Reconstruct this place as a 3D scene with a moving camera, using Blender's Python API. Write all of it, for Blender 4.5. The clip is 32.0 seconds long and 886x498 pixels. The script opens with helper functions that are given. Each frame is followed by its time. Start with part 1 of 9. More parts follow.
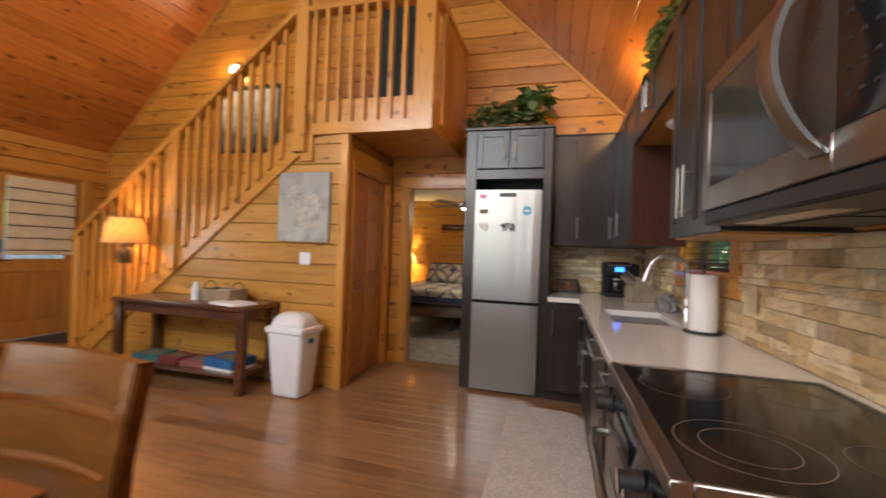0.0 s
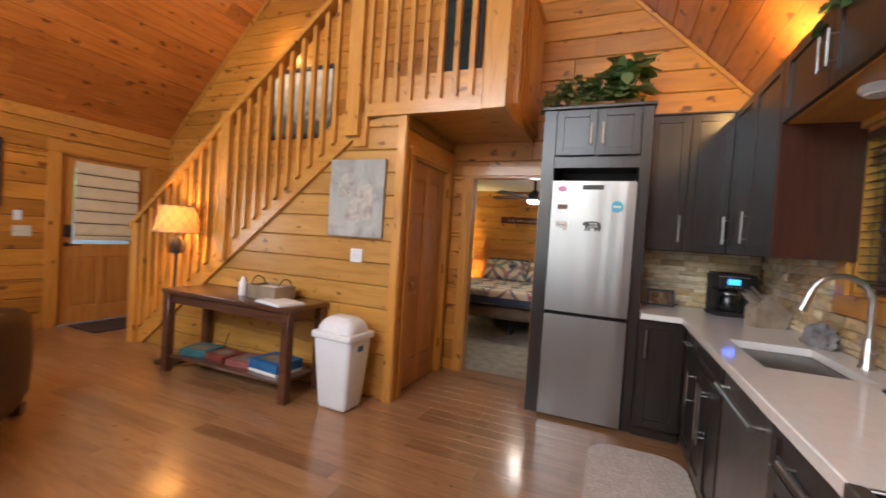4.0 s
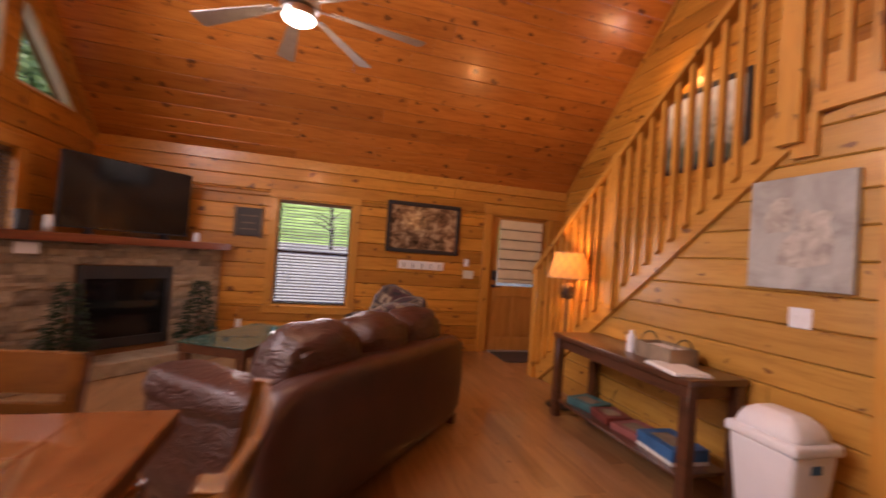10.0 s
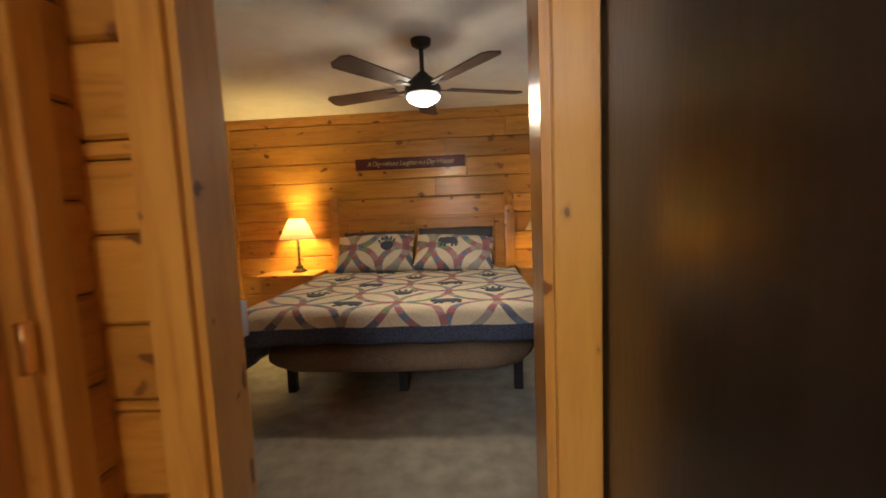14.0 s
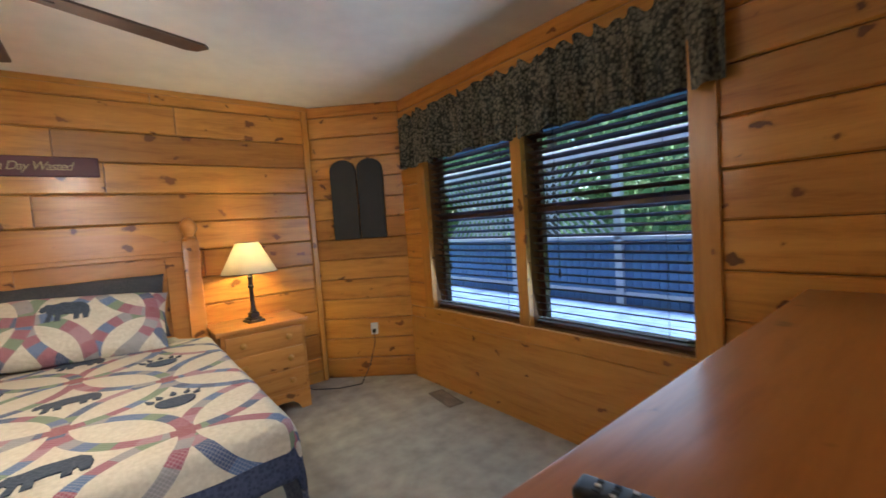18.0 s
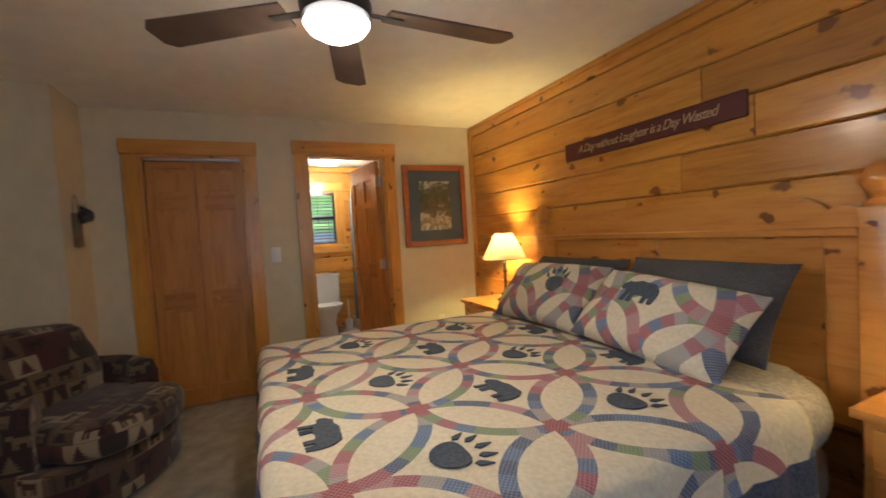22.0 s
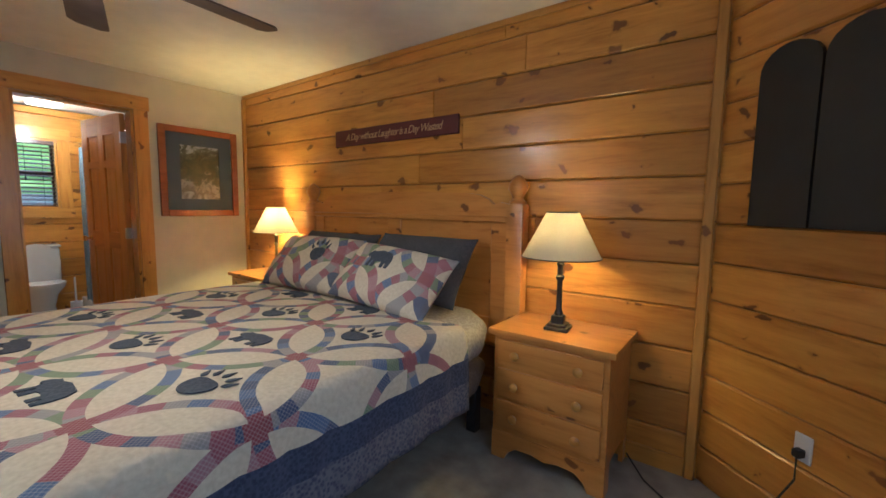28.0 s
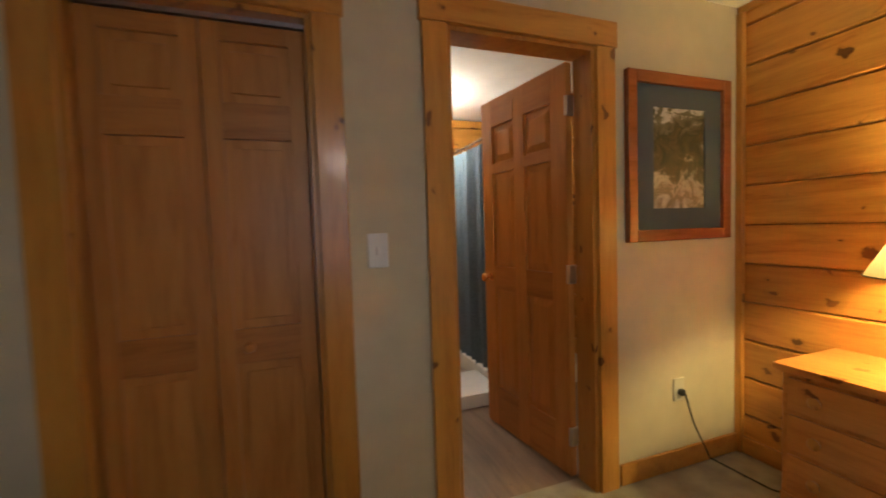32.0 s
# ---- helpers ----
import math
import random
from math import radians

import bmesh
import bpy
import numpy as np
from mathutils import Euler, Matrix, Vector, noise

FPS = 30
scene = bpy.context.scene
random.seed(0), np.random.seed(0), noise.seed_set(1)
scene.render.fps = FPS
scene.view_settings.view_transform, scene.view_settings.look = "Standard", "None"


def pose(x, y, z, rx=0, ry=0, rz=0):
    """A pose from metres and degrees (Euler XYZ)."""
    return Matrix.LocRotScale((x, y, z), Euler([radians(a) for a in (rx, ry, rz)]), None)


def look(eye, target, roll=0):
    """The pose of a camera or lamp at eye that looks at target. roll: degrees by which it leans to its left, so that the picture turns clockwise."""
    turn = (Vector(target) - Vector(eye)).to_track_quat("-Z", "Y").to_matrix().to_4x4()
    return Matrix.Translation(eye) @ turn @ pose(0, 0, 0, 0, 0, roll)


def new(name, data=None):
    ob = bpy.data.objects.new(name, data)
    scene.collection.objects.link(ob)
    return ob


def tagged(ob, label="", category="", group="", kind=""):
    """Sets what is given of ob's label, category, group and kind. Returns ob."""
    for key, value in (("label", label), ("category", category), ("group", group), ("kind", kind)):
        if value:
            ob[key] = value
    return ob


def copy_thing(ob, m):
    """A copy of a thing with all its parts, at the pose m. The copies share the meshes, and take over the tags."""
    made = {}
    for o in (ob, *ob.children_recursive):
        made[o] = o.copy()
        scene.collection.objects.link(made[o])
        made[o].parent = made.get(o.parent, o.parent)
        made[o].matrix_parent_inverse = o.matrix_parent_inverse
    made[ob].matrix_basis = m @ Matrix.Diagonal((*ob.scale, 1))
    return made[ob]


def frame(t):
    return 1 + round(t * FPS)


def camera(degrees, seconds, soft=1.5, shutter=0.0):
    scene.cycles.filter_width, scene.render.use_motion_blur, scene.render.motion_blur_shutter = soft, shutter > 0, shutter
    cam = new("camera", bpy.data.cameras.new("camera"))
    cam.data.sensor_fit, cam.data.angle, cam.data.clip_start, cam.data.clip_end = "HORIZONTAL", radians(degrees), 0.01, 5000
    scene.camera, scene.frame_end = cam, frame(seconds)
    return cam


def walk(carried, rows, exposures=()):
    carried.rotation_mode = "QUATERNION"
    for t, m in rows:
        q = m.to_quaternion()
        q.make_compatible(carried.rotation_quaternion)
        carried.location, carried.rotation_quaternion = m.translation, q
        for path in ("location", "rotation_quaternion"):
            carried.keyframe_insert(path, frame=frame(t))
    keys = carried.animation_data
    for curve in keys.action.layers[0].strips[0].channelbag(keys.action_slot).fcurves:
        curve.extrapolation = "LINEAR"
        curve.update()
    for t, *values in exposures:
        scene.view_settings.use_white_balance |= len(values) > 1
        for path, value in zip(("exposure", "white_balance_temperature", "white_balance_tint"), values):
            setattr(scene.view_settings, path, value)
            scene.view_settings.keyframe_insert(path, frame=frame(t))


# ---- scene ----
# camera and walk
cam = camera(94.86, 32.0, soft=1.6, shutter=0.4)
ROWS = [
    (0.0, -0.080, -0.041, 1.272, 90.37, -2.14, 15.58),
    (0.5, -0.114, 0.170, 1.284, 90.01, -1.60, 0.14),
    (1.0, -0.119, 0.322, 1.276, 88.41, -1.97, -12.10),
    (1.5, -0.149, 0.434, 1.288, 87.06, -2.55, -14.51),
    (2.0, -0.208, 0.510, 1.295, 86.37, -2.06, -10.29),
    (2.5, -0.283, 0.524, 1.295, 86.62, -2.18, -4.70),
    (3.0, -0.326, 0.506, 1.316, 87.67, -3.17, 2.44),
    (3.5, -0.364, 0.476, 1.329, 88.18, -3.81, 11.82),
    (4.0, -0.348, 0.394, 1.352, 88.46, -3.75, 22.79),
    (4.5, -0.309, 0.322, 1.363, 88.77, -3.27, 33.73),
    (6.5, -0.317, 0.207, 1.337, 89.56, -2.95, 56.00),
    (7.0, -0.319, 0.197, 1.342, 88.98, -2.64, 58.15),
    (7.5, -0.337, 0.212, 1.328, 88.31, -2.10, 62.99),
    (8.0, -0.373, 0.159, 1.320, 87.66, -1.26, 72.30),
    (8.5, -0.458, 0.068, 1.311, 87.52, -0.40, 84.86),
    (9.0, -0.609, 0.053, 1.323, 88.44, -0.06, 93.09),
    (9.5, -0.667, 0.323, 1.320, 89.65, -2.22, 88.11),
    (10.0, -0.700, 0.694, 1.351, 91.24, -4.16, 73.85),
    (10.5, -0.798, 1.031, 1.388, 92.23, -3.92, 57.81),
    (11.0, -0.847, 1.420, 1.352, 91.04, -3.63, 45.17),
    (11.5, -0.904, 1.802, 1.330, 88.31, -3.85, 34.23),
    (12.0, -0.977, 2.217, 1.288, 85.91, -3.68, 21.04),
    (12.5, -0.970, 2.609, 1.262, 84.33, -2.82, 11.75),
    (13.0, -1.045, 2.924, 1.271, 83.62, -1.01, 9.14),
    (13.5, -1.137, 3.221, 1.263, 84.45, 0.99, 6.70),
    (15.5, -1.207, 4.389, 1.200, 83.83, 1.49, -18.60),
    (16.0, -1.196, 4.458, 1.255, 83.70, 0.12, -30.44),
    (16.5, -1.177, 4.458, 1.266, 85.12, -0.78, -41.59),
    (17.0, -1.145, 4.452, 1.271, 86.09, -0.25, -48.20),
    (17.5, -1.144, 4.476, 1.273, 86.19, 1.64, -44.74),
    (18.0, -1.117, 4.560, 1.264, 86.48, 3.97, -38.60),
    (18.5, -0.976, 4.688, 1.248, 86.77, 6.63, -30.08),
    (19.0, -0.883, 4.938, 1.233, 86.79, 8.98, -23.21),
    (19.5, -0.780, 5.190, 1.225, 85.59, 9.19, -19.42),
    (20.0, -0.584, 5.336, 1.244, 84.84, 6.97, -5.01),
    (20.5, -0.406, 5.536, 1.257, 85.63, 4.72, 12.53),
    (21.0, -0.283, 5.714, 1.270, 86.29, 3.14, 32.50),
    (21.5, -0.138, 5.860, 1.280, 86.75, 2.81, 52.04),
    (22.0, -0.076, 5.889, 1.267, 87.63, 3.35, 65.50),
    (22.5, -0.035, 5.846, 1.266, 88.28, 3.83, 70.31),
    (23.0, 0.065, 5.704, 1.273, 86.87, 3.78, 72.85),
    (23.5, 0.128, 5.608, 1.273, 86.92, 2.85, 80.20),
    (24.0, 0.124, 5.541, 1.275, 87.19, 2.26, 88.56),
    (24.5, 0.121, 5.493, 1.280, 87.03, 2.31, 95.22),
    (25.0, 0.127, 5.512, 1.275, 86.83, 2.31, 98.82),
    (25.5, 0.136, 5.544, 1.267, 86.13, 2.30, 96.72),
    (26.0, 0.149, 5.589, 1.255, 85.28, 2.30, 83.32),
    (26.5, 0.158, 5.621, 1.246, 84.88, 2.29, 70.55),
    (27.0, 0.198, 5.691, 1.235, 84.17, 1.53, 57.18),
    (27.5, 0.255, 5.745, 1.234, 83.82, 0.48, 44.54),
    (28.0, 0.289, 5.782, 1.242, 84.27, -0.79, 36.48),
    (28.5, 0.139, 5.840, 1.237, 86.07, -1.06, 41.75),
    (29.0, -0.178, 5.894, 1.255, 87.07, -1.40, 53.81),
    (29.5, -0.555, 5.798, 1.227, 86.84, -0.99, 65.92),
    (30.0, -0.910, 5.717, 1.214, 86.86, 0.34, 74.89),
    (30.5, -1.272, 5.712, 1.235, 88.85, 1.27, 81.72),
    (31.0, -1.603, 5.636, 1.234, 89.57, 1.79, 84.92),
    (31.5, -1.925, 5.616, 1.225, 88.05, 1.91, 80.78),
    (32.0, -2.268, 5.739, 1.234, 87.06, 1.84, 69.97),
]
EXPOSURES = [(0.0, 1.6, 5700, 10), (2.0, 2.0, 5400, 12), (3.5, 1.83, 5350, 10), (5.0, 1.68, 5600, 10), (7.0, 1.46, 5400, 10), (8.0, 1.55, 5000, 18), (9.0, 1.36, 6600, 30), (10.0, 1.3, 6800, 40),
             (11.0, 1.5, 6900, 26), (12.0, 1.62, 6700, 14), (13.5, 1.68, 6300, 10), (15.5, 1.87, 5400, 10), (17.0, 1.75, 5200, 10), (18.2, 2.38, 5300, 10), (20.0, 1.9, 6100, 10), (21.0, 1.95, 5700, 10),
             (24.0, 1.95, 5550, 10), (27.0, 1.65, 5100, 10), (28.0, 1.8, 5000, 10), (29.0, 2.15, 5250, 10), (30.0, 2.0, 5700, 10), (31.0, 1.55, 6000, 10), (32.0, 1.75, 5600, 10)]
walk(cam, [(t, pose(x, y, z, rx, ry, rz)) for t, x, y, z, rx, ry, rz in ROWS], EXPOSURES)

# world, sun and daylight
world = bpy.data.worlds.new("sky")
scene.world = world
world.use_nodes = True
wn = world.node_tree
sky = wn.nodes.new("ShaderNodeTexSky")
sky.sky_type, sky.sun_disc = "NISHITA", False
sky.sun_elevation, sky.sun_rotation = radians(55), radians(5)
wn.links.new(sky.outputs[0], wn.nodes["Background"].inputs[0])
wn.nodes["Background"].inputs[1].default_value = 0.15
sun = new("sun", bpy.data.lights.new("sun", "SUN"))
sun.data.energy, sun.data.angle, sun.data.color = 4.0, radians(6), (1.0, 0.95, 0.87)
sun.matrix_basis = look((1.5, 17.0, 25.0), (0, 0, 0))


def area_lamp(name, at, aim, sx, sy, watts, colour):
    lamp = new(name, bpy.data.lights.new(name, "AREA"))
    lamp.data.shape, lamp.data.size, lamp.data.size_y = "RECTANGLE", sx, sy
    lamp.data.energy, lamp.data.color = watts, colour
    lamp.matrix_basis = look(at, aim)
    return lamp


def bulb(name, at, watts, colour, radius=0.04):
    lamp = new(name, bpy.data.lights.new(name, "POINT"))
    lamp.data.energy, lamp.data.color, lamp.data.shadow_soft_size = watts, colour, radius
    lamp.location = at
    return lamp


WARM, SOFT, DAY = (1.0, 0.56, 0.17), (1.0, 0.68, 0.34), (1.0, 0.96, 0.88)
# daylight in the window openings
area_lamp("window_daylight", (-2.4, -1.7, 3.45), (-2.2, 0.3, 2.7), 3.4, 1.4, 56, DAY)
area_lamp("window_daylight", (-1.65, -2.062, 1.3), (-1.65, 1, 1.3), 1.75, 1.3, 12, DAY)
area_lamp("window_daylight", (-4.18, -2.062, 1.3), (-4.18, 1, 1.3), 1.85, 1.3, 6, DAY)
area_lamp("window_daylight", (-6.3, 0.53, 1.28), (-4, 0.53, 1.0), 0.85, 1.25, 7.0, DAY)
area_lamp("window_daylight", (0.7, 6.2, 1.25), (-1, 6.2, 0.9), 1.8, 1.2, 2.4, (0.75, 0.88, 1.0))
# lamps of the house
bulb("floor_lamp_bulb", (-4.2, 3.0, 1.38), 8.5, WARM)
bulb("fan_bulb", (-3.45, 0.42, 2.735), 7.5, SOFT, 0.06)
bulb("stair_bulb", (-4.2, 4.15, 3.5), 2.6, WARM, 0.05)
# next lamp: unseen fill light added to brighten the loft, no fixture
bulb("loft_bulb", (-1.6, 5.2, 4.4), 4, WARM, 0.08)
bulb("chandelier_bulb", (-1.68, -0.58, 2.21), 15, SOFT, 0.05)
bulb("cabinet_top_bulb", (0.5, 3.3, 2.5), 7, WARM, 0.03)
bulb("cabinet_top_bulb", (0.5, 1.5, 2.5), 7, WARM, 0.03)
bulb("bedside_bulb", (-0.41, 7.69, 1.14), 2.0, (1.0, 0.71, 0.24), 0.035)
bulb("bedside_bulb", (-2.97, 7.76, 1.14), 12.0, (1.0, 0.71, 0.22), 0.035)
bulb("bedroom_fan_bulb", (-1.42, 6.17, 1.86), 3.0, (1.0, 0.82, 0.56), 0.09)
area_lamp("bedroom_fan_glass", (-1.42, 6.17, 1.815), (-1.42, 6.171, 0), 0.14, 0.14, 1.2, (1.0, 0.82, 0.56))
bulb("bath_bulb", (-5.4, 6.75, 2.0), 8.5, (1.0, 0.88, 0.66), 0.08)

# ---- small builders ----
def mesh_of(bm, name):
    me = bpy.data.meshes.new(name)
    bm.normal_update()
    bm.to_mesh(me)
    bm.free()
    return me


def smooth(me, angle=40):
    me.shade_smooth()
    me.set_sharp_from_angle(angle=radians(angle))


def part(name, bm, material, parent=None, label="", soft=True, m=None):
    me = bm if isinstance(bm, bpy.types.Mesh) else mesh_of(bm, name)
    if not me.materials:
        me.materials.append(material)
        if soft:
            smooth(me)
    ob = new(name, me)
    ob.parent = parent
    if m is not None:
        ob.matrix_basis = m
    if label:
        ob["label"] = label
    return ob


def clothed(me):
    """Lays a mesh's cloth on it: each face takes the two axes that it lies along, in metres."""
    me = me if isinstance(me, bpy.types.Mesh) else mesh_of(me, "cloth")
    uv = me.uv_layers.new(name="UVMap")
    for f in me.polygons:
        n = [abs(q) for q in f.normal]
        i, j = ((1, 2) if n[0] >= max(n[1:]) else (0, 2) if n[1] >= n[2] else (0, 1))
        for k in f.loop_indices:
            p = me.vertices[me.loops[k].vertex_index].co
            uv.data[k].uv = (p[i] + 0.31 * (i + 2 * j), p[j])
    return me


def thing(name, label, category, m, group="", kind=""):
    ob = new(name)
    ob.empty_display_size = 0.1
    ob.matrix_basis = m
    return tagged(ob, label, category, group, kind)


def box(bm, a, b, bevel=0.0, seg=1):
    x0, x1 = sorted((a[0], b[0]))
    y0, y1 = sorted((a[1], b[1]))
    z0, z1 = sorted((a[2], b[2]))
    v = [bm.verts.new(p) for p in ((x0, y0, z0), (x1, y0, z0), (x1, y1, z0), (x0, y1, z0), (x0, y0, z1), (x1, y0, z1), (x1, y1, z1), (x0, y1, z1))]
    f = [bm.faces.new([v[i] for i in q]) for q in ((3, 2, 1, 0), (4, 5, 6, 7), (0, 1, 5, 4), (1, 2, 6, 5), (2, 3, 7, 6), (3, 0, 4, 7))]
    if bevel:
        bmesh.ops.bevel(bm, geom=list({e for q in f for e in q.edges}), offset=min(bevel, 0.45 * min(x1 - x0, y1 - y0, z1 - z0)), segments=seg, profile=0.6, affect="EDGES")
    return bm


def boxes(*pairs, bevel=0.0, seg=1):
    bm = bmesh.new()
    for a, b in pairs:
        box(bm, a, b, bevel, seg)
    return bm


def lathe(bm, profile, at=(0, 0, 0), seg=20, m=None):
    rings = []
    m = m or Matrix.Translation(at)
    for r, z in profile:
        if r < 1e-5:
            rings.append([bm.verts.new(m @ Vector((0, 0, z)))])
        else:
            rings.append([bm.verts.new(m @ Vector((r * math.cos(2 * math.pi * k / seg), r * math.sin(2 * math.pi * k / seg), z))) for k in range(seg)])
    for a, b in zip(rings, rings[1:]):
        for k in range(seg):
            q = [a[k % len(a)], a[(k + 1) % len(a)], b[(k + 1) % len(b)], b[k % len(b)]]
            q = [w for i, w in enumerate(q) if w not in q[:i]]
            if len(q) > 2:
                bm.faces.new(q)
    for ring, flip in ((rings[0], True), (rings[-1], False)):
        if len(ring) > 2:
            bm.faces.new(ring[::-1] if flip else ring)
    return bm


def turned(profile, at=(0, 0, 0), seg=20, m=None):
    return lathe(bmesh.new(), profile, at, seg, m)


def rod(bm, a, b, r, seg=10, r2=None):
    a, b = Vector(a), Vector(b)
    m = Matrix.Translation(a) @ (b - a).to_track_quat("Z", "Y").to_matrix().to_4x4()
    return lathe(bm, [(r, 0), (r if r2 is None else r2, (b - a).length)], seg=seg, m=m)


def tube(bm, points, r, seg=8):
    points = [Vector(p) for p in points]
    rings, n = [], len(points)
    for i, p in enumerate(points):
        d = (points[min(i + 1, n - 1)] - points[max(i - 1, 0)]).normalized()
        side = d.cross(Vector((0.13, 0.31, 0.94))).normalized()
        up = side.cross(d)
        rr = r(i / (n - 1)) if callable(r) else r
        rings.append([bm.verts.new(p + rr * (math.cos(2 * math.pi * k / seg) * side + math.sin(2 * math.pi * k / seg) * up)) for k in range(seg)])
    for a, b in zip(rings, rings[1:]):
        for k in range(seg):
            bm.faces.new((a[k], b[k], b[(k + 1) % seg], a[(k + 1) % seg]))
    bm.faces.new(rings[0])
    bm.faces.new(rings[-1][::-1])
    return bm


def prism(bm, outline, d0, d1, plane="xz"):
    """An outline in a plane, drawn out from d0 to d1 along the third axis."""
    def at(p, d):
        return {"xz": (p[0], d, p[1]), "xy": (p[0], p[1], d), "yz": (d, p[0], p[1])}[plane]
    a, b = [bm.verts.new(at(p, d0)) for p in outline], [bm.verts.new(at(p, d1)) for p in outline]
    bm.faces.new(a)
    bm.faces.new(b[::-1])
    for i in range(len(a)):
        j = (i + 1) % len(a)
        bm.faces.new((a[j], a[i], b[i], b[j]))
    bmesh.ops.recalc_face_normals(bm, faces=bm.faces[:])
    return bm


def cushion(bm, a, b, puff=0.03, n=8, seed=0, full=0.16):
    """A soft block: a rounded box that bulges."""
    a, b = Vector(a), Vector(b)
    c, h = (a + b) / 2, (b - a) / 2
    g = bmesh.new()
    bmesh.ops.create_cube(g, size=2)
    bmesh.ops.subdivide_edges(g, edges=g.edges[:], cuts=n, use_grid_fill=True)
    for v in g.verts:
        p = v.co.copy()
        q = Vector([math.copysign(abs(t) ** 1.0, t) for t in p])
        sph = q.normalized() * max(abs(t) for t in q)
        k = full + 0.25 * (max(0, sorted(abs(t) for t in q)[1] - 0.55) / 0.45) ** 2
        q = q.lerp(sph, k)
        w = noise.noise(Vector((p.x * 1.7 + seed, p.y * 1.7, p.z * 1.7))) * puff
        bulge = puff * (1 - 0.5 * (p.x ** 2 + p.y ** 2 + p.z ** 2) / 3)
        d = p.normalized() * (w * 0.5 + bulge)
        v.co = Vector((c.x + q.x * h.x, c.y + q.y * h.y, c.z + q.z * h.z)) + d
    off = {v: bm.verts.new(v.co) for v in g.verts}
    for f in g.faces:
        bm.faces.new([off[v] for v in f.verts])
    g.free()
    return bm


def head(o, u):
    """The height of an opening's head at u; a fifth number slopes it."""
    return o[3] if len(o) < 5 else o[3] + (o[4] - o[3]) * (u - o[0]) / (o[1] - o[0])


def reach(o, z):
    """The stretch of u that an opening takes at height z, or None."""
    us = [o[0] + (o[1] - o[0]) * k / 160 for k in range(161)]
    us = [u for u in us if o[2] < z < head(o, u)]
    return (us[0], us[-1]) if us and us[-1] - us[0] > 0.02 else None


def cut_wall(u0, u1, top, thick, openings, z0=0.0):
    """A wall in its own axes: u along x, the face at y = 0, depth behind it; top: outline of (u, z); openings: (u0, u1, z0, z1)."""
    def height(u):
        for (a, za), (b, zb) in zip(top, top[1:]):
            if a - 1e-6 <= u <= b + 1e-6:
                return za + (zb - za) * (u - a) / max(b - a, 1e-6)
        return top[-1][1]
    cuts = sorted({u0, u1, *[p[0] for p in top if u0 < p[0] < u1], *[o[k] for o in openings for k in (0, 1) if u0 < o[k] < u1]})
    bm = bmesh.new()
    for a, b in zip(cuts, cuts[1:]):
        mid, lo = (a + b) / 2, (z0, z0)
        for o in sorted([o for o in openings if o[0] < mid < o[1]], key=lambda o: o[2]):
            if o[2] > lo[0] + 1e-4:
                prism(bm, [(a, lo[0]), (b, lo[1]), (b, o[2]), (a, o[2])], 0, thick)
            lo = (head(o, a), head(o, b))
        ha, hb = max(height(a), lo[0] + 1e-3), max(height(b), lo[1] + 1e-3)
        if ha > lo[0] + 2e-3 or hb > lo[1] + 2e-3:
            prism(bm, [(a, lo[0]), (b, lo[1]), (b, hb), (a, ha)], 0, thick)
    return bm


PLANKS = {}
plank_rng = random.Random(5)


def plank_mesh(w0, w1, t0, t1, h, th, mat, edge=0.008):
    """A board with eased edges, x along its length, its face at y = -th; w0..w1 its bottom edge, t0..t1 its top edge."""
    key = (round(w1 - w0, 2), round(t0 - w0, 2), round(t1 - w0, 2), round(h, 3), th, mat.name)
    if key not in PLANKS:
        bm = bmesh.new()
        o = [(w0, 0), (w1, 0), (t1, h), (t0, h)]
        g = 0.0012
        o = [(o[0][0] + g, 0.002), (o[1][0] - g, 0.002), (o[2][0] - g, h - 0.002), (o[3][0] + g, h - 0.002)]
        back = [bm.verts.new((x - w0, 0, z)) for x, z in o]
        mid = [bm.verts.new((x - w0, -th + edge, z)) for x, z in o]
        e = min(edge, 0.3 * h)
        ins = [(o[0][0] + 0.002, o[0][1] + e), (o[1][0] - 0.002, o[1][1] + e), (o[2][0] - 0.002, o[2][1] - e), (o[3][0] + 0.002, o[3][1] - e)]
        front = [bm.verts.new((x - w0, -th, z)) for x, z in ins]
        bm.faces.new(front)
        for i in range(4):
            j = (i + 1) % 4
            bm.faces.new((mid[i], mid[j], front[j], front[i]))
            bm.faces.new((back[i], back[j], mid[j], mid[i]))
        me = mesh_of(bm, "plank")
        me.materials.append(mat)
        PLANKS[key] = me
    return PLANKS[key]


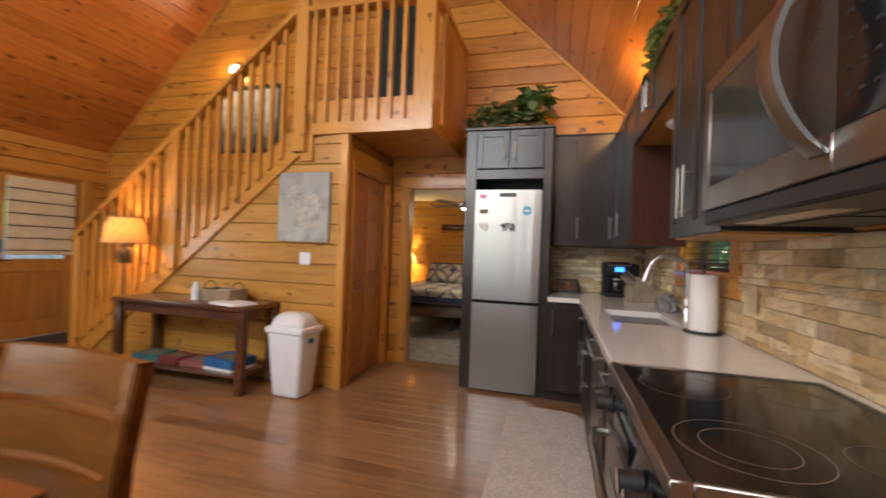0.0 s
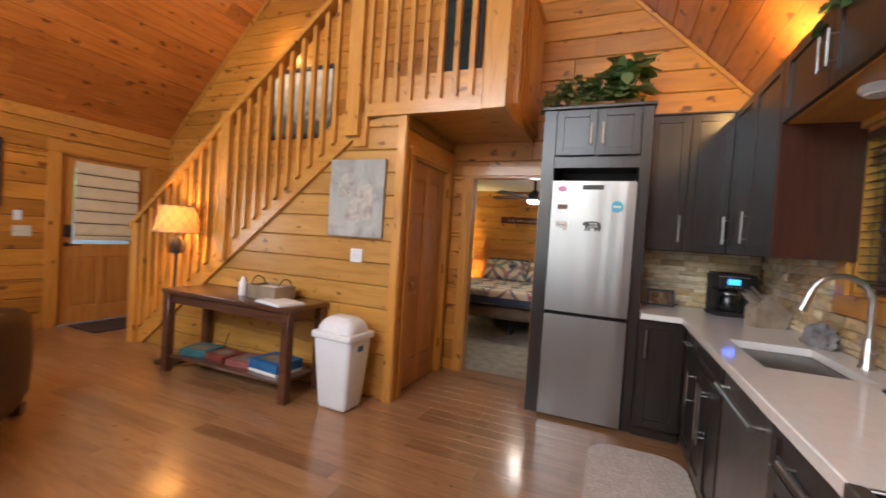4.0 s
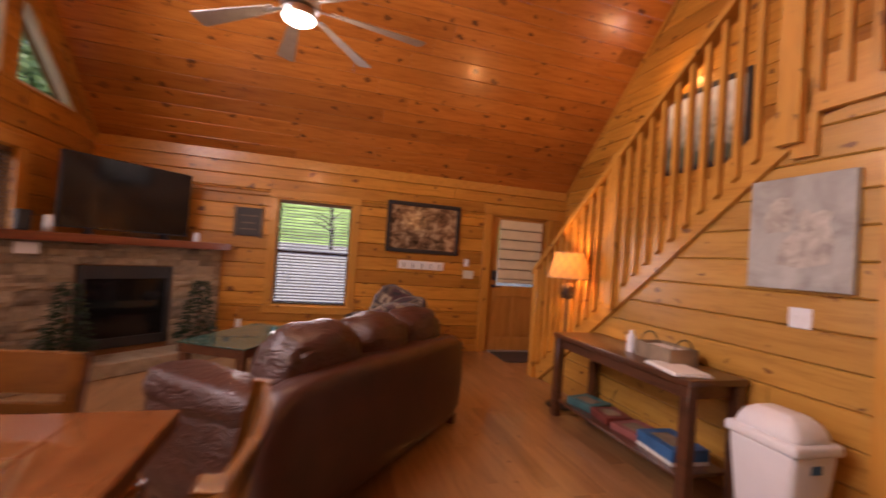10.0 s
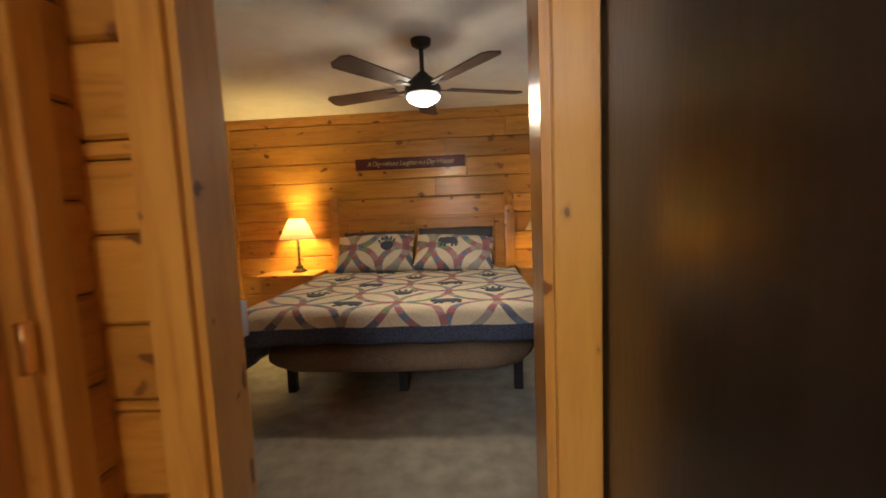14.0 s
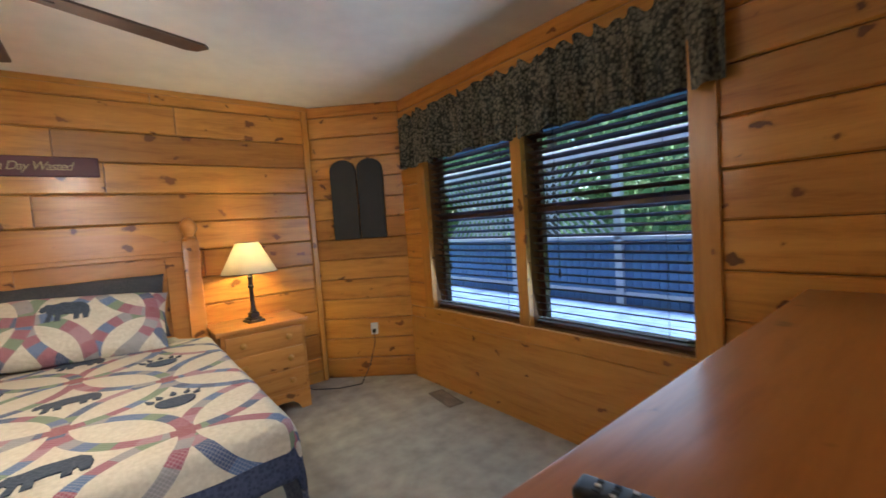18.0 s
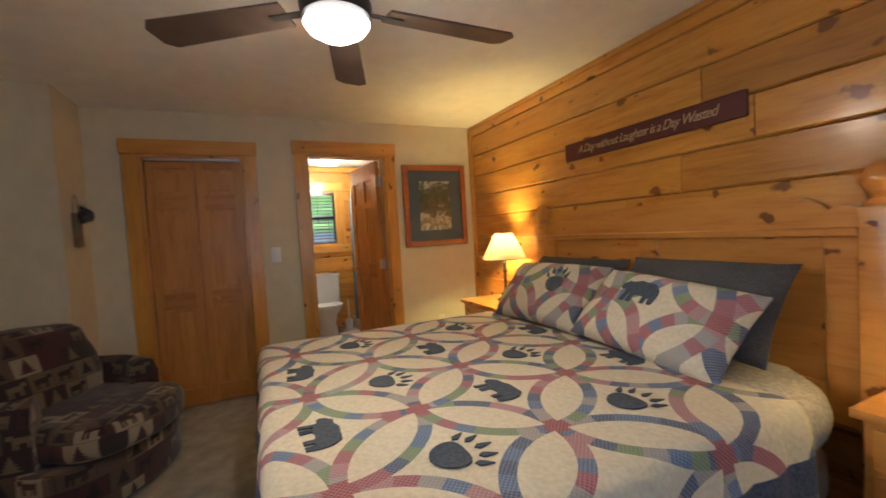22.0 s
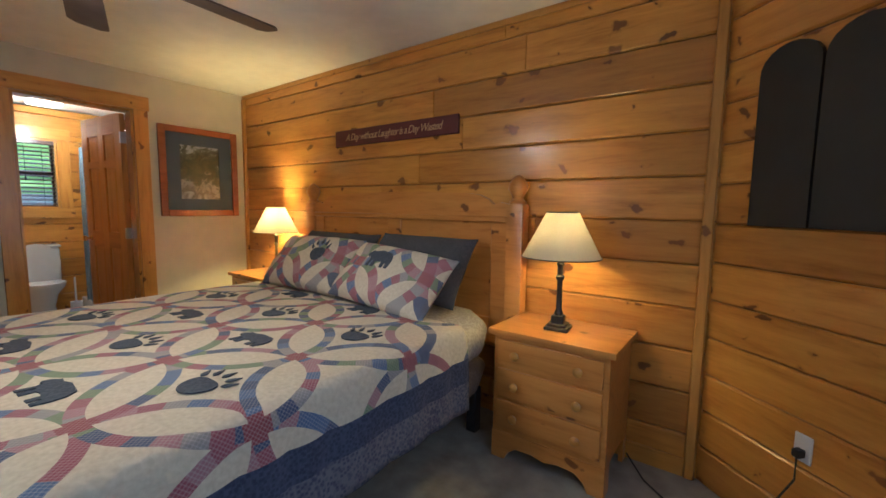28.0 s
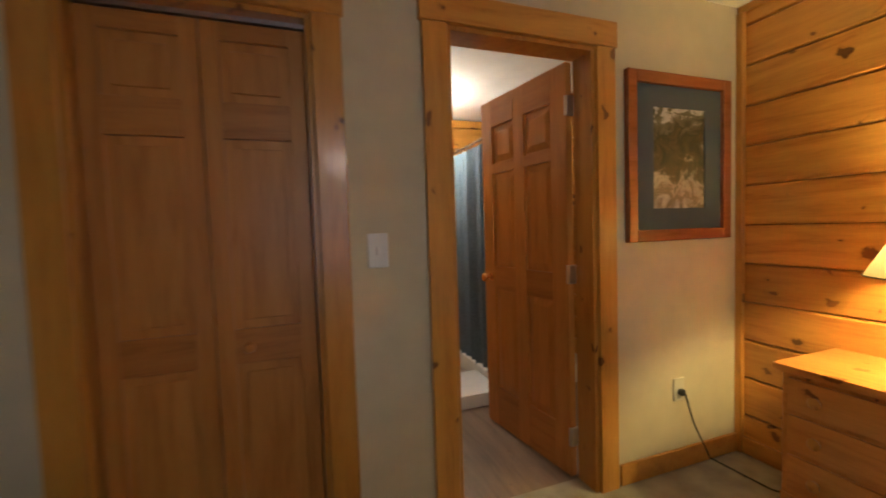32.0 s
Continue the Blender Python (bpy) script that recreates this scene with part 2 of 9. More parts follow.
def board_up(parent, u0, u1, top, openings, mat, h=0.185, th=0.02, z0=0.0, longest=3.6, name="plank", shift=0.0):
    """Lays boards over a wall's face, row by row, round its openings and under its top outline."""
    z = z0 - shift
    peak = max(p[1] for p in top)

    def span(zz):
        lo = hi = None
        for (a, za), (b, zb) in zip(top, top[1:]):
            for k in range(41):
                u = a + (b - a) * k / 40
                if u0 - 1e-6 <= u <= u1 + 1e-6 and za + (zb - za) * k / 40 >= zz - 1e-4:
                    lo = u if lo is None else min(lo, u)
                    hi = u if hi is None else max(hi, u)
        return lo, hi
    while z < peak - 0.02:
        za, zb = max(z, z0), min(z + h, peak)
        (bl, bh), (tl, th_) = span(za), span(zb)
        if bl is None:
            break
        if tl is None:
            tl = th_ = (bl + bh) / 2
        bands = sorted({za, zb, *[o[k] for o in openings for k in ((2,) if len(o) > 4 else (2, 3)) if za + 0.02 < o[k] < zb - 0.02]})
        for ya, yb in zip(bands, bands[1:]):
            f0, f1 = (ya - za) / (zb - za), (yb - za) / (zb - za)
            left = (bl + (tl - bl) * f0, bl + (tl - bl) * f1)
            right = (bh + (th_ - bh) * f0, bh + (th_ - bh) * f1)
            free = [(left[0], right[0], left[1], right[1])]
            for o in openings:
                gap = reach(o, (ya + yb) / 2)
                if gap:
                    lo, hi = reach(o, ya + 0.001) or gap, reach(o, yb - 0.001) or gap
                    nxt = []
                    for a, b, at_, bt_ in free:
                        if gap[1] <= min(a, at_) or gap[0] >= max(b, bt_):
                            nxt.append((a, b, at_, bt_))
                        else:
                            if max(lo[0] - a, hi[0] - at_) > 0.01:
                                nxt.append((a, lo[0], at_, hi[0]))
                            if max(b - lo[1], bt_ - hi[1]) > 0.01:
                                nxt.append((lo[1], b, hi[1], bt_))
                    free = nxt
            for a, b, at_, bt_ in free:
                # pointed ends close to an edge
                if b < a:
                    a = b = (a + b) / 2
                if bt_ < at_:
                    at_ = bt_ = (at_ + bt_) / 2
                x, end, first = max(a, at_), min(b, bt_), True
                while first or end - x > 0.02:
                    n = min(end, x + plank_rng.uniform(0.45, 1.0) * longest)
                    if end - n < 0.5:
                        n = end
                    wl = (a, at_) if first else (x, x)
                    wr = (b, bt_) if n >= end - 1e-6 else (n, n)
                    me = plank_mesh(wl[0], wr[0], wl[1], wr[1], yb - ya, th, mat)
                    ob = new(name, me)
                    ob.parent = parent
                    ob.location = (wl[0], 0, ya)
                    x, first = max(n, x), False
        z += h


def wall(name, label, x, y, rz, length, top, thick, openings, mat, boards=None, h=0.185, shift=0.0, z0=0.0, bare=()):
    top = top if isinstance(top, list) else [(0, top), (length, top)]
    ob = part(name, cut_wall(0, length, top, thick, openings, z0), mat, None, soft=False)
    ob.matrix_basis = pose(x, y, 0, 0, 0, rz)
    tagged(ob, label, "wall", kind="structure")
    if boards:
        LATER.append((ob, length, top, openings + list(bare), boards, h, shift, z0))
    return ob


LATER = []

# ---- materials ----
def nodes_of(name):
    m = bpy.data.materials.new(name)
    m.use_nodes = True
    t = m.node_tree
    return m, t, t.nodes["Principled BSDF"]


def add(t, kind, **sets):
    n = t.nodes.new("ShaderNode" + kind)
    for k, v in sets.items():
        if k.startswith("i_"):
            n.inputs[int(k[2:])].default_value = v
        else:
            setattr(n, k, v)
    return n


def ramp(t, src, stops):
    r = add(t, "ValToRGB")
    e = r.color_ramp.elements
    while len(e) < len(stops):
        e.new(0.5)
    for k, (p, c) in enumerate(stops):
        e[k].position, e[k].color = p, (*c, 1) if len(c) == 3 else c
    t.links.new(src, r.inputs[0])
    return r.outputs[0]


def mixed(t, kind, fac, a, b):
    n = add(t, "Mix", data_type="RGBA", blend_type=kind)
    for slot, v in ((0, fac), (6, a), (7, b)):
        if isinstance(v, bpy.types.NodeSocket):
            t.links.new(v, n.inputs[slot])
        else:
            n.inputs[slot].default_value = v if slot == 0 else (*v, 1)
    return n.outputs[2]


def math_node(t, op, a, b=0.5):
    n = add(t, "Math", operation=op)
    for k, v in enumerate((a, b)):
        if isinstance(v, bpy.types.NodeSocket):
            t.links.new(v, n.inputs[k])
        else:
            n.inputs[k].default_value = v
    return n.outputs[0]


def bumped(t, bsdf, height, strength=0.2, distance=0.01):
    b = add(t, "Bump", i_0=strength, i_1=distance)
    t.links.new(height, b.inputs["Height"])
    t.links.new(b.outputs[0], bsdf.inputs["Normal"])


def placed(t, scale, island=False, turn=(0, 0, 0), jump=37.0):
    """Object coordinates, moved by a random step for each piece."""
    c = add(t, "TexCoord")
    if island:
        r = add(t, "NewGeometry").outputs["Random Per Island"]
    else:
        r = add(t, "ObjectInfo").outputs["Random"]
    s = add(t, "VectorMath", operation="SCALE")
    v = add(t, "CombineXYZ", i_0=jump, i_1=jump * 0.7, i_2=jump * 0.43)
    t.links.new(v.outputs[0], s.inputs[0])
    t.links.new(r, s.inputs["Scale"])
    a = add(t, "VectorMath", operation="ADD")
    t.links.new(c.outputs["Object"], a.inputs[0])
    t.links.new(s.outputs[0], a.inputs[1])
    m = add(t, "Mapping")
    m.inputs["Scale"].default_value = scale
    m.inputs["Rotation"].default_value = turn
    t.links.new(a.outputs[0], m.inputs[0])
    return m.outputs[0], r, a.outputs[0]


def pine(name, light, dark, rough=0.32, knots=1.0, along="x", island=False, coat=0.35, vary=0.35, grain=1.0, coat_rough=0.16, scrape=0.0):
    """Varnished knotty softwood, grain along one axis of the piece."""
    m, t, b = nodes_of(name)
    sc = {"x": (1, 9, 9), "y": (9, 1, 9), "z": (9, 9, 1)}[along]
    v, r, flat = placed(t, sc, island)
    n1 = add(t, "TexNoise", i_2=2.2, i_3=7.0, i_4=0.6, i_8=0.5)
    t.links.new(v, n1.inputs[0])
    n2 = add(t, "TexNoise", i_2=11.0, i_3=3.0)
    t.links.new(v, n2.inputs[0])
    w = math_node(t, "ADD", math_node(t, "MULTIPLY", n1.outputs[0], 0.8), math_node(t, "MULTIPLY", n2.outputs[0], 0.2 * grain))
    col = ramp(t, w, [(0.34, tuple(c * 0.9 for c in dark)), (0.47, tuple((a + c) / 2 for a, c in zip(light, dark))), (0.62, light)])
    # board to board
    shade = ramp(t, r, [(0.0, (1 - vary, 1 - vary * 1.15, 1 - vary * 1.3)), (0.5, (1, 0.97, 0.94)), (1.0, (1, 1, 1))])
    col = mixed(t, "MULTIPLY", 1.0, col, shade)
    if knots:
        # knots: one spot to a cell of the board's face
        sp = add(t, "SeparateXYZ")
        t.links.new(flat, sp.inputs[0])
        i, j, k2 = {"x": (0, 1, 2), "y": (1, 0, 2), "z": (2, 0, 1)}[along]
        face = add(t, "CombineXYZ")
        t.links.new(math_node(t, "MULTIPLY", sp.outputs[i], 0.66), face.inputs[0])
        t.links.new(math_node(t, "ADD", sp.outputs[j], sp.outputs[k2]), face.inputs[1])
        vo = add(t, "TexVoronoi", voronoi_dimensions="2D", i_2=6.6, i_8=1.0)
        # bent rows of knots of uneven outline
        bend = add(t, "TexNoise", i_2=13.0, i_3=2.0)
        t.links.new(flat, bend.inputs[0])
        push = add(t, "VectorMath", operation="SCALE")
        t.links.new(bend.outputs["Color"], push.inputs[0])
        push.inputs["Scale"].default_value = 0.09
        bent = add(t, "VectorMath", operation="ADD")
        t.links.new(face.outputs[0], bent.inputs[0])
        t.links.new(push.outputs[0], bent.inputs[1])
        t.links.new(bent.outputs[0], vo.inputs[0])
        wob = add(t, "TexNoise", i_2=30.0, i_3=3.0)
        t.links.new(flat, wob.inputs[0])
        sep = add(t, "SeparateColor")
        t.links.new(vo.outputs["Color"], sep.inputs[0])
        d = math_node(t, "ADD", vo.outputs["Distance"], math_node(t, "MULTIPLY", math_node(t, "SUBTRACT", wob.outputs[0], 0.5), 0.16))
        size = math_node(t, "SUBTRACT", math_node(t, "MULTIPLY", math_node(t, "POWER", sep.outputs[0], 1.5), 0.222 * knots), 0.068)
        k = math_node(t, "SUBTRACT", size, d)
        core = ramp(t, math_node(t, "ADD", math_node(t, "MULTIPLY", k, 9.0), 0.5), [(0.45, (0, 0, 0)), (0.66, (1, 1, 1))])
        halo = ramp(t, math_node(t, "ADD", math_node(t, "MULTIPLY", k, 4.5), 0.5), [(0.22, (0, 0, 0)), (0.58, (1, 1, 1))])
        col = mixed(t, "MIX", math_node(t, "MULTIPLY", halo, 0.5), col, tuple(c * 0.5 for c in dark))
        col = mixed(t, "MIX", math_node(t, "MULTIPLY", core, 0.82), col, mixed(t, "MIX", sep.outputs[1], (0.075, 0.022, 0.006), (0.21, 0.07, 0.016)))
    t.links.new(col, b.inputs["Base Color"])
    b.inputs["Roughness"].default_value = rough
    b.inputs["Coat Weight"].default_value = coat
    b.inputs["Coat Roughness"].default_value = coat_rough
    relief = n2.outputs[0]
    if scrape:
        # hand-scraped hollows
        n3 = add(t, "TexNoise", i_2=3.0, i_3=2.0)
        t.links.new(v, n3.inputs[0])
        relief = math_node(t, "ADD", relief, math_node(t, "MULTIPLY", n3.outputs[0], scrape))
    bumped(t, b, relief, 0.12, 0.004)
    return m


def plain(name, colour, rough=0.5, metal=0.0, noise_scale=8.0, vary=0.12, bump=0.05, coat=0.0, bump_scale=None, spec=0.5):
    m, t, b = nodes_of(name)
    c = add(t, "TexCoord")
    n = add(t, "TexNoise", i_2=noise_scale, i_3=4.0)
    t.links.new(c.outputs["Object"], n.inputs[0])
    lo, hi = tuple(max(0, v * (1 - vary)) for v in colour), tuple(min(1, v * (1 + vary)) for v in colour)
    t.links.new(ramp(t, n.outputs[0], [(0.3, lo), (0.7, hi)]), b.inputs["Base Color"])
    b.inputs["Roughness"].default_value, b.inputs["Metallic"].default_value = rough, metal
    b.inputs["Coat Weight"].default_value = coat
    b.inputs["Specular IOR Level"].default_value = spec
    if bump:
        n2 = add(t, "TexNoise", i_2=bump_scale or noise_scale * 12, i_3=3.0)
        t.links.new(c.outputs["Object"], n2.inputs[0])
        bumped(t, b, n2.outputs[0], bump, 0.004)
    return m


def glowing(name, colour, strength):
    m, t, b = nodes_of(name)
    b.inputs["Base Color"].default_value = (*colour, 1)
    b.inputs["Emission Color"].default_value = (*colour, 1)
    b.inputs["Emission Strength"].default_value = strength
    return m


PINE = pine("knotty_pine", (0.62, 0.295, 0.042), (0.47, 0.198, 0.02), vary=0.34, knots=1.1, coat=0.22, rough=0.38)
PINE_BED = pine("bedroom_pine", (0.69, 0.335, 0.052), (0.5, 0.205, 0.026), vary=0.34, knots=1.1)
PINE_CEIL = pine("ceiling_pine", (0.58, 0.22, 0.038), (0.44, 0.14, 0.018), island=True, along="y", vary=0.36, knots=1.2)
PINE_PALE = pine("pale_stair_pine", (0.52, 0.285, 0.056), (0.42, 0.205, 0.033), vary=0.2, knots=0.88, coat=0.22, rough=0.38)
PINE_TRIM = pine("trim_pine", (0.60, 0.30, 0.052), (0.48, 0.21, 0.03), knots=0.9, along="z", vary=0.12)
PINE_TRIM_X = pine("trim_pine_level", (0.60, 0.30, 0.052), (0.48, 0.21, 0.03), knots=0.9, vary=0.12)
PINE_DOOR = pine("door_pine", (0.57, 0.26, 0.055), (0.46, 0.19, 0.032), knots=0, along="z", vary=0.1, rough=0.4, coat=0.12)
PINE_RAIL = pine("door_rail_pine", (0.51, 0.225, 0.045), (0.41, 0.16, 0.027), knots=0, vary=0.15, rough=0.4, coat=0.12)
PINE_FURN = pine("furniture_pine", (0.64, 0.29, 0.06), (0.53, 0.21, 0.036), knots=0.9, vary=0.1, rough=0.28)
PINE_DRESSER = pine("dresser_pine", (0.44, 0.165, 0.03), (0.35, 0.12, 0.018), knots=0.9, vary=0.1, rough=0.3)
OAK = pine("dark_floor_boards", (0.375, 0.205, 0.09), (0.245, 0.126, 0.052), rough=0.28, knots=0.6, coat=0.6, vary=0.3, scrape=5.0, coat_rough=0.14)
OAK_REST = pine("dark_floor_rest", (0.375, 0.205, 0.09), (0.245, 0.126, 0.052), rough=0.28, knots=0.6, coat=0.6, vary=0.3, scrape=5.0, coat_rough=0.14, island=True)
VINYL = pine("grey_vinyl_planks", (0.30, 0.22, 0.15), (0.19, 0.14, 0.095), rough=0.4, knots=0.3, coat=0.2, vary=0.25, island=True)
BEIGE = plain("beige_paint", (0.60, 0.53, 0.38), 0.7, vary=0.05, bump=0.08, bump_scale=180)
WHITE_CEIL = plain("white_ceiling_paint", (0.84, 0.81, 0.74), 0.8, vary=0.04, bump=0.25, bump_scale=90)
CARPET = plain("grey_carpet", (0.37, 0.33, 0.255), 0.95, noise_scale=9.0, vary=0.2, bump=0.9, bump_scale=420)
BACK = plain("rough_backing", (0.2, 0.1, 0.04), 0.9, bump=0)


def brushed(name, colour, rough, along=2):
    """Brushed metal: hair-fine scratches along one axis."""
    m, t, b = nodes_of(name)
    c = add(t, "TexCoord")
    mp = add(t, "Mapping")
    sc = [220.0, 220.0, 220.0]
    sc[along] = 1.2
    mp.inputs["Scale"].default_value = sc
    t.links.new(c.outputs["Object"], mp.inputs[0])
    n = add(t, "TexNoise", i_2=3.0, i_3=2.0)
    t.links.new(mp.outputs[0], n.inputs[0])
    b.inputs["Base Color"].default_value = (*colour, 1)
    b.inputs["Metallic"].default_value = 1.0
    r = math_node(t, "ADD", math_node(t, "MULTIPLY", n.outputs[0], 0.05), rough)
    t.links.new(r, b.inputs["Roughness"])
    # sheet metal is never quite flat
    mp2 = add(t, "Mapping")
    sc = [7.0, 7.0, 7.0]
    sc[along] = 0.25
    mp2.inputs["Scale"].default_value = sc
    t.links.new(c.outputs["Object"], mp2.inputs[0])
    n2 = add(t, "TexNoise", i_2=1.0, i_3=1.0)
    t.links.new(mp2.outputs[0], n2.inputs[0])
    bumped(t, b, n2.outputs[0], 0.3, 0.035)
    return m


STEEL = brushed("brushed_steel", (0.36, 0.355, 0.34), 0.33)
DARKCAB = pine("espresso_cabinet", (0.03, 0.023, 0.019), (0.018, 0.013, 0.011), rough=0.3, knots=0, along="z", vary=0.1, coat=0.1)
REDCAB = pine("red_espresso_panel", (0.075, 0.026, 0.016), (0.045, 0.015, 0.01), rough=0.3, knots=0, along="z", vary=0.1, coat=0.2)
QUARTZ = plain("white_quartz", (0.86, 0.83, 0.78), 0.1, noise_scale=30, vary=0.04, bump=0)
WHITE_PLASTIC = plain("white_plastic", (0.72, 0.74, 0.78), 0.35, vary=0.03, bump=0)
BLACK = plain("black_gloss", (0.012, 0.012, 0.013), 0.12, vary=0.1, bump=0)
DARK = plain("dark_plastic", (0.02, 0.02, 0.022), 0.45, vary=0.1, bump=0.02)


def creased_leather(name, colour):
    """Soft hide: broad creases, fine pores, paler rubbed patches."""
    m = plain(name, colour, 0.36, noise_scale=6, vary=0.3, bump=0.2, bump_scale=70)
    t = m.node_tree
    b = t.nodes["Principled BSDF"]
    fine = b.inputs["Normal"].links[0].from_node
    c = add(t, "TexCoord")
    mp = add(t, "Mapping")
    mp.inputs["Scale"].default_value = (1.0, 1.0, 2.2)
    t.links.new(c.outputs["Object"], mp.inputs[0])
    n = add(t, "TexNoise", i_2=7.0, i_3=3.0, i_8=1.4)
    t.links.new(mp.outputs[0], n.inputs[0])
    crease = math_node(t, "ABSOLUTE", math_node(t, "SUBTRACT", n.outputs[0], 0.5))
    bp = add(t, "Bump")
    bp.inputs["Strength"].default_value, bp.inputs["Distance"].default_value = 0.5, 0.05
    t.links.new(crease, bp.inputs["Height"])
    t.links.new(bp.outputs[0], fine.inputs["Normal"])
    return m


LEATHER = creased_leather("brown_leather", (0.055, 0.02, 0.013))
TAUT_LEATHER = plain("taut_brown_leather", (0.05, 0.018, 0.012), 0.4, noise_scale=5, vary=0.25, bump=0.2, bump_scale=70)


def ledge_stone(name, stops):
    m, t, b = nodes_of(name)
    v, r, flat = placed(t, (1, 1, 1))
    n = add(t, "TexNoise", i_2=9.0, i_3=6.0, i_4=0.65)
    t.links.new(flat, n.inputs[0])
    base = ramp(t, r, stops)
    col = mixed(t, "MULTIPLY", 0.75, base, ramp(t, n.outputs[0], [(0.3, (0.5, 0.45, 0.38)), (0.55, (1, 0.96, 0.9)), (0.75, (1.0, 1.0, 1.0))]))
    t.links.new(col, b.inputs["Base Color"])
    b.inputs["Roughness"].default_value = 0.72
    n2 = add(t, "TexNoise", i_2=45.0, i_3=5.0)
    t.links.new(flat, n2.inputs[0])
    bumped(t, b, n2.outputs[0], 0.7, 0.012)
    return m


def blocks_cloth(name, size=0.12):
    """Lodge upholstery: a patchwork of small blocks, each with a dark or pale fir or beast."""
    m, t, b = nodes_of(name)
    c = add(t, "TexCoord")
    sp = add(t, "SeparateXYZ")
    t.links.new(c.outputs["UV"], sp.inputs[0])
    vy = math_node(t, "MULTIPLY", sp.outputs[1], 1.2 / size)
    row = math_node(t, "FLOOR", vy)
    vx = math_node(t, "ADD", math_node(t, "MULTIPLY", sp.outputs[0], 1 / size), math_node(t, "MULTIPLY", row, 0.37))
    fx, fy = math_node(t, "FRACT", vx), math_node(t, "FRACT", vy)
    cell = add(t, "CombineXYZ")
    t.links.new(math_node(t, "FLOOR", vx), cell.inputs[0])
    t.links.new(row, cell.inputs[1])
    wn_ = add(t, "TexWhiteNoise", noise_dimensions="3D")
    t.links.new(cell.outputs[0], wn_.inputs[0])
    sep = add(t, "SeparateColor")
    t.links.new(wn_.outputs["Color"], sep.inputs[0])

    def tones_of(src, tones):
        r = add(t, "ValToRGB")
        r.color_ramp.interpolation = "CONSTANT"
        e = r.color_ramp.elements
        while len(e) < len(tones):
            e.new(0.5)
        for k, (p, col) in enumerate(tones):
            e[k].position, e[k].color = p, (*col, 1)
        t.links.new(src, r.inputs[0])
        return r.outputs[0]

    def near(v, at, half):
        return math_node(t, "LESS_THAN", math_node(t, "ABSOLUTE", math_node(t, "SUBTRACT", v, at)), half)

    def both(p, q):
        return math_node(t, "MULTIPLY", p, q)

    def either(p, q):
        return math_node(t, "MAXIMUM", p, q)
    ground = tones_of(sep.outputs[0], [(0.0, (0.055, 0.014, 0.016)), (0.24, (0.13, 0.085, 0.05)), (0.4, (0.022, 0.013, 0.012)), (0.55, (0.09, 0.055, 0.034)), (0.72, (0.30, 0.235, 0.15)), (0.84, (0.17, 0.12, 0.075))])
    ink = tones_of(sep.outputs[0], [(0.0, (0.012, 0.008, 0.008)), (0.24, (0.016, 0.01, 0.009)), (0.4, (0.16, 0.11, 0.065)), (0.55, (0.018, 0.01, 0.01)), (0.72, (0.05, 0.018, 0.016)), (0.84, (0.014, 0.01, 0.01))])
    fir = both(math_node(t, "LESS_THAN", math_node(t, "ABSOLUTE", math_node(t, "SUBTRACT", fx, 0.5)), math_node(t, "MULTIPLY", math_node(t, "MULTIPLY", math_node(t, "SUBTRACT", 0.95, fy), 0.42), math_node(t, "SUBTRACT", 1.0, math_node(t, "MULTIPLY", math_node(t, "FRACT", math_node(t, "MULTIPLY", fy, 6.0)), 0.5)))), math_node(t, "GREATER_THAN", fy, 0.16))
    beast = either(both(near(fx, 0.48, 0.28), near(fy, 0.56, 0.14)), both(near(fx, 0.82, 0.1), near(fy, 0.7, 0.11)))
    for leg in (0.24, 0.36, 0.62, 0.72):
        beast = either(beast, both(near(fx, leg, 0.035), near(fy, 0.32, 0.16)))
    pick = math_node(t, "GREATER_THAN", sep.outputs[1], 0.55)
    fig = either(both(pick, fir), both(math_node(t, "SUBTRACT", 1.0, pick), beast))
    fig = both(fig, math_node(t, "LESS_THAN", sep.outputs[2], 0.86))
    col = mixed(t, "MIX", fig, ground, ink)
    seam = either(near(fx, 0.0, 0.03), near(fy, 0.0, 0.03))
    col = mixed(t, "MIX", both(seam, 0.6), col, (0.02, 0.012, 0.01))
    n = add(t, "TexNoise", i_2=260.0, i_3=2.0)
    t.links.new(c.outputs["Object"], n.inputs[0])
    col = mixed(t, "MULTIPLY", 0.5, col, ramp(t, n.outputs[0], [(0.3, (0.5, 0.5, 0.5)), (0.7, (1, 1, 1))]))
    t.links.new(col, b.inputs["Base Color"])
    b.inputs["Roughness"].default_value = 0.9
    b.inputs["Sheen Weight"].default_value = 0.2
    bumped(t, b, n.outputs[0], 0.4, 0.003)
    return m


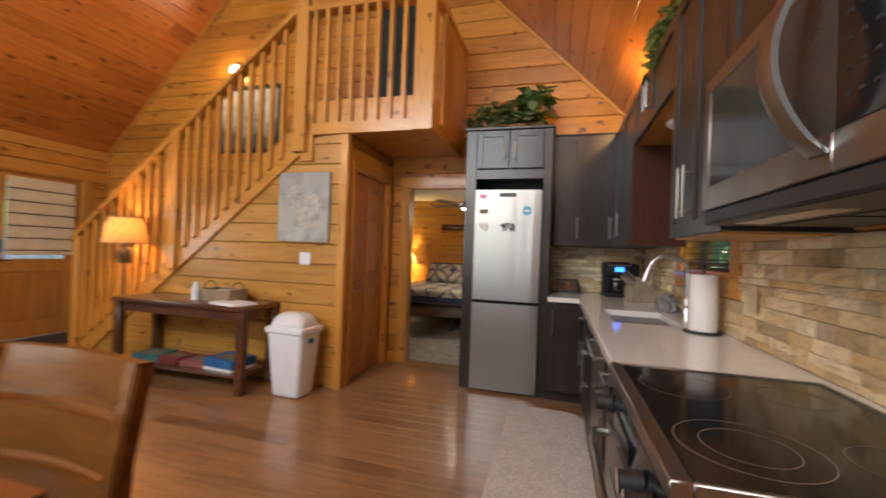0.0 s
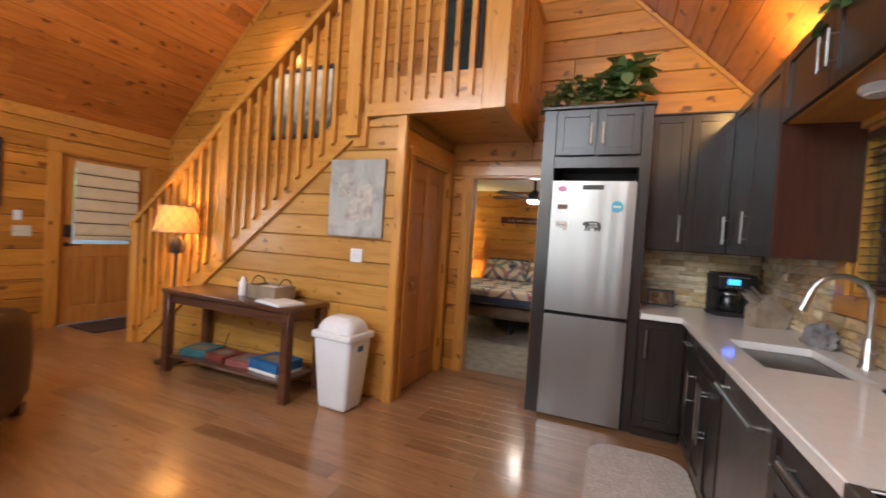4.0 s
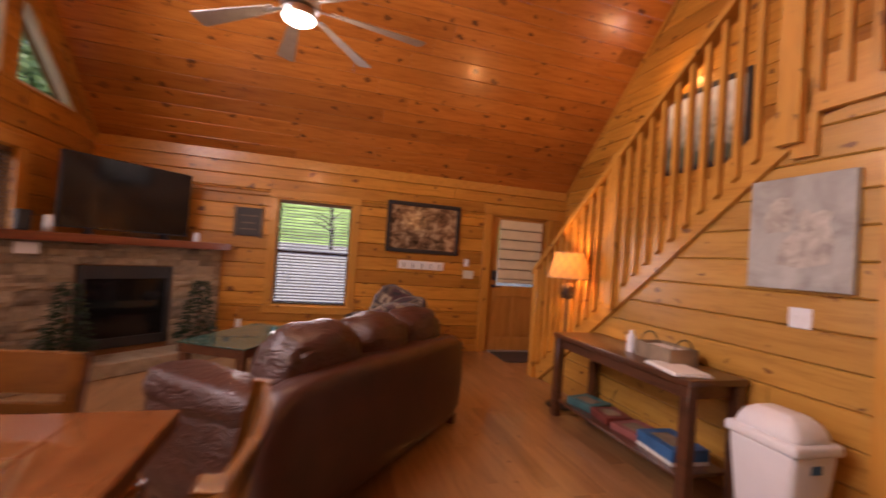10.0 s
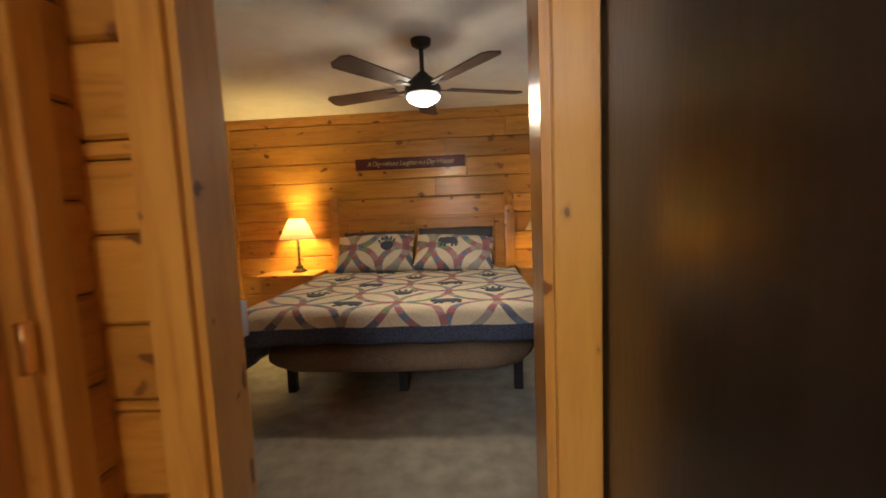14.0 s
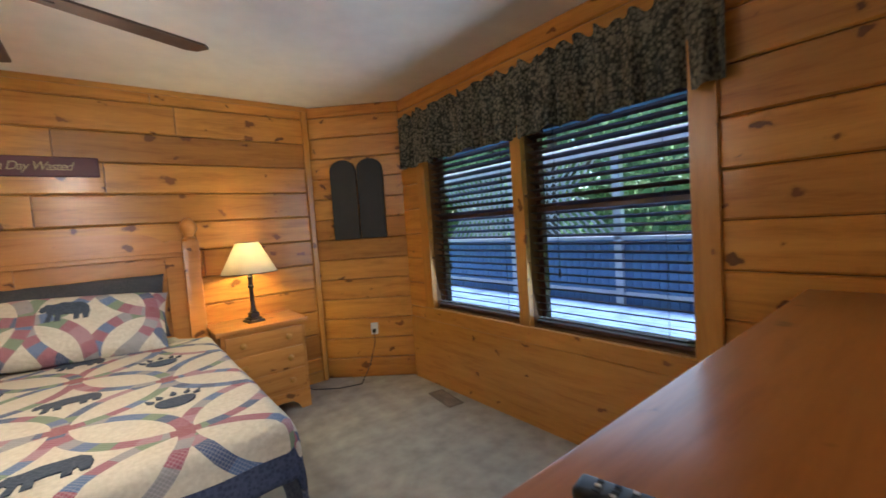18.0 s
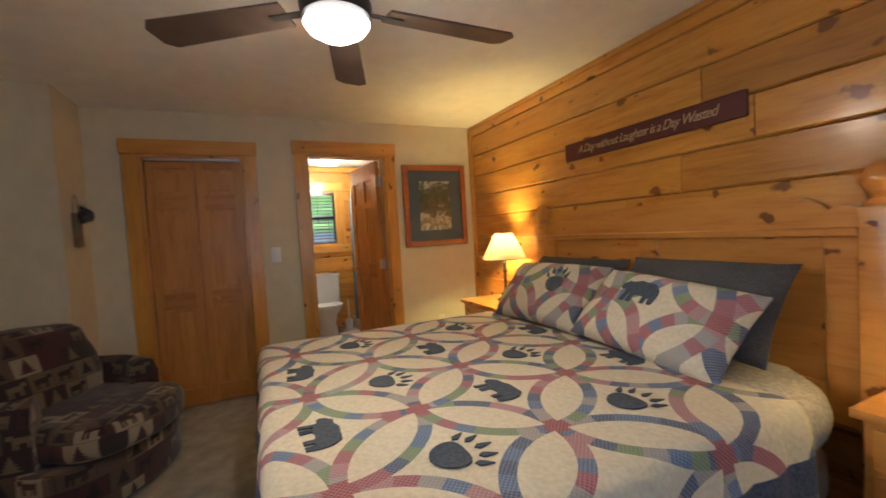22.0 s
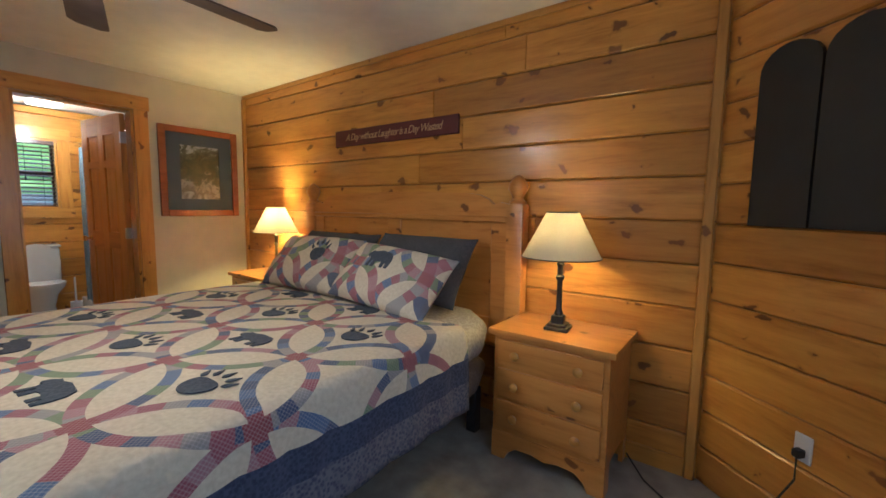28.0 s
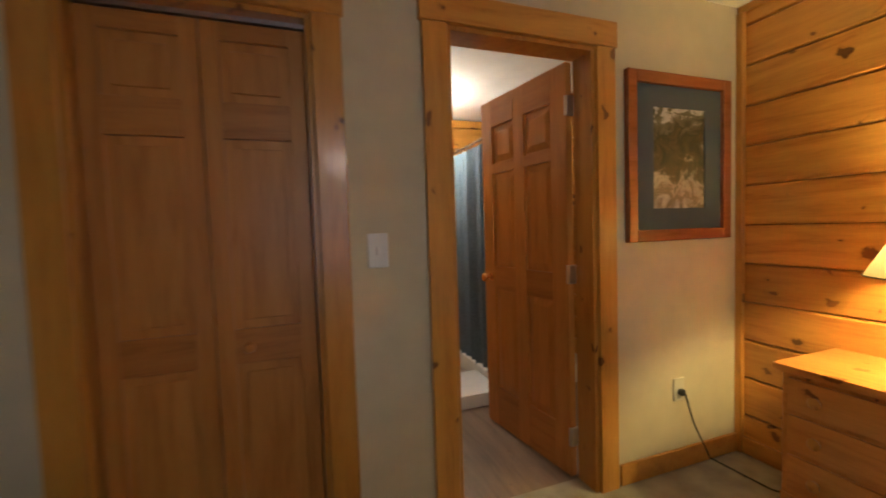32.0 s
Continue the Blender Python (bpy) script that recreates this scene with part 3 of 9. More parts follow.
def ring_quilt(name, pitch=0.438, radius=0.31, band=0.022, at=(0.0, 0.0), sheet="Object"):
    """A quilt of interlocked pieced rings on cream cotton, rings centred on a lattice turned by 45 degrees."""
    m, t, b = nodes_of(name)
    c = add(t, "TexCoord")
    mp = add(t, "Mapping", vector_type="TEXTURE")
    mp.inputs["Location"].default_value = (*at, 0)
    mp.inputs["Rotation"].default_value = (0, 0, radians(45))
    mp.inputs["Scale"].default_value = (pitch, pitch, pitch)
    t.links.new(c.outputs[sheet], mp.inputs[0])
    sep = add(t, "SeparateXYZ")
    t.links.new(mp.outputs[0], sep.inputs[0])
    ux, uy = sep.outputs[0], sep.outputs[1]
    fx, fy = math_node(t, "FRACT", ux), math_node(t, "FRACT", uy)
    ix, iy = math_node(t, "FLOOR", ux), math_node(t, "FLOOR", uy)
    nz = add(t, "TexNoise", i_2=70.0)
    t.links.new(c.outputs["Object"], nz.inputs[0])
    col = ramp(t, nz.outputs[0], [(0.3, (0.58, 0.50, 0.36)), (0.7, (0.68, 0.60, 0.45))])
    mask_all = None
    for kx, ky in ((0, 0), (1, 0), (0, 1), (1, 1)):
        dx, dy = math_node(t, "SUBTRACT", fx, float(kx)), math_node(t, "SUBTRACT", fy, float(ky))
        d = math_node(t, "SQRT", math_node(t, "ADD", math_node(t, "MULTIPLY", dx, dx), math_node(t, "MULTIPLY", dy, dy)))
        off = math_node(t, "ABSOLUTE", math_node(t, "SUBTRACT", d, radius / pitch))
        ring = math_node(t, "LESS_THAN", off, band / pitch)
        ang = math_node(t, "ARCTAN2", dy, dx)
        seg = math_node(t, "FLOOR", math_node(t, "MULTIPLY", ang, 32 / (2 * math.pi)))
        cell = add(t, "CombineXYZ")
        t.links.new(math_node(t, "ADD", ix, float(kx)), cell.inputs[0])
        t.links.new(math_node(t, "ADD", iy, float(ky)), cell.inputs[1])
        t.links.new(seg, cell.inputs[2])
        w = add(t, "TexWhiteNoise", noise_dimensions="3D")
        t.links.new(cell.outputs[0], w.inputs[0])
        pal = add(t, "ValToRGB")
        pal.color_ramp.interpolation = "CONSTANT"
        e = pal.color_ramp.elements
        tones = [(0.0, (0.065, 0.085, 0.16)), (0.22, (0.30, 0.085, 0.11)), (0.42, (0.17, 0.23, 0.12)), (0.58, (0.10, 0.15, 0.27)), (0.72, (0.36, 0.18, 0.19)), (0.86, (0.30, 0.27, 0.25))]
        while len(e) < len(tones):
            e.new(0.5)
        for k, (p, cc) in enumerate(tones):
            e[k].position, e[k].color = p, (*cc, 1)
        t.links.new(w.outputs["Value"], pal.inputs[0])
        col = mixed(t, "MIX", ring, col, pal.outputs[0])
        mask_all = ring if mask_all is None else math_node(t, "MAXIMUM", mask_all, ring)
    # the crossing patches
    cx, cy = math_node(t, "SUBTRACT", fx, 0.5), math_node(t, "SUBTRACT", fy, 0.5)
    near = math_node(t, "LESS_THAN", math_node(t, "ADD", math_node(t, "ABSOLUTE", cx), math_node(t, "ABSOLUTE", cy)), 0.13)
    col = mixed(t, "MIX", math_node(t, "MULTIPLY", near, mask_all), col, (0.27, 0.06, 0.07))
    # woven checks
    for way in ("X", "Y"):
        ck = add(t, "TexWave", bands_direction=way, i_1=14.0)
        t.links.new(mp.outputs[0], ck.inputs[0])
        pale = mixed(t, "MIX", 0.17, col, (0.62, 0.58, 0.52))
        col = mixed(t, "MIX", math_node(t, "MULTIPLY", mask_all, math_node(t, "GREATER_THAN", ck.outputs["Fac"], 0.72)), col, pale)
    t.links.new(col, b.inputs["Base Color"])
    b.inputs["Roughness"].default_value = 0.92
    q = add(t, "TexVoronoi", i_2=38.0)
    t.links.new(c.outputs["Object"], q.inputs[0])
    bumped(t, b, math_node(t, "ADD", q.outputs["Distance"], math_node(t, "MULTIPLY", mask_all, 0.3)), 0.5, 0.006)
    return m


def woven(name, a, c2, scale=60.0, rough=0.9):
    m, t, b = nodes_of(name)
    c = add(t, "TexCoord")
    w = add(t, "TexVoronoi", i_2=scale)
    w.distance = "CHEBYCHEV"
    t.links.new(c.outputs["Object"], w.inputs[0])
    n = add(t, "TexNoise", i_2=7.0)
    t.links.new(c.outputs["Object"], n.inputs[0])
    f = math_node(t, "ADD", w.outputs["Distance"], math_node(t, "MULTIPLY", math_node(t, "SUBTRACT", n.outputs[0], 0.5), 0.5))
    t.links.new(ramp(t, f, [(0.2, a), (0.6, c2)]), b.inputs["Base Color"])
    b.inputs["Roughness"].default_value = rough
    bumped(t, b, w.outputs["Distance"], 0.5, 0.004)
    return m


def clear_glass(name, tint=(1, 1, 1), rough=0.0):
    m, t, b = nodes_of(name)
    b.inputs["Base Color"].default_value = (*tint, 1)
    b.inputs["Roughness"].default_value = rough
    b.inputs["Transmission Weight"].default_value = 1.0
    b.inputs["IOR"].default_value = 1.1
    return m


def picture(name, tones, scale=5.0, rough=0.25, split=None):
    """Paint or print: soft patches of tone, lighter above and darker below if split."""
    m, t, b = nodes_of(name)
    c = add(t, "TexCoord")
    n = add(t, "TexNoise", i_2=scale, i_3=8.0, i_4=0.65, i_8=0.9)
    t.links.new(c.outputs["Object"], n.inputs[0])
    f = n.outputs[0]
    if split:
        s = add(t, "SeparateXYZ")
        t.links.new(c.outputs["Object"], s.inputs[0])
        f = math_node(t, "ADD", math_node(t, "MULTIPLY", s.outputs[2], split), f)
    t.links.new(ramp(t, f, tones), b.inputs["Base Color"])
    b.inputs["Roughness"].default_value = rough
    return m


def leafy(name, a, c2, c3):
    m, t, b = nodes_of(name)
    r = add(t, "NewGeometry").outputs["Random Per Island"]
    t.links.new(ramp(t, r, [(0.0, a), (0.6, c2), (1.0, c3)]), b.inputs["Base Color"])
    b.inputs["Roughness"].default_value = 0.5
    tr = add(t, "BsdfTranslucent")
    t.links.new(ramp(t, r, [(0.0, c2), (1.0, c3)]), tr.inputs[0])
    mx = add(t, "MixShader", i_0=0.55)
    t.links.new(b.outputs[0], mx.inputs[1])
    t.links.new(tr.outputs[0], mx.inputs[2])
    t.links.new(mx.outputs[0], t.nodes["Material Output"].inputs[0])
    return m


LEDGE = ledge_stone("ledge_stone", [(0.0, (0.40, 0.31, 0.18)), (0.2, (0.70, 0.56, 0.32)), (0.45, (0.80, 0.69, 0.46)), (0.65, (0.60, 0.42, 0.18)), (0.8, (0.84, 0.76, 0.56)), (1.0, (0.46, 0.37, 0.24))])
HEARTH = ledge_stone("fireplace_stone", [(0.0, (0.17, 0.13, 0.09)), (0.4, (0.30, 0.23, 0.15)), (0.7, (0.36, 0.29, 0.20)), (1.0, (0.22, 0.18, 0.13))])
LODGE = blocks_cloth("lodge_block_cloth")
LODGE_TAN = blocks_cloth("lodge_block_cloth_small", 0.07)
QUILT = ring_quilt("ring_quilt_cotton", at=(0.34, 0.17), sheet="UV")
SHAM = ring_quilt("ring_sham_cotton", pitch=0.36, radius=0.255, band=0.03, at=(0.05, 0.02))
NAVY = woven("navy_patch_cotton", (0.045, 0.055, 0.075), (0.07, 0.085, 0.11), 90)
TRIM_CHECK = woven("grey_check_cotton", (0.06, 0.07, 0.12), (0.16, 0.16, 0.19), 75)
BORDER = woven("blue_border_cotton", (0.035, 0.045, 0.085), (0.07, 0.085, 0.14), 80)
GREY_CLOTH = woven("charcoal_cotton", (0.05, 0.05, 0.053), (0.085, 0.083, 0.086), 150)
SKIRT = woven("brown_bed_skirt", (0.16, 0.11, 0.075), (0.22, 0.155, 0.105), 90)
MATTRESS = woven("knitted_mattress", (0.34, 0.31, 0.26), (0.48, 0.44, 0.38), 60)
VALANCE = woven("green_leaf_valance", (0.24, 0.22, 0.15), (0.03, 0.034, 0.028), 55)
TEAL = woven("slate_shower_curtain", (0.10, 0.14, 0.18), (0.15, 0.20, 0.25), 100)
RUG = woven("grey_rug", (0.54, 0.49, 0.42), (0.72, 0.67, 0.60), 70)
STONE_PLATE = plain("stone_beige_plastic", (0.52, 0.42, 0.26), 0.6, vary=0.15, bump=0.1)
MAT = woven("brown_door_mat", (0.03, 0.02, 0.015), (0.07, 0.045, 0.03), 60)
TABLEWOOD = pine("table_wood", (0.225, 0.088, 0.029), (0.16, 0.06, 0.02), rough=0.16, knots=0.35, coat=1.0, vary=0.12, coat_rough=0.03, grain=0.4)
CHAIRWOOD = pine("chair_wood", (0.18, 0.075, 0.015), (0.11, 0.042, 0.008), rough=0.25, knots=0.15, coat=0.5, vary=0.12)
CONSOLE = pine("console_wood", (0.11, 0.045, 0.022), (0.06, 0.024, 0.012), rough=0.28, knots=0.2, coat=0.4, vary=0.1)
REDWOOD = pine("red_frame_wood", (0.36, 0.125, 0.04), (0.26, 0.08, 0.025), rough=0.25, knots=0.2, coat=0.4, vary=0.1)
MANTEL = pine("mantel_wood", (0.32, 0.10, 0.04), (0.22, 0.065, 0.025), rough=0.3, knots=0.4, coat=0.3)
BLIND = pine("dark_blind_wood", (0.09, 0.038, 0.02), (0.06, 0.024, 0.013), rough=0.35, knots=0, coat=0.3, vary=0.1)
CHROME = plain("polished_chrome", (0.72, 0.72, 0.72), 0.12, 1.0, vary=0.03, bump=0)
NICKEL = plain("brushed_nickel", (0.6, 0.58, 0.55), 0.28, 1.0, vary=0.05, bump=0)
BRASS = plain("polished_brass", (0.75, 0.5, 0.2), 0.2, 1.0, vary=0.05, bump=0)
PEWTER = plain("dark_pewter", (0.06, 0.055, 0.05), 0.4, 0.6, vary=0.2, bump=0.05)
CERAMIC = plain("white_ceramic", (0.75, 0.75, 0.74), 0.12, vary=0.02, bump=0)
PAPER = plain("white_paper", (0.78, 0.77, 0.74), 0.9, vary=0.03, bump=0.1)
KRAFT = plain("grey_timber_box", (0.24, 0.18, 0.12), 0.8, vary=0.3, bump=0.2)
GREYWOOD = plain("weathered_grey_wood", (0.17, 0.13, 0.09), 0.8, vary=0.35, bump=0.3)
IVORY = plain("ivory_plastic", (0.66, 0.62, 0.5), 0.4, vary=0.03, bump=0)
LINEN = plain("cream_linen_blind", (0.70, 0.62, 0.42), 0.9, vary=0.06, bump=0.2)
SIGN_RED = plain("maroon_sign_paint", (0.10, 0.018, 0.02), 0.45, vary=0.2, bump=0.05)
GOLD_INK = plain("pale_gold_lettering", (0.5, 0.36, 0.19), 0.5, vary=0.05, bump=0)
BLUE_STICK = plain("blue_sticker", (0.1, 0.45, 0.62), 0.5, vary=0.05, bump=0)
PINK_STICK = plain("pink_magnet", (0.65, 0.3, 0.5), 0.5, vary=0.05, bump=0)
BOX_TEAL = plain("teal_game_box", (0.04, 0.13, 0.14), 0.5, vary=0.3, bump=0)
BOX_BLUE = plain("blue_game_box", (0.02, 0.11, 0.28), 0.45, vary=0.3, bump=0)
BOX_RED = plain("brown_red_game_box", (0.17, 0.04, 0.03), 0.5, vary=0.3, bump=0)
BOX_PINK = plain("faded_red_game_box", (0.28, 0.09, 0.08), 0.6, vary=0.2, bump=0)
LEAF = leafy("green_leaves", (0.05, 0.13, 0.035), (0.12, 0.24, 0.075), (0.42, 0.5, 0.27))
MESH_GLASS = plain("meshed_oven_glass", (0.05, 0.049, 0.047), 0.1, noise_scale=300, vary=0.12, bump=0)
MIRROR = plain("silvered_mirror", (0.86, 0.87, 0.87), 0.02, 1.0, vary=0.01, bump=0)
NEEDLE = leafy("dark_fir_needles", (0.012, 0.03, 0.014), (0.02, 0.045, 0.018), (0.035, 0.06, 0.025))
WICKER = woven("wicker_basket", (0.10, 0.05, 0.02), (0.26, 0.15, 0.07), 90)
HIDE = plain("tan_hide", (0.14, 0.07, 0.03), 0.85, noise_scale=5, vary=0.45, bump=0.5, bump_scale=150)
HORN = plain("ridged_horn", (0.028, 0.02, 0.015), 0.5, vary=0.4, bump=0.4, bump_scale=40)
SLATE_MAT = plain("slate_blue_mat", (0.075, 0.10, 0.13), 0.85, vary=0.05, bump=0)
GLASS = clear_glass("window_glass")
SMOKED = plain("green_table_glass", (0.04, 0.09, 0.07), 0.03, vary=0.05, bump=0)
SCREEN = plain("dark_screen", (0.006, 0.006, 0.007), 0.08, vary=0.05, bump=0)
CANVAS = picture("grey_canvas_print", [(0.3, (0.22, 0.215, 0.2)), (0.46, (0.33, 0.335, 0.32)), (0.64, (0.43, 0.445, 0.43))], 3.5, 0.7)
SEPIA = picture("sepia_river_print", [(0.35, (0.03, 0.018, 0.01)), (0.5, (0.22, 0.13, 0.07)), (0.68, (0.55, 0.42, 0.26))], 9.0, 0.12)
LANDSCAPE = picture("bright_landscape_print", [(0.3, (0.10, 0.12, 0.09)), (0.5, (0.42, 0.42, 0.34)), (0.75, (0.8, 0.76, 0.64))], 5.0, 0.15, 0.9)
RAPIDS = picture("mountain_stream_print", [(0.1, (0.62, 0.6, 0.52)), (0.24, (0.2, 0.17, 0.1)), (0.34, (0.55, 0.5, 0.4)), (0.44, (0.13, 0.12, 0.06)), (0.62, (0.06, 0.07, 0.04)), (0.74, (0.16, 0.17, 0.12)), (0.8, (0.5, 0.55, 0.6))], 10.0, 0.12, 1.15)
LIT_WHITE = glowing("lit_white_glass", (1.0, 0.92, 0.8), 4.0)
LIT_CUP = glowing("lit_frosted_cup", (1.0, 0.86, 0.62), 2.2)
LIT_PUCK = glowing("lit_lens", (1.0, 0.9, 0.75), 12.0)
LIT_DIM = glowing("lit_bath_glass", (1.0, 0.92, 0.75), 1.0)
LCD = glowing("blue_display", (0.05, 0.2, 1.0), 1.3)


def lamp_cloth(name, colour, glow):
    m, t, b = nodes_of(name)
    c = add(t, "TexCoord")
    n = add(t, "TexNoise", i_2=160.0)
    t.links.new(c.outputs["Object"], n.inputs[0])
    t.links.new(ramp(t, n.outputs[0], [(0.3, tuple(v * 0.92 for v in colour)), (0.7, colour)]), b.inputs["Base Color"])
    b.inputs["Roughness"].default_value = 0.9
    tr = add(t, "BsdfTranslucent")
    tr.inputs[0].default_value = (*glow, 1)
    mx = add(t, "MixShader", i_0=0.09)
    t.links.new(b.outputs[0], mx.inputs[1])
    t.links.new(tr.outputs[0], mx.inputs[2])
    t.links.new(mx.outputs[0], t.nodes["Material Output"].inputs[0])
    return m


CREAM_SHADE = lamp_cloth("cream_lamp_shade", (0.62, 0.55, 0.40), (0.75, 0.62, 0.38))
AMBER_SHADE = lamp_cloth("amber_lamp_shade", (0.6, 0.36, 0.13), (0.85, 0.45, 0.12))

# ---- the shell ----
XL, XR, YF, YE, YB, YH = -6.4, 0.76, -1.99, 4.34, 4.48, 7.94
YD = 4.44  # bedroom face of the end wall
EAVE, RIDGE_X = 2.48, -2.82
RIDGE_Z = EAVE + (RIDGE_X - XL)
BX, BCEIL = -3.74, 2.30
GABLE = [(0, EAVE), (RIDGE_X - XL, RIDGE_Z), (XR - XL, EAVE)]

wall("wall_west", "varnished knotty pine board wall of the living room", XL, YF, 90, YE - YF, EAVE, 0.16, [(2.05, 3.01, 0.58, 1.98), (5.06, 6.0, 0, 2.06)], BACK, PINE)
wall("wall_front", "pine board gable wall with large windows", XR, YF, 180, XR - XL, [(0, EAVE), (XR - RIDGE_X, RIDGE_Z), (XR - XL, EAVE)], 0.16,
     [(1.5, 2.38, 0.58, 2.05), (2.44, 3.32, 0.58, 2.05), (3.97, 4.87, 0.58, 2.05), (4.96, 5.92, 0.58, 2.05),
      (3.72, 4.51, 2.62, 5.43, 4.64), (4.78, 5.7, 2.62, 4.37, 3.45), (5.86, 6.78, 2.62, 3.42, 2.63),
      (2.65, 3.44, 2.62, 4.64, 5.43), (1.46, 2.38, 2.62, 3.45, 4.37), (0.38, 1.3, 2.62, 2.63, 3.42)], BACK, PINE)
wall("wall_kitchen", "pine wall behind the kitchen counter", XR, YE, -90, YE - YF, EAVE, 0.16, [(1.29, 2.1, 1.2, 2.02)], BACK, PINE, bare=[(-0.1, 1.29, 0.88, 1.375), (1.29, 2.1, 0.88, 1.375), (2.1, 3.72, 0.88, 1.375)])
wall("wall_end", "pine board gable wall between kitchen and bedroom", XL, YE, 0, XR - XL, GABLE, YD - 0.02 - YE, [(4.66, 5.38, 0, 2.0)], BACK, PINE, shift=0.07, bare=[(6.262, 7.2, 0.88, 1.372)])
wall("wall_stairs", "pale knotty pine board wall under the staircase", -5.12, 3.27, 0, 3.173, [(0, 0.02), (1.2, 0.98), (2.55, 2.05), (2.62, 2.329), (3.173, 2.33)], 0.09, [], BACK, PINE_PALE)
wall("wall_closet_side", "short pine wall with a closet door", -1.947, 3.27, 90, YE - 3.27, 2.33, 0.09, [(0.14, 0.93, 0, 2.02)], BACK, PINE)
wall("wall_headboard", "knotty pine board wall behind the bed", BX, YH, 0, 0.2 - BX, BCEIL, 0.14, [], BACK, PINE_BED, h=0.2)
wall("wall_angled", "angled knotty pine board wall in the bedroom corner", 0.2, YH, -41.9, 0.78, BCEIL, 0.12, [], BACK, PINE_BED, h=0.17)
wall("wall_bedroom_window", "pine board wall with a double window", 0.78, 7.42, -90, 7.42 - YD, BCEIL, 0.14, [(0.35, 1.215, 0.62, 2.0), (1.295, 2.18, 0.62, 2.0)], BACK, PINE_BED, h=0.2)
wall("wall_bedroom_door", "beige painted bedroom wall", 0.78, YD, 180, 0.78 - BX, BCEIL, 0.02, [(1.8, 2.52, 0, 2.0)], BEIGE)
wall("wall_bath_side", "beige painted wall with closet and bathroom doors", BX, YB, 90, YH - YB, BCEIL, 0.12, [(0.65, 1.34, 0, 1.97), (1.83, 2.52, 0, 2.0)], BEIGE)


def slab(name, label, cat, mat, a, b):
    return tagged(part(name, boxes((a, b)), mat, soft=False), label, cat, kind="structure")


slab("floor", "dark stained oak plank floor", "floor", BACK, (XL - 0.16, YF - 0.16, -0.2), (XR + 0.16, YB - 0.04, -0.012))
slab("floor_bedroom", "grey-beige cut pile carpet", "floor", CARPET, (BX - 0.12, YB - 0.04, -0.2), (0.95, YH + 0.2, 0.0))
slab("floor_bath", "grey-brown vinyl plank floor", "floor", VINYL, (-6.3, 5.9, -0.2), (BX - 0.12, YH + 0.2, 0.0))
slab("ceiling_bedroom", "off-white painted bedroom ceiling", "ceiling", WHITE_CEIL, (-6.3, YD - 0.02, BCEIL), (0.95, YH + 0.2, BCEIL + 0.03))
part("closet_chase", boxes(((BX, YD, 0), (-3.3, 4.81, BCEIL))), BEIGE, soft=False)
tagged(bpy.data.objects["closet_chase"], "beige painted boxed-out corner", "wall", kind="structure")


def roof_side(name, x_low, sign):
    """One slope of the boarded ceiling: boards along y, laid up the slope."""
    bm = bmesh.new()
    run = abs(RIDGE_X - x_low) * math.sqrt(2)
    rng, k = random.Random(3 if sign > 0 else 9), 0
    w = 0.185
    while k * w < run:
        y = YF
        while y < YH:
            n = min(YH, y + rng.uniform(1.6, 4.2))
            a, b = k * w + 0.001, min((k + 1) * w - 0.001, run)
            o = [(a, 0.006), (a + 0.005, 0), (b - 0.005, 0), (b, 0.006), (b, 0.03), (a, 0.03)]
            prism(bm, o, y + 0.001, n - 0.001, "xz")
            y = n
        k += 1
    ob = part(name, bm, PINE_CEIL, soft=False)
    # local: x up the slope, z outwards, turned so that the boards' length is the local x
    ob.matrix_basis = Matrix.Translation((x_low, 0, EAVE)) @ (Matrix.Rotation(radians(-45), 4, "Y") if sign > 0 else Matrix.Rotation(radians(180), 4, "Z") @ Matrix.Rotation(radians(-45), 4, "Y") @ Matrix.Translation((0, -(YF + YH), 0)))
    return tagged(ob, "sloping varnished knotty pine board ceiling", "ceiling", kind="structure")


roof_side("ceiling_west", XL, 1)
roof_side("ceiling_east", XR, -1)
# loft platform
slab("loft_floor", "pine loft floor over the hallway", "floor", PINE_TRIM_X, (-2.3, 3.3, 2.33), (-1.16, YE - 0.021, 2.5))

# ---- doors, casings, windows ----
def casing(name, label, m, w, h, z0=0.0, face=0.09, sill=False, depth=0.022, jamb=0.14, bottom=False):
    """Flat pine boards round an opening; local x along the wall, the wall's face at y = 0."""
    th = thing(name, label, "trim", m, kind="structure")
    part("casing_side", boxes(((-face, -depth, z0 - (face if bottom else 0)), (0, 0.0, z0 + h)), bevel=0.003), PINE_TRIM, th)
    part("casing_side", boxes(((w, -depth, z0 - (face if bottom else 0)), (w + face, 0.0, z0 + h)), bevel=0.003), PINE_TRIM, th)
    part("casing_head", boxes(((-face - 0.01, -depth - 0.003, z0 + h), (w + face + 0.01, 0.0, z0 + h + face + 0.01)), bevel=0.003), PINE_TRIM_X, th)
    if bottom:
        part("casing_foot", boxes(((-face - 0.01, -depth - 0.003, z0 - face), (w + face + 0.01, 0.0, z0)), bevel=0.003), PINE_TRIM_X, th)
    j = boxes(((0, -0.004, z0), (0.018, jamb, z0 + h)), ((w - 0.018, -0.004, z0), (w, jamb, z0 + h)), ((0.018, -0.004, z0 + h - 0.018), (w - 0.018, jamb, z0 + h)))
    if bottom:
        box(j, (0.018, -0.004, z0), (w - 0.018, jamb, z0 + 0.018))
    part("jamb", j, PINE_TRIM, th, soft=False)
    return th


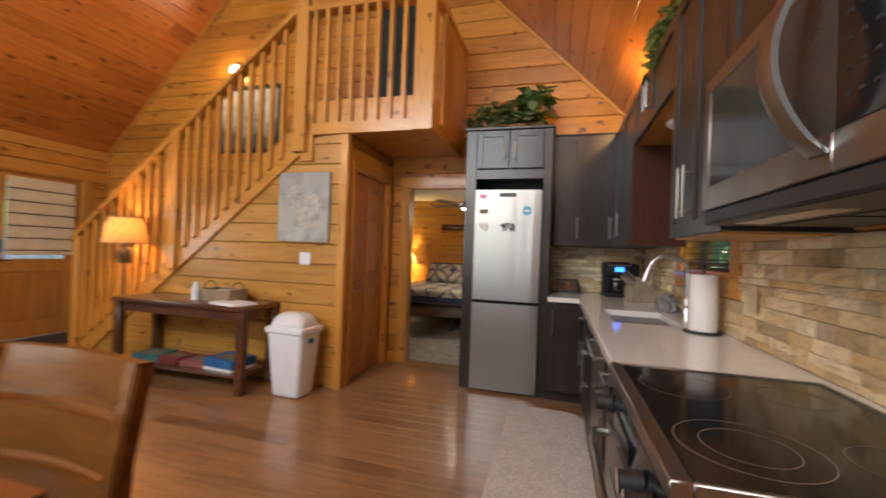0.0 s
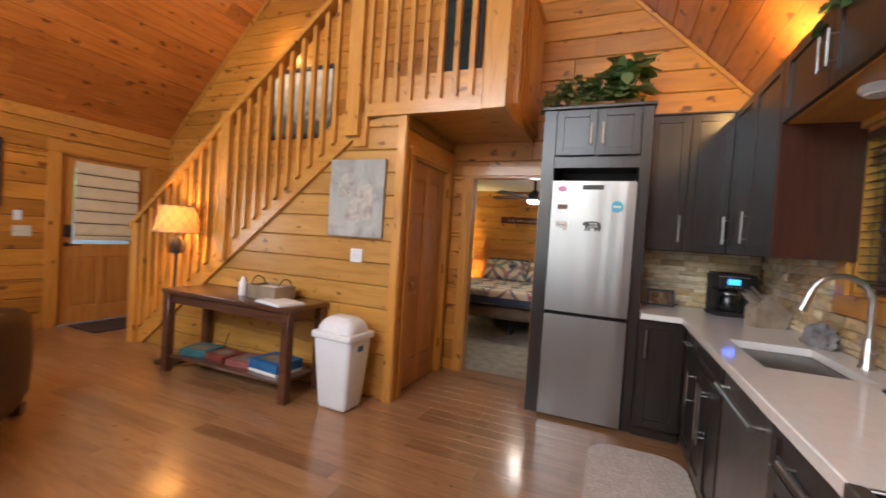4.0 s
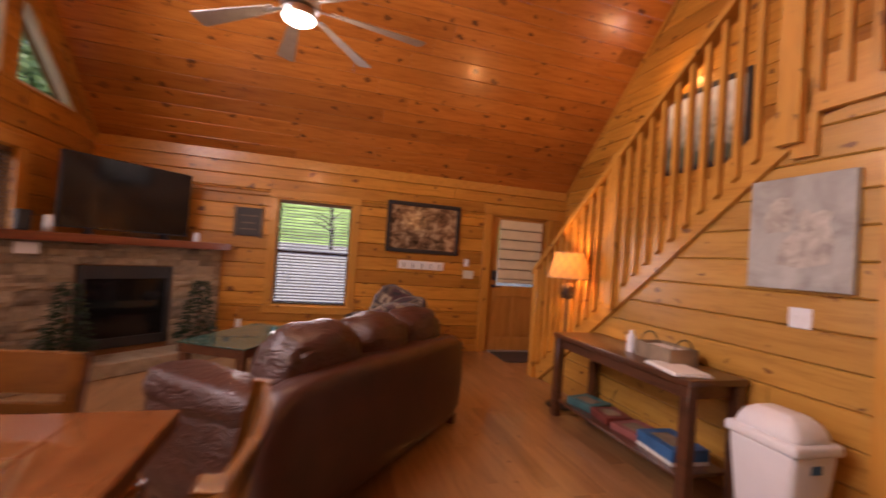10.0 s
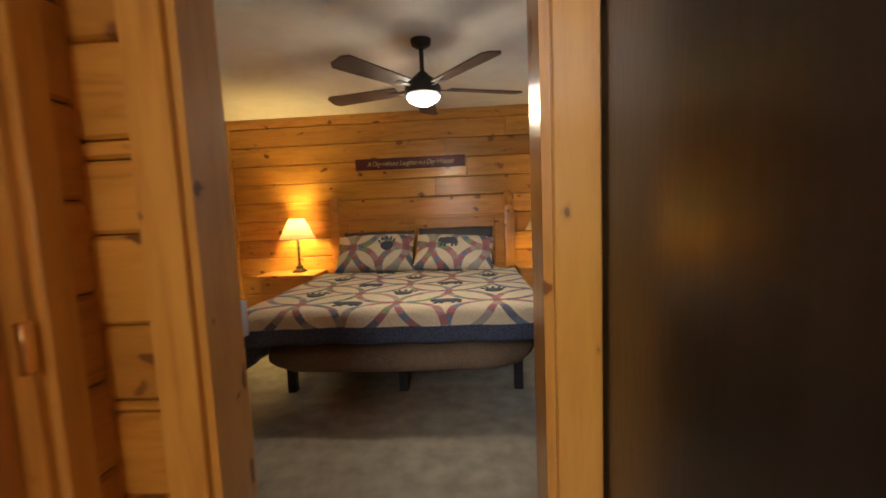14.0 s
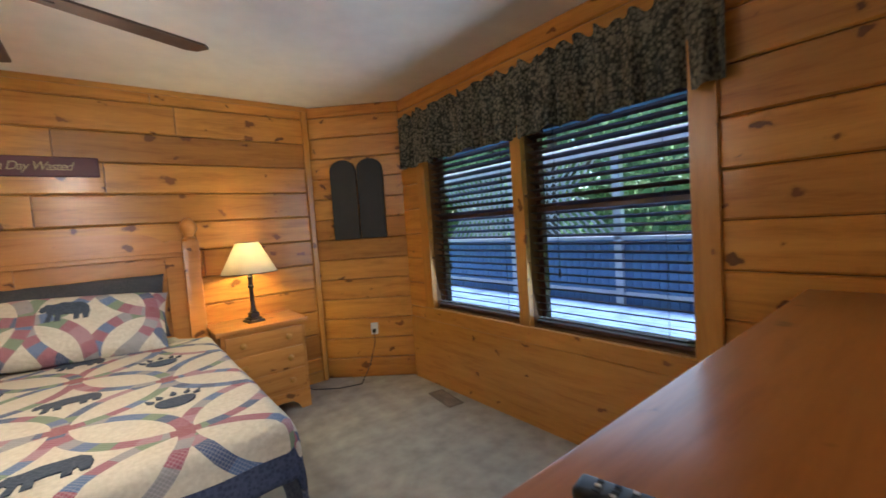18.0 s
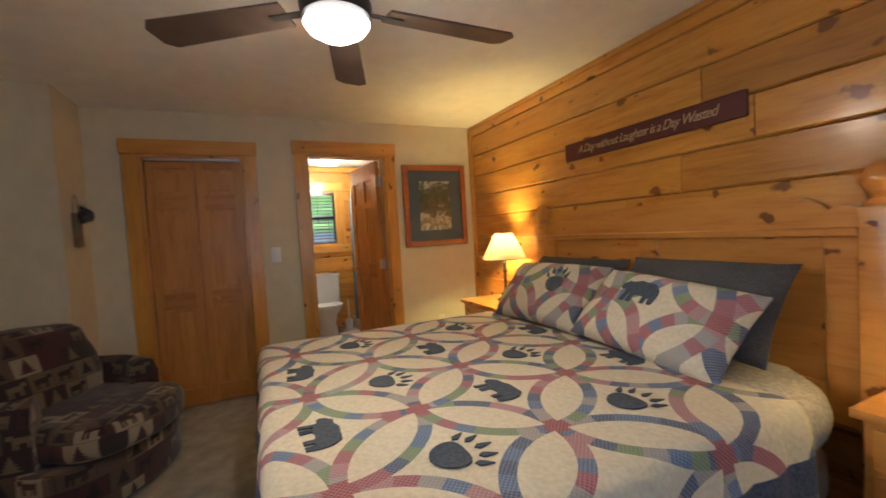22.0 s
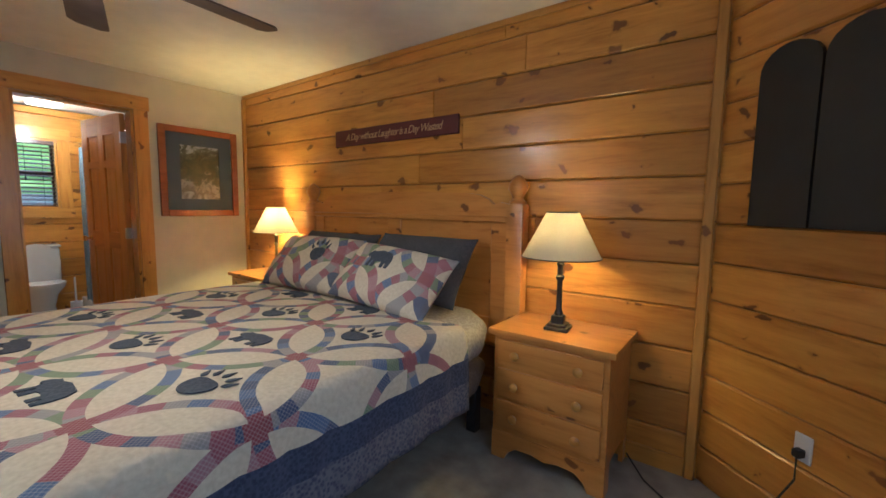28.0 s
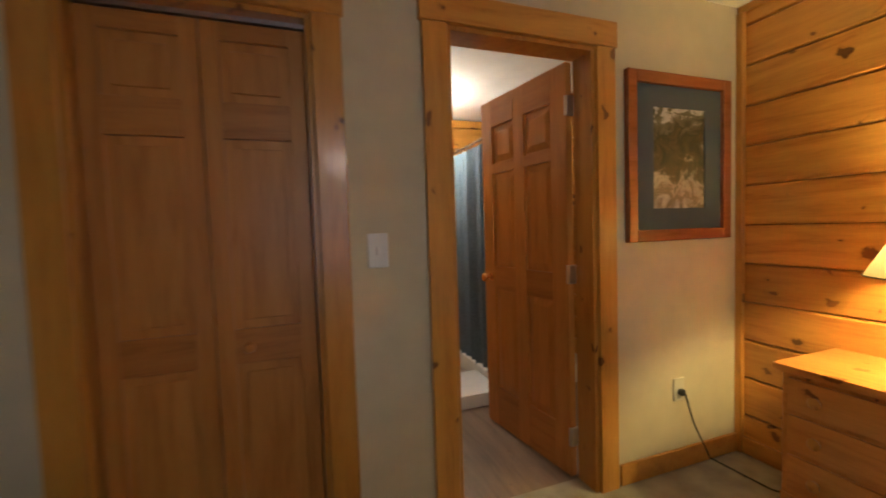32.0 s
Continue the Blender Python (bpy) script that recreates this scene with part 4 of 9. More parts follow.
def knob_mesh(r=0.028, reach=0.06):
    return turned([(0.024, 0), (0.024, 0.006), (0.009, 0.012), (0.009, reach - 0.03), (r * 0.7, reach - 0.022), (r, reach - 0.008), (r * 0.8, reach), (0, reach + 0.003)], seg=16)


def six_panel(name, label, m, w, h, knob_x, knobs=True, th=0.036, rows=((0.24, 0.62), (1.0, 0.56), (1.62, 0.22)), material=None, hinges=True, hinge_x=0.0):
    """A six-panel door leaf; local x across it from the hinge, its faces at y = 0 and y = th."""
    d = thing(name, label, "door", m, kind="structure")
    mat = material or PINE_DOOR
    k = h / 2.0
    stile, mid = 0.105 * w / 0.7, 0.09 * w / 0.7
    cols = [(stile, (w - mid) / 2), ((w + mid) / 2, w - stile)]
    bands = [(z * k, (z + dz) * k) for z, dz in rows]
    for a, b in ((0, stile), ((w - mid) / 2, (w + mid) / 2), (w - stile, w)):
        part("stile", boxes(((a, 0, 0), (b, th, h)), bevel=0.002), mat, d, soft=False)
    edges = [0] + [v for b in bands for v in b] + [h]
    for a, b in zip(edges[::2], edges[1::2]):
        for c0, c1 in cols:
            part("rail", boxes(((c0, 0.0005, a), (c1, th - 0.0005, b))), PINE_RAIL, d, soft=False)
    for z0, z1 in bands:
        for c0, c1 in cols:
            bm = bmesh.new()
            box(bm, (c0, 0.014, z0), (c1, th - 0.014, z1))
            e = 0.042
            for y0, y1 in ((0.0138, 0.006), (th - 0.0138, th - 0.006)):
                o = [bm.verts.new((x, y0, z)) for x, z in ((c0 + 0.008, z0 + 0.008), (c1 - 0.008, z0 + 0.008), (c1 - 0.008, z1 - 0.008), (c0 + 0.008, z1 - 0.008))]
                i = [bm.verts.new((x, y1, z)) for x, z in ((c0 + e, z0 + e), (c1 - e, z0 + e), (c1 - e, z1 - e), (c0 + e, z1 - e))]
                bm.faces.new(i)
                for q in range(4):
                    bm.faces.new((o[q], o[(q + 1) % 4], i[(q + 1) % 4], i[q]))
            bmesh.ops.recalc_face_normals(bm, faces=bm.faces[:])
            part("panel", bm, mat, d, soft=False)
    if knobs:
        for y, s in ((0, 90), (th, -90)):
            part("knob", knob_mesh(), BRASS, d, "polished brass knob", m=pose(knob_x, y, 0.93 * k, s))
    if hinges:
        for z in (0.2, 1.0, 1.8):
            part("hinge", boxes(((hinge_x - 0.012, -0.008, z * k - 0.045), (hinge_x + 0.012, th + 0.004, z * k + 0.045)), bevel=0.003), NICKEL, d, "steel hinge")
    return d


def window_unit(name, label, m, w, z0, h, slats=True, raised=0.0, depth=0.09, frame_mat=None, open_tilt=12, pitch=0.04, casing_too=True, face=0.09):
    """A sash window with a slatted blind; local x along the wall, its inner face at y = 0."""
    win = thing(name, label, "window", m, kind="structure")
    fm = frame_mat or BLIND
    f = 0.035
    part("window_frame", boxes(((0, depth, z0), (f, depth + 0.05, z0 + h)), ((w - f, depth, z0), (w, depth + 0.05, z0 + h)), ((f, depth, z0), (w - f, depth + 0.05, z0 + f)), ((f, depth, z0 + h - f), (w - f, depth + 0.05, z0 + h)), bevel=0.003), fm, win, soft=False)
    part("meeting_rail", boxes(((f, depth - 0.005, z0 + h / 2 - 0.02), (w - f, depth + 0.045, z0 + h / 2 + 0.02)), bevel=0.003), fm, win)
    for a, b in ((z0 + f, z0 + h / 2 - 0.02), (z0 + h / 2 + 0.02, z0 + h - f)):
        g = part("pane", boxes(((f, depth + 0.02, a), (w - f, depth + 0.024, b))), GLASS, win, soft=False)
        g.visible_shadow = False
    if slats:
        bl = thing("window_blind", "dark wooden slatted blind lowered in a window", "blind", m)
        part("head_rail", boxes(((0.01, 0.0, z0 + h - 0.06), (w - 0.01, 0.06, z0 + h - 0.004)), bevel=0.004), BLIND, bl)
        key = (round(w, 3), open_tilt)
        if key not in SLATS:
            s = bmesh.new()
            prism(s, [(-0.024, -0.001), (0.0, 0.0018), (0.024, -0.001), (0.024, 0.0012), (0.0, 0.004), (-0.024, 0.0012)], 0.012, w - 0.012, "yz")
            me = mesh_of(s, "slat")
            me.materials.append(BLIND)
            SLATS[key] = me
        z = z0 + 0.05 + raised
        part("bottom_rail", boxes(((0.012, 0.008, z - 0.035), (w - 0.012, 0.052, z - 0.015)), bevel=0.003), BLIND, bl)
        while z < z0 + h - 0.07:
            part("slat", SLATS[key], BLIND, bl, m=pose(0, 0.03, z, open_tilt))
            z += pitch
        for x in (0.12, w - 0.12):
            part("ladder_cord", rod(bmesh.new(), (x, 0.004, z0 + raised + 0.02), (x, 0.004, z0 + h - 0.06), 0.0016, 5), DARK, bl)
        part("pull_cord", rod(bmesh.new(), (0.2, -0.004, z0 + 0.35), (0.2, -0.004, z0 + h - 0.06), 0.002, 5), DARK, bl)
        part("cord_tassel", lathe(bmesh.new(), [(0.003, 0), (0.008, 0.01), (0.005, 0.05), (0, 0.055)], (0.2, -0.004, z0 + 0.3), 8), DARK, bl)
    return win


SLATS = {}


def plate(name, label, cat, m, w=0.075, h=0.12, rockers=1, mat=None):
    t_ = thing(name, label, cat, m)
    part("cover", boxes(((-w / 2, -0.008, -h / 2), (w / 2, 0.0, h / 2)), bevel=0.003), mat or IVORY, t_)
    for k in range(rockers):
        x = (k - (rockers - 1) / 2) * 0.046
        part("toggle", boxes(((x - 0.007, -0.016, -0.015), (x + 0.007, -0.008, 0.015)), bevel=0.002), mat or IVORY, t_)
    return t_

# ---- kitchen ----
def bar_handle(parent, x, z, length, upright=True, y=0.0, stand=0.032):
    bm = bmesh.new()
    a, b = ((x, y - stand, z - length / 2), (x, y - stand, z + length / 2)) if upright else ((x - length / 2, y - stand, z), (x + length / 2, y - stand, z))
    rod(bm, a, b, 0.006, 10)
    for k in (-0.36, 0.36):
        p = (x, y, z + k * length) if upright else (x + k * length, y, z)
        rod(bm, p, (p[0], y - stand, p[2]), 0.0045, 8)
    return part("handle", bm, STEEL, parent, "brushed steel bar handle")


def shaker(parent, x0, x1, z0, z1, handle=None, rail=0.055, name="door"):
    """A framed front with a sunk panel; its face at y = -0.02."""
    g = 0.0015
    x0, x1, z0, z1 = x0 + g, x1 - g, z0 + g, z1 - g
    r = min(rail, 0.3 * (z1 - z0), 0.3 * (x1 - x0))
    d = part(name, boxes(((x0 + r - 0.004, -0.011, z0 + r - 0.004), (x1 - r + 0.004, -0.002, z1 - r + 0.004))), DARKCAB, parent, soft=False)
    for a in (x0, x1 - r):
        part("stile", boxes(((a, -0.02, z0), (a + r, 0, z1)), bevel=0.0015), DARKCAB, d, soft=False)
    for a in (z0, z1 - r):
        part("rail", boxes(((x0 + r, -0.02, a), (x1 - r, 0, a + r)), bevel=0.0015), DARKCAB, d, soft=False)
    if handle:
        hx, hz, ln, up = handle
        bar_handle(d, hx, hz, ln, up, -0.02)
    return d


def cabinet(name, label, m, w, d, h, group):
    c = thing(name, label, "cabinet", m, group)
    part("body", boxes(((0, 0.0, 0), (w, d, h)), bevel=0.0015), DARKCAB, c, soft=False)
    return c


UP, LOW = "dark upper kitchen cabinets", "dark base kitchen cabinets"
# tall housing round the fridge
hs = thing("fridge_housing", "dark espresso cabinet housing built round the fridge", "cabinet", pose(-0.93, 3.72, 0))
part("side_panel", boxes(((0, 0, 0), (0.1, 0.61, 2.42)), bevel=0.002), DARKCAB, hs, soft=False)
part("side_panel", boxes(((0.715, 0, 0), (0.79, 0.61, 2.42)), bevel=0.002), DARKCAB, hs, soft=False)
part("body", boxes(((0.1, 0.02, 2.02), (0.715, 0.61, 2.42)), bevel=0.002), DARKCAB, hs, soft=False)
part("back_panel", boxes(((0.1, 0.585, 0.0), (0.715, 0.61, 2.02))), DARK, hs, soft=False)
part("rail", boxes(((0.1, -0.001, 1.965), (0.715, 0.03, 2.05)), bevel=0.002), DARKCAB, hs, soft=False)
part("crown", boxes(((-0.015, -0.02, 2.42), (0.805, 0.61, 2.445)), bevel=0.004), DARKCAB, hs)
shaker(hs, 0.105, 0.4, 2.06, 2.41, (0.365, 2.22, 0.16, True))
shaker(hs, 0.415, 0.71, 2.06, 2.41, (0.45, 2.22, 0.16, True))

fr = thing("refrigerator", "brushed steel two-door bottom-freezer refrigerator with magnets", "refrigerator", pose(-0.52, 3.66, 0))
part("body", boxes(((-0.29, 0.07, 0.03), (0.29, 0.64, 1.84)), bevel=0.006), DARK, fr)
for z0, z1, nm in ((0.845, 1.855, "fridge_door"), (0.028, 0.815, "freezer_door")):
    bm = bmesh.new()
    n, o = 10, []
    for k in range(n + 1):
        x = -0.298 + 0.596 * k / n
        o.append((x, 0.004 * (2 * k / n - 1) ** 2 - 0.002))
    o += [(0.298, 0.065), (-0.298, 0.065)]
    prism(bm, o, z0, z1, "xy")
    bmesh.ops.bevel(bm, geom=[e for e in bm.edges if abs(e.verts[0].co.z - e.verts[1].co.z) < 1e-5], offset=0.004, segments=2, affect="EDGES")
    part(nm, bm, STEEL, fr)
part("grip_recess", boxes(((-0.297, 0.02, 0.815), (0.297, 0.066, 0.845))), BLACK, fr, soft=False)
part("kick_plate", boxes(((-0.27, 0.07, 0.006), (0.27, 0.09, 0.04))), DARK, fr)
for sx in (-1, 1):
    part("foot", turned([(0.02, 0), (0.02, 0.03)], (sx * 0.24, 0.12, 0.0), 12), DARK, fr)
part("badge", boxes(((-0.075, -0.007, 1.79), (0.075, 0.0, 1.825)), bevel=0.002), DARK, fr, "dark maker's badge")


def flat_shape(name, label, outline, m, mat, depth=0.003, cat="magnet", group="fridge magnets"):
    bm = prism(bmesh.new(), outline, -depth, 0.0)
    return tagged(part(name, bm, mat, None, soft=False, m=m), label, cat, group)


BEAR = [(-1.0, 0.1), (-0.95, 0.28), (-0.8, 0.36), (-0.72, 0.46), (-0.6, 0.42), (-0.4, 0.42), (-0.1, 0.5), (0.3, 0.45), (0.7, 0.4), (0.92, 0.15), (0.95, -0.15), (0.86, -0.5), (0.66, -0.5), (0.62, -0.22),
        (0.52, -0.28), (0.5, -0.5), (0.28, -0.5), (0.3, -0.2), (0.0, -0.16), (-0.2, -0.2), (-0.22, -0.5), (-0.45, -0.5), (-0.4, -0.15), (-0.5, -0.12), (-0.6, -0.5), (-0.8, -0.5), (-0.68, -0.1), (-0.75, 0.06), (-0.9, 0.02)]
FY = 3.655
flat_shape("magnet", "flat black bear-shaped fridge magnet with white lines", [(x * 0.068, z * 0.075) for x, z in BEAR], pose(-0.51, FY, 1.515), DARK)
for k in range(3):
    flat_shape("magnet_line", "thin white lettering bar on the bear magnet", [(-0.03, 0), (0.035, 0), (0.035, 0.004), (-0.03, 0.004)], pose(-0.505, FY - 0.0035, 1.508 + 0.013 * k), PAPER, 0.001)
flat_shape("magnet", "white state-shaped fridge magnet reading Georgia", [(-0.05, 0.0), (-0.03, 0.03), (0.03, 0.034), (0.045, 0.02), (0.05, 0.0), (0.03, -0.04), (0.015, -0.045), (0.005, -0.022), (-0.03, -0.02)], pose(-0.735, FY, 1.515), PAPER)
flat_shape("magnet", "pink oval fridge magnet", [(0.033 * math.cos(a * 0.3142), 0.022 * math.sin(a * 0.3142)) for a in range(20)], pose(-0.745, FY, 1.795), PINK_STICK)
flat_shape("magnet", "grey word-shaped fridge magnet", [(-0.038, -0.018), (0.038, -0.018), (0.038, 0.018), (-0.038, 0.018)], pose(-0.735, FY, 1.655), GREYWOOD)
flat_shape("sticker", "round blue sticker on the fridge door", [(0.042 * math.cos(a * 0.3142), 0.042 * math.sin(a * 0.3142)) for a in range(20)], pose(-0.345, FY, 1.665), BLUE_STICK, 0.002, "sticker")
flat_shape("sticker_text", "white lettering bar on the round blue sticker", [(-0.026, -0.008), (0.026, -0.008), (0.026, 0.008), (-0.026, 0.008)], pose(-0.345, FY - 0.0025, 1.665), PAPER, 0.001, "sticker")
txt = bpy.data.curves.new("lettering", "FONT")
txt.body, txt.size, txt.align_x, txt.align_y, txt.extrude = "Georgia", 0.022, "CENTER", "CENTER", 0.0004
txt.materials.append(DARK)
tagged(new("lettering", txt), "dark script on the white magnet", "lettering").matrix_basis = pose(-0.735, FY - 0.0045, 1.517, 90)

# upper cabinets
c = cabinet("upper_cabinet", "dark espresso upper cabinet with two shaker doors", pose(-0.138, 3.99, 1.37), 0.566, YE - 3.99, 1.04, UP)
shaker(c, 0, 0.275, 0, 1.04, (0.235, 0.17, 0.2, True))
shaker(c, 0.275, 0.55, 0, 1.04, (0.515, 0.17, 0.2, True))
part("crown", boxes(((-0.005, -0.035, 1.04), (0.57, 0.1, 1.055)), bevel=0.003), DARKCAB, c)
c = cabinet("upper_cabinet", "dark espresso upper corner cabinet beside the sink window", pose(0.43, 3.985, 1.37, 0, 0, -90), 0.955, 0.33, 1.04, UP)
shaker(c, 0.03, 0.47, 0, 1.04, (0.07, 0.17, 0.2, True))
shaker(c, 0.47, 0.93, 0, 1.04, (0.51, 0.17, 0.2, True))
part("end_panel", boxes(((0.94, -0.02, -0.003), (0.958, 0.329, 1.043)), bevel=0.002), REDCAB, c, "reddish dark end panel")
c = cabinet("upper_cabinet", "dark espresso bridge cabinet over the sink window", pose(0.43, 3.025, 2.06, 0, 0, -90), 1.01, 0.33, 0.35, UP)
shaker(c, 0.0, 0.5, 0, 0.35, (0.465, 0.15, 0.15, True))
shaker(c, 0.5, 1.01, 0, 0.35, (0.545, 0.15, 0.15, True))
part("underside", boxes(((0.005, 0.002, -0.006), (1.005, 0.328, 0.0))), PINE_TRIM_X, c, "pale bare wood underside")
c = cabinet("upper_cabinet", "dark espresso upper cabinet next to the microwave", pose(0.43, 2.012, 1.37, 0, 0, -90), 0.605, 0.33, 1.04, UP)
shaker(c, 0, 0.27, 0, 1.04, (0.235, 0.17, 0.2, True))
shaker(c, 0.27, 0.6, 0, 1.04, (0.305, 0.17, 0.2, True))
part("underside", boxes(((0.005, 0.002, -0.006), (0.54, 0.328, 0.0))), PINE_TRIM_X, c, "pale bare wood underside")
c = cabinet("upper_cabinet", "dark espresso upper cabinet above the microwave", pose(0.43, 1.404, 1.87, 0, 0, -90), 0.775, 0.33, 0.54, UP)
shaker(c, 0, 0.387, 0, 0.54, (0.35, 0.12, 0.16, True))
shaker(c, 0.387, 0.775, 0, 0.54, (0.425, 0.12, 0.16, True))
pk = thing("puck_light", "round white puck light under the bridge cabinet", "light", pose(0.56, 2.5, 2.02))
part("housing", turned([(0.06, 0.034), (0.065, 0.03), (0.065, 0.012), (0.05, 0.0)], seg=24), WHITE_PLASTIC, pk)
part("lens", turned([(0.05, 0.002), (0.045, -0.006), (0, -0.009)], seg=24), WHITE_PLASTIC, pk)

# microwave
mw = thing("microwave", "stainless over-the-range microwave with a bowed handle", "microwave", pose(0.36, 1.425, 1.385, 0, 0, -90))
part("body", boxes(((0.002, 0.03, 0.02), (0.758, 0.398, 0.45)), bevel=0.004), DARK, mw)
bm = boxes(((0, 0.0, 0.045), (0.045, 0.03, 0.45)), ((0.045, 0.0, 0.405), (0.632, 0.03, 0.45)), ((0.045, 0.0, 0.045), (0.632, 0.03, 0.115)), bevel=0.003)
part("door_frame", bm, STEEL, mw)
part("door_window", boxes(((0.045, 0.004, 0.115), (0.632, 0.028, 0.405))), MESH_GLASS, mw, "dark grey mesh glass window")
part("control_panel", boxes(((0.635, 0.002, 0.115), (0.758, 0.03, 0.45)), bevel=0.002), BLACK, mw)
part("lower_trim", boxes(((0.635, 0.0, 0.045), (0.76, 0.03, 0.115)), bevel=0.003), STEEL, mw)
for r_ in range(5):
    for q in range(3):
        part("keypad_mark", boxes(((0.66 + 0.032 * q, 0.0005, 0.16 + 0.045 * r_), (0.672 + 0.032 * q, 0.002, 0.166 + 0.045 * r_))), PEWTER, mw, soft=False)
hp = [(0.6, 0.0 - 0.085 * math.sin(math.pi * k / 14) ** 0.75, 0.08 + 0.355 * k / 14) for k in range(15)]
bm = bmesh.new()
rings = []
for (x, y, z) in hp:
    rings.append([bm.verts.new(p) for p in ((x - 0.026, y - 0.004, z), (x, y - 0.013, z), (x + 0.026, y - 0.004, z), (x + 0.024, y + 0.008, z), (x - 0.024, y + 0.008, z))])
for a, b in zip(rings, rings[1:]):
    for k in range(5):
        bm.faces.new((a[k], a[(k + 1) % 5], b[(k + 1) % 5], b[k]))
bm.faces.new(rings[0])
bm.faces.new(rings[-1])
bmesh.ops.recalc_face_normals(bm, faces=bm.faces[:])
part("handle", bm, STEEL, mw, "bowed stainless handle")
part("vent_underside", boxes(((0.004, 0.004, 0.0), (0.756, 0.396, 0.045)), bevel=0.008), DARK, mw, "black underside with vents")
part("task_lamp", boxes(((0.12, 0.05, -0.003), (0.5, 0.12, 0.002)), bevel=0.001), NICKEL, mw)
part("grease_filter", boxes(((0.1, 0.16, -0.003), (0.36, 0.34, 0.001)), ((0.4, 0.16, -0.003), (0.66, 0.34, 0.001))), PEWTER, mw)

# base cabinets
toe = 0.1
c = cabinet("base_cabinet", "dark espresso base cabinet beside the fridge housing", pose(-0.138, 3.64, toe), 0.3, YE - 3.64, 0.775, LOW)
shaker(c, 0.01, 0.285, 0.0, 0.765, (0.045, 0.6, 0.2, True))
part("toe_kick", boxes(((0, 0.06, -toe), (0.3, 0.09, 0))), DARKCAB, c)
c = cabinet("base_cabinet", "dark espresso sink base cabinet with two doors", pose(0.165, 3.6, toe, 0, 0, -90), 1.03, 0.575, 0.775, LOW)
shaker(c, 0.08, 0.42, 0.62, 0.765, (0.25, 0.69, 0.12, False), name="drawer_front")
shaker(c, 0.42, 1.03, 0.62, 0.765, None, name="drawer_front")
shaker(c, 0.08, 0.42, 0.0, 0.615, (0.385, 0.45, 0.2, True))
shaker(c, 0.42, 0.725, 0.0, 0.615, (0.69, 0.42, 0.3, True))
shaker(c, 0.725, 1.03, 0.0, 0.615, (0.76, 0.42, 0.3, True))
part("toe_kick", boxes(((0, 0.06, -toe), (1.03, 0.09, 0))), DARKCAB, c)
dw = thing("dishwasher", "stainless dishwasher with a bar handle under the counter", "dishwasher", pose(0.15, 2.565, 0, 0, 0, -90))
part("door", boxes(((0.004, 0.0, 0.11), (0.596, 0.025, 0.872)), bevel=0.004), STEEL, dw)
part("body", boxes(((0.006, 0.025, 0.02), (0.594, 0.58, 0.87))), DARK, dw)
bm = rod(bmesh.new(), (0.05, -0.04, 0.79), (0.55, -0.04, 0.79), 0.011, 12)
for x in (0.08, 0.52):
    rod(bm, (x, 0, 0.79), (x, -0.04, 0.79), 0.008)
part("handle", bm, STEEL, dw)
part("toe_kick", boxes(((0.004, 0.06, 0.0), (0.596, 0.08, 0.11))), DARK, dw)
c = cabinet("base_cabinet", "dark espresso drawer cabinet beside the range", pose(0.165, 1.962, toe, 0, 0, -90), 0.505, 0.575, 0.775, LOW)
shaker(c, 0, 0.505, 0.62, 0.765, (0.265, 0.69, 0.2, False), name="drawer_front")
shaker(c, 0, 0.265, 0.0, 0.615, (0.23, 0.42, 0.2, True))
shaker(c, 0.265, 0.505, 0.0, 0.615, (0.3, 0.42, 0.2, True))
part("toe_kick", boxes(((0, 0.06, -toe), (0.505, 0.09, 0))), DARKCAB, c)

# counter with a cut-out for the sink
SX0, SX1, SY0, SY1 = 0.25, 0.6, 2.42, 2.99
wt = thing("worktop", "white quartz worktop round the kitchen corner", "worktop", pose(0, 0, 0))
bm = boxes(((0.12, 3.58, 0.877), (0.745, YE - 0.002, 0.915)), ((-0.138, 3.58, 0.877), (0.12, YE - 0.002, 0.915)), ((0.12, SY1, 0.877), (0.745, 3.58, 0.915)), ((0.12, SY0, 0.877), (SX0, SY1, 0.915)), ((SX1, SY0, 0.877), (0.745, SY1, 0.915)), ((0.12, 1.458, 0.877), (0.745, SY0, 0.915)), ((0.705, 0.66, 0.877), (0.745, 1.458, 0.915)))
bmesh.ops.remove_doubles(bm, verts=bm.verts[:], dist=1e-4)
part("slab", bm, QUARTZ, wt, soft=False)
part("front_edge", boxes(((0.1165, 1.46, 0.8755), (0.1205, 3.5785, 0.9135)), bevel=0.0015), QUARTZ, wt)
part("side_edge", boxes(((-0.14, 3.5765, 0.8755), (0.1165, 3.5805, 0.9135)), bevel=0.0015), QUARTZ, wt)
sk = thing("sink", "undermount stainless steel sink bowl", "sink", pose(0, 0, 0))
part("bowl", boxes(((SX0 - 0.012, SY0 - 0.012, 0.69), (SX1 + 0.012, SY1 + 0.012, 0.7)), ((SX0 - 0.012, SY0 - 0.012, 0.7), (SX0 - 0.002, SY1 + 0.012, 0.876)), ((SX1 + 0.002, SY0 - 0.012, 0.7), (SX1 + 0.012, SY1 + 0.012, 0.876)), ((SX0 - 0.002, SY0 - 0.012, 0.7), (SX1 + 0.002, SY0 - 0.002, 0.876)), ((SX0 - 0.002, SY1 + 0.002, 0.7), (SX1 + 0.002, SY1 + 0.012, 0.876))), STEEL, sk, soft=False)
part("drain", turned([(0.045, 0), (0.045, 0.004), (0.03, 0.002), (0, 0.001)], (0.43, 2.7, 0.7), 18), CHROME, sk)
fc = thing("faucet", "chrome gooseneck kitchen faucet behind the sink", "faucet", pose(0.675, 2.68, 0.915))
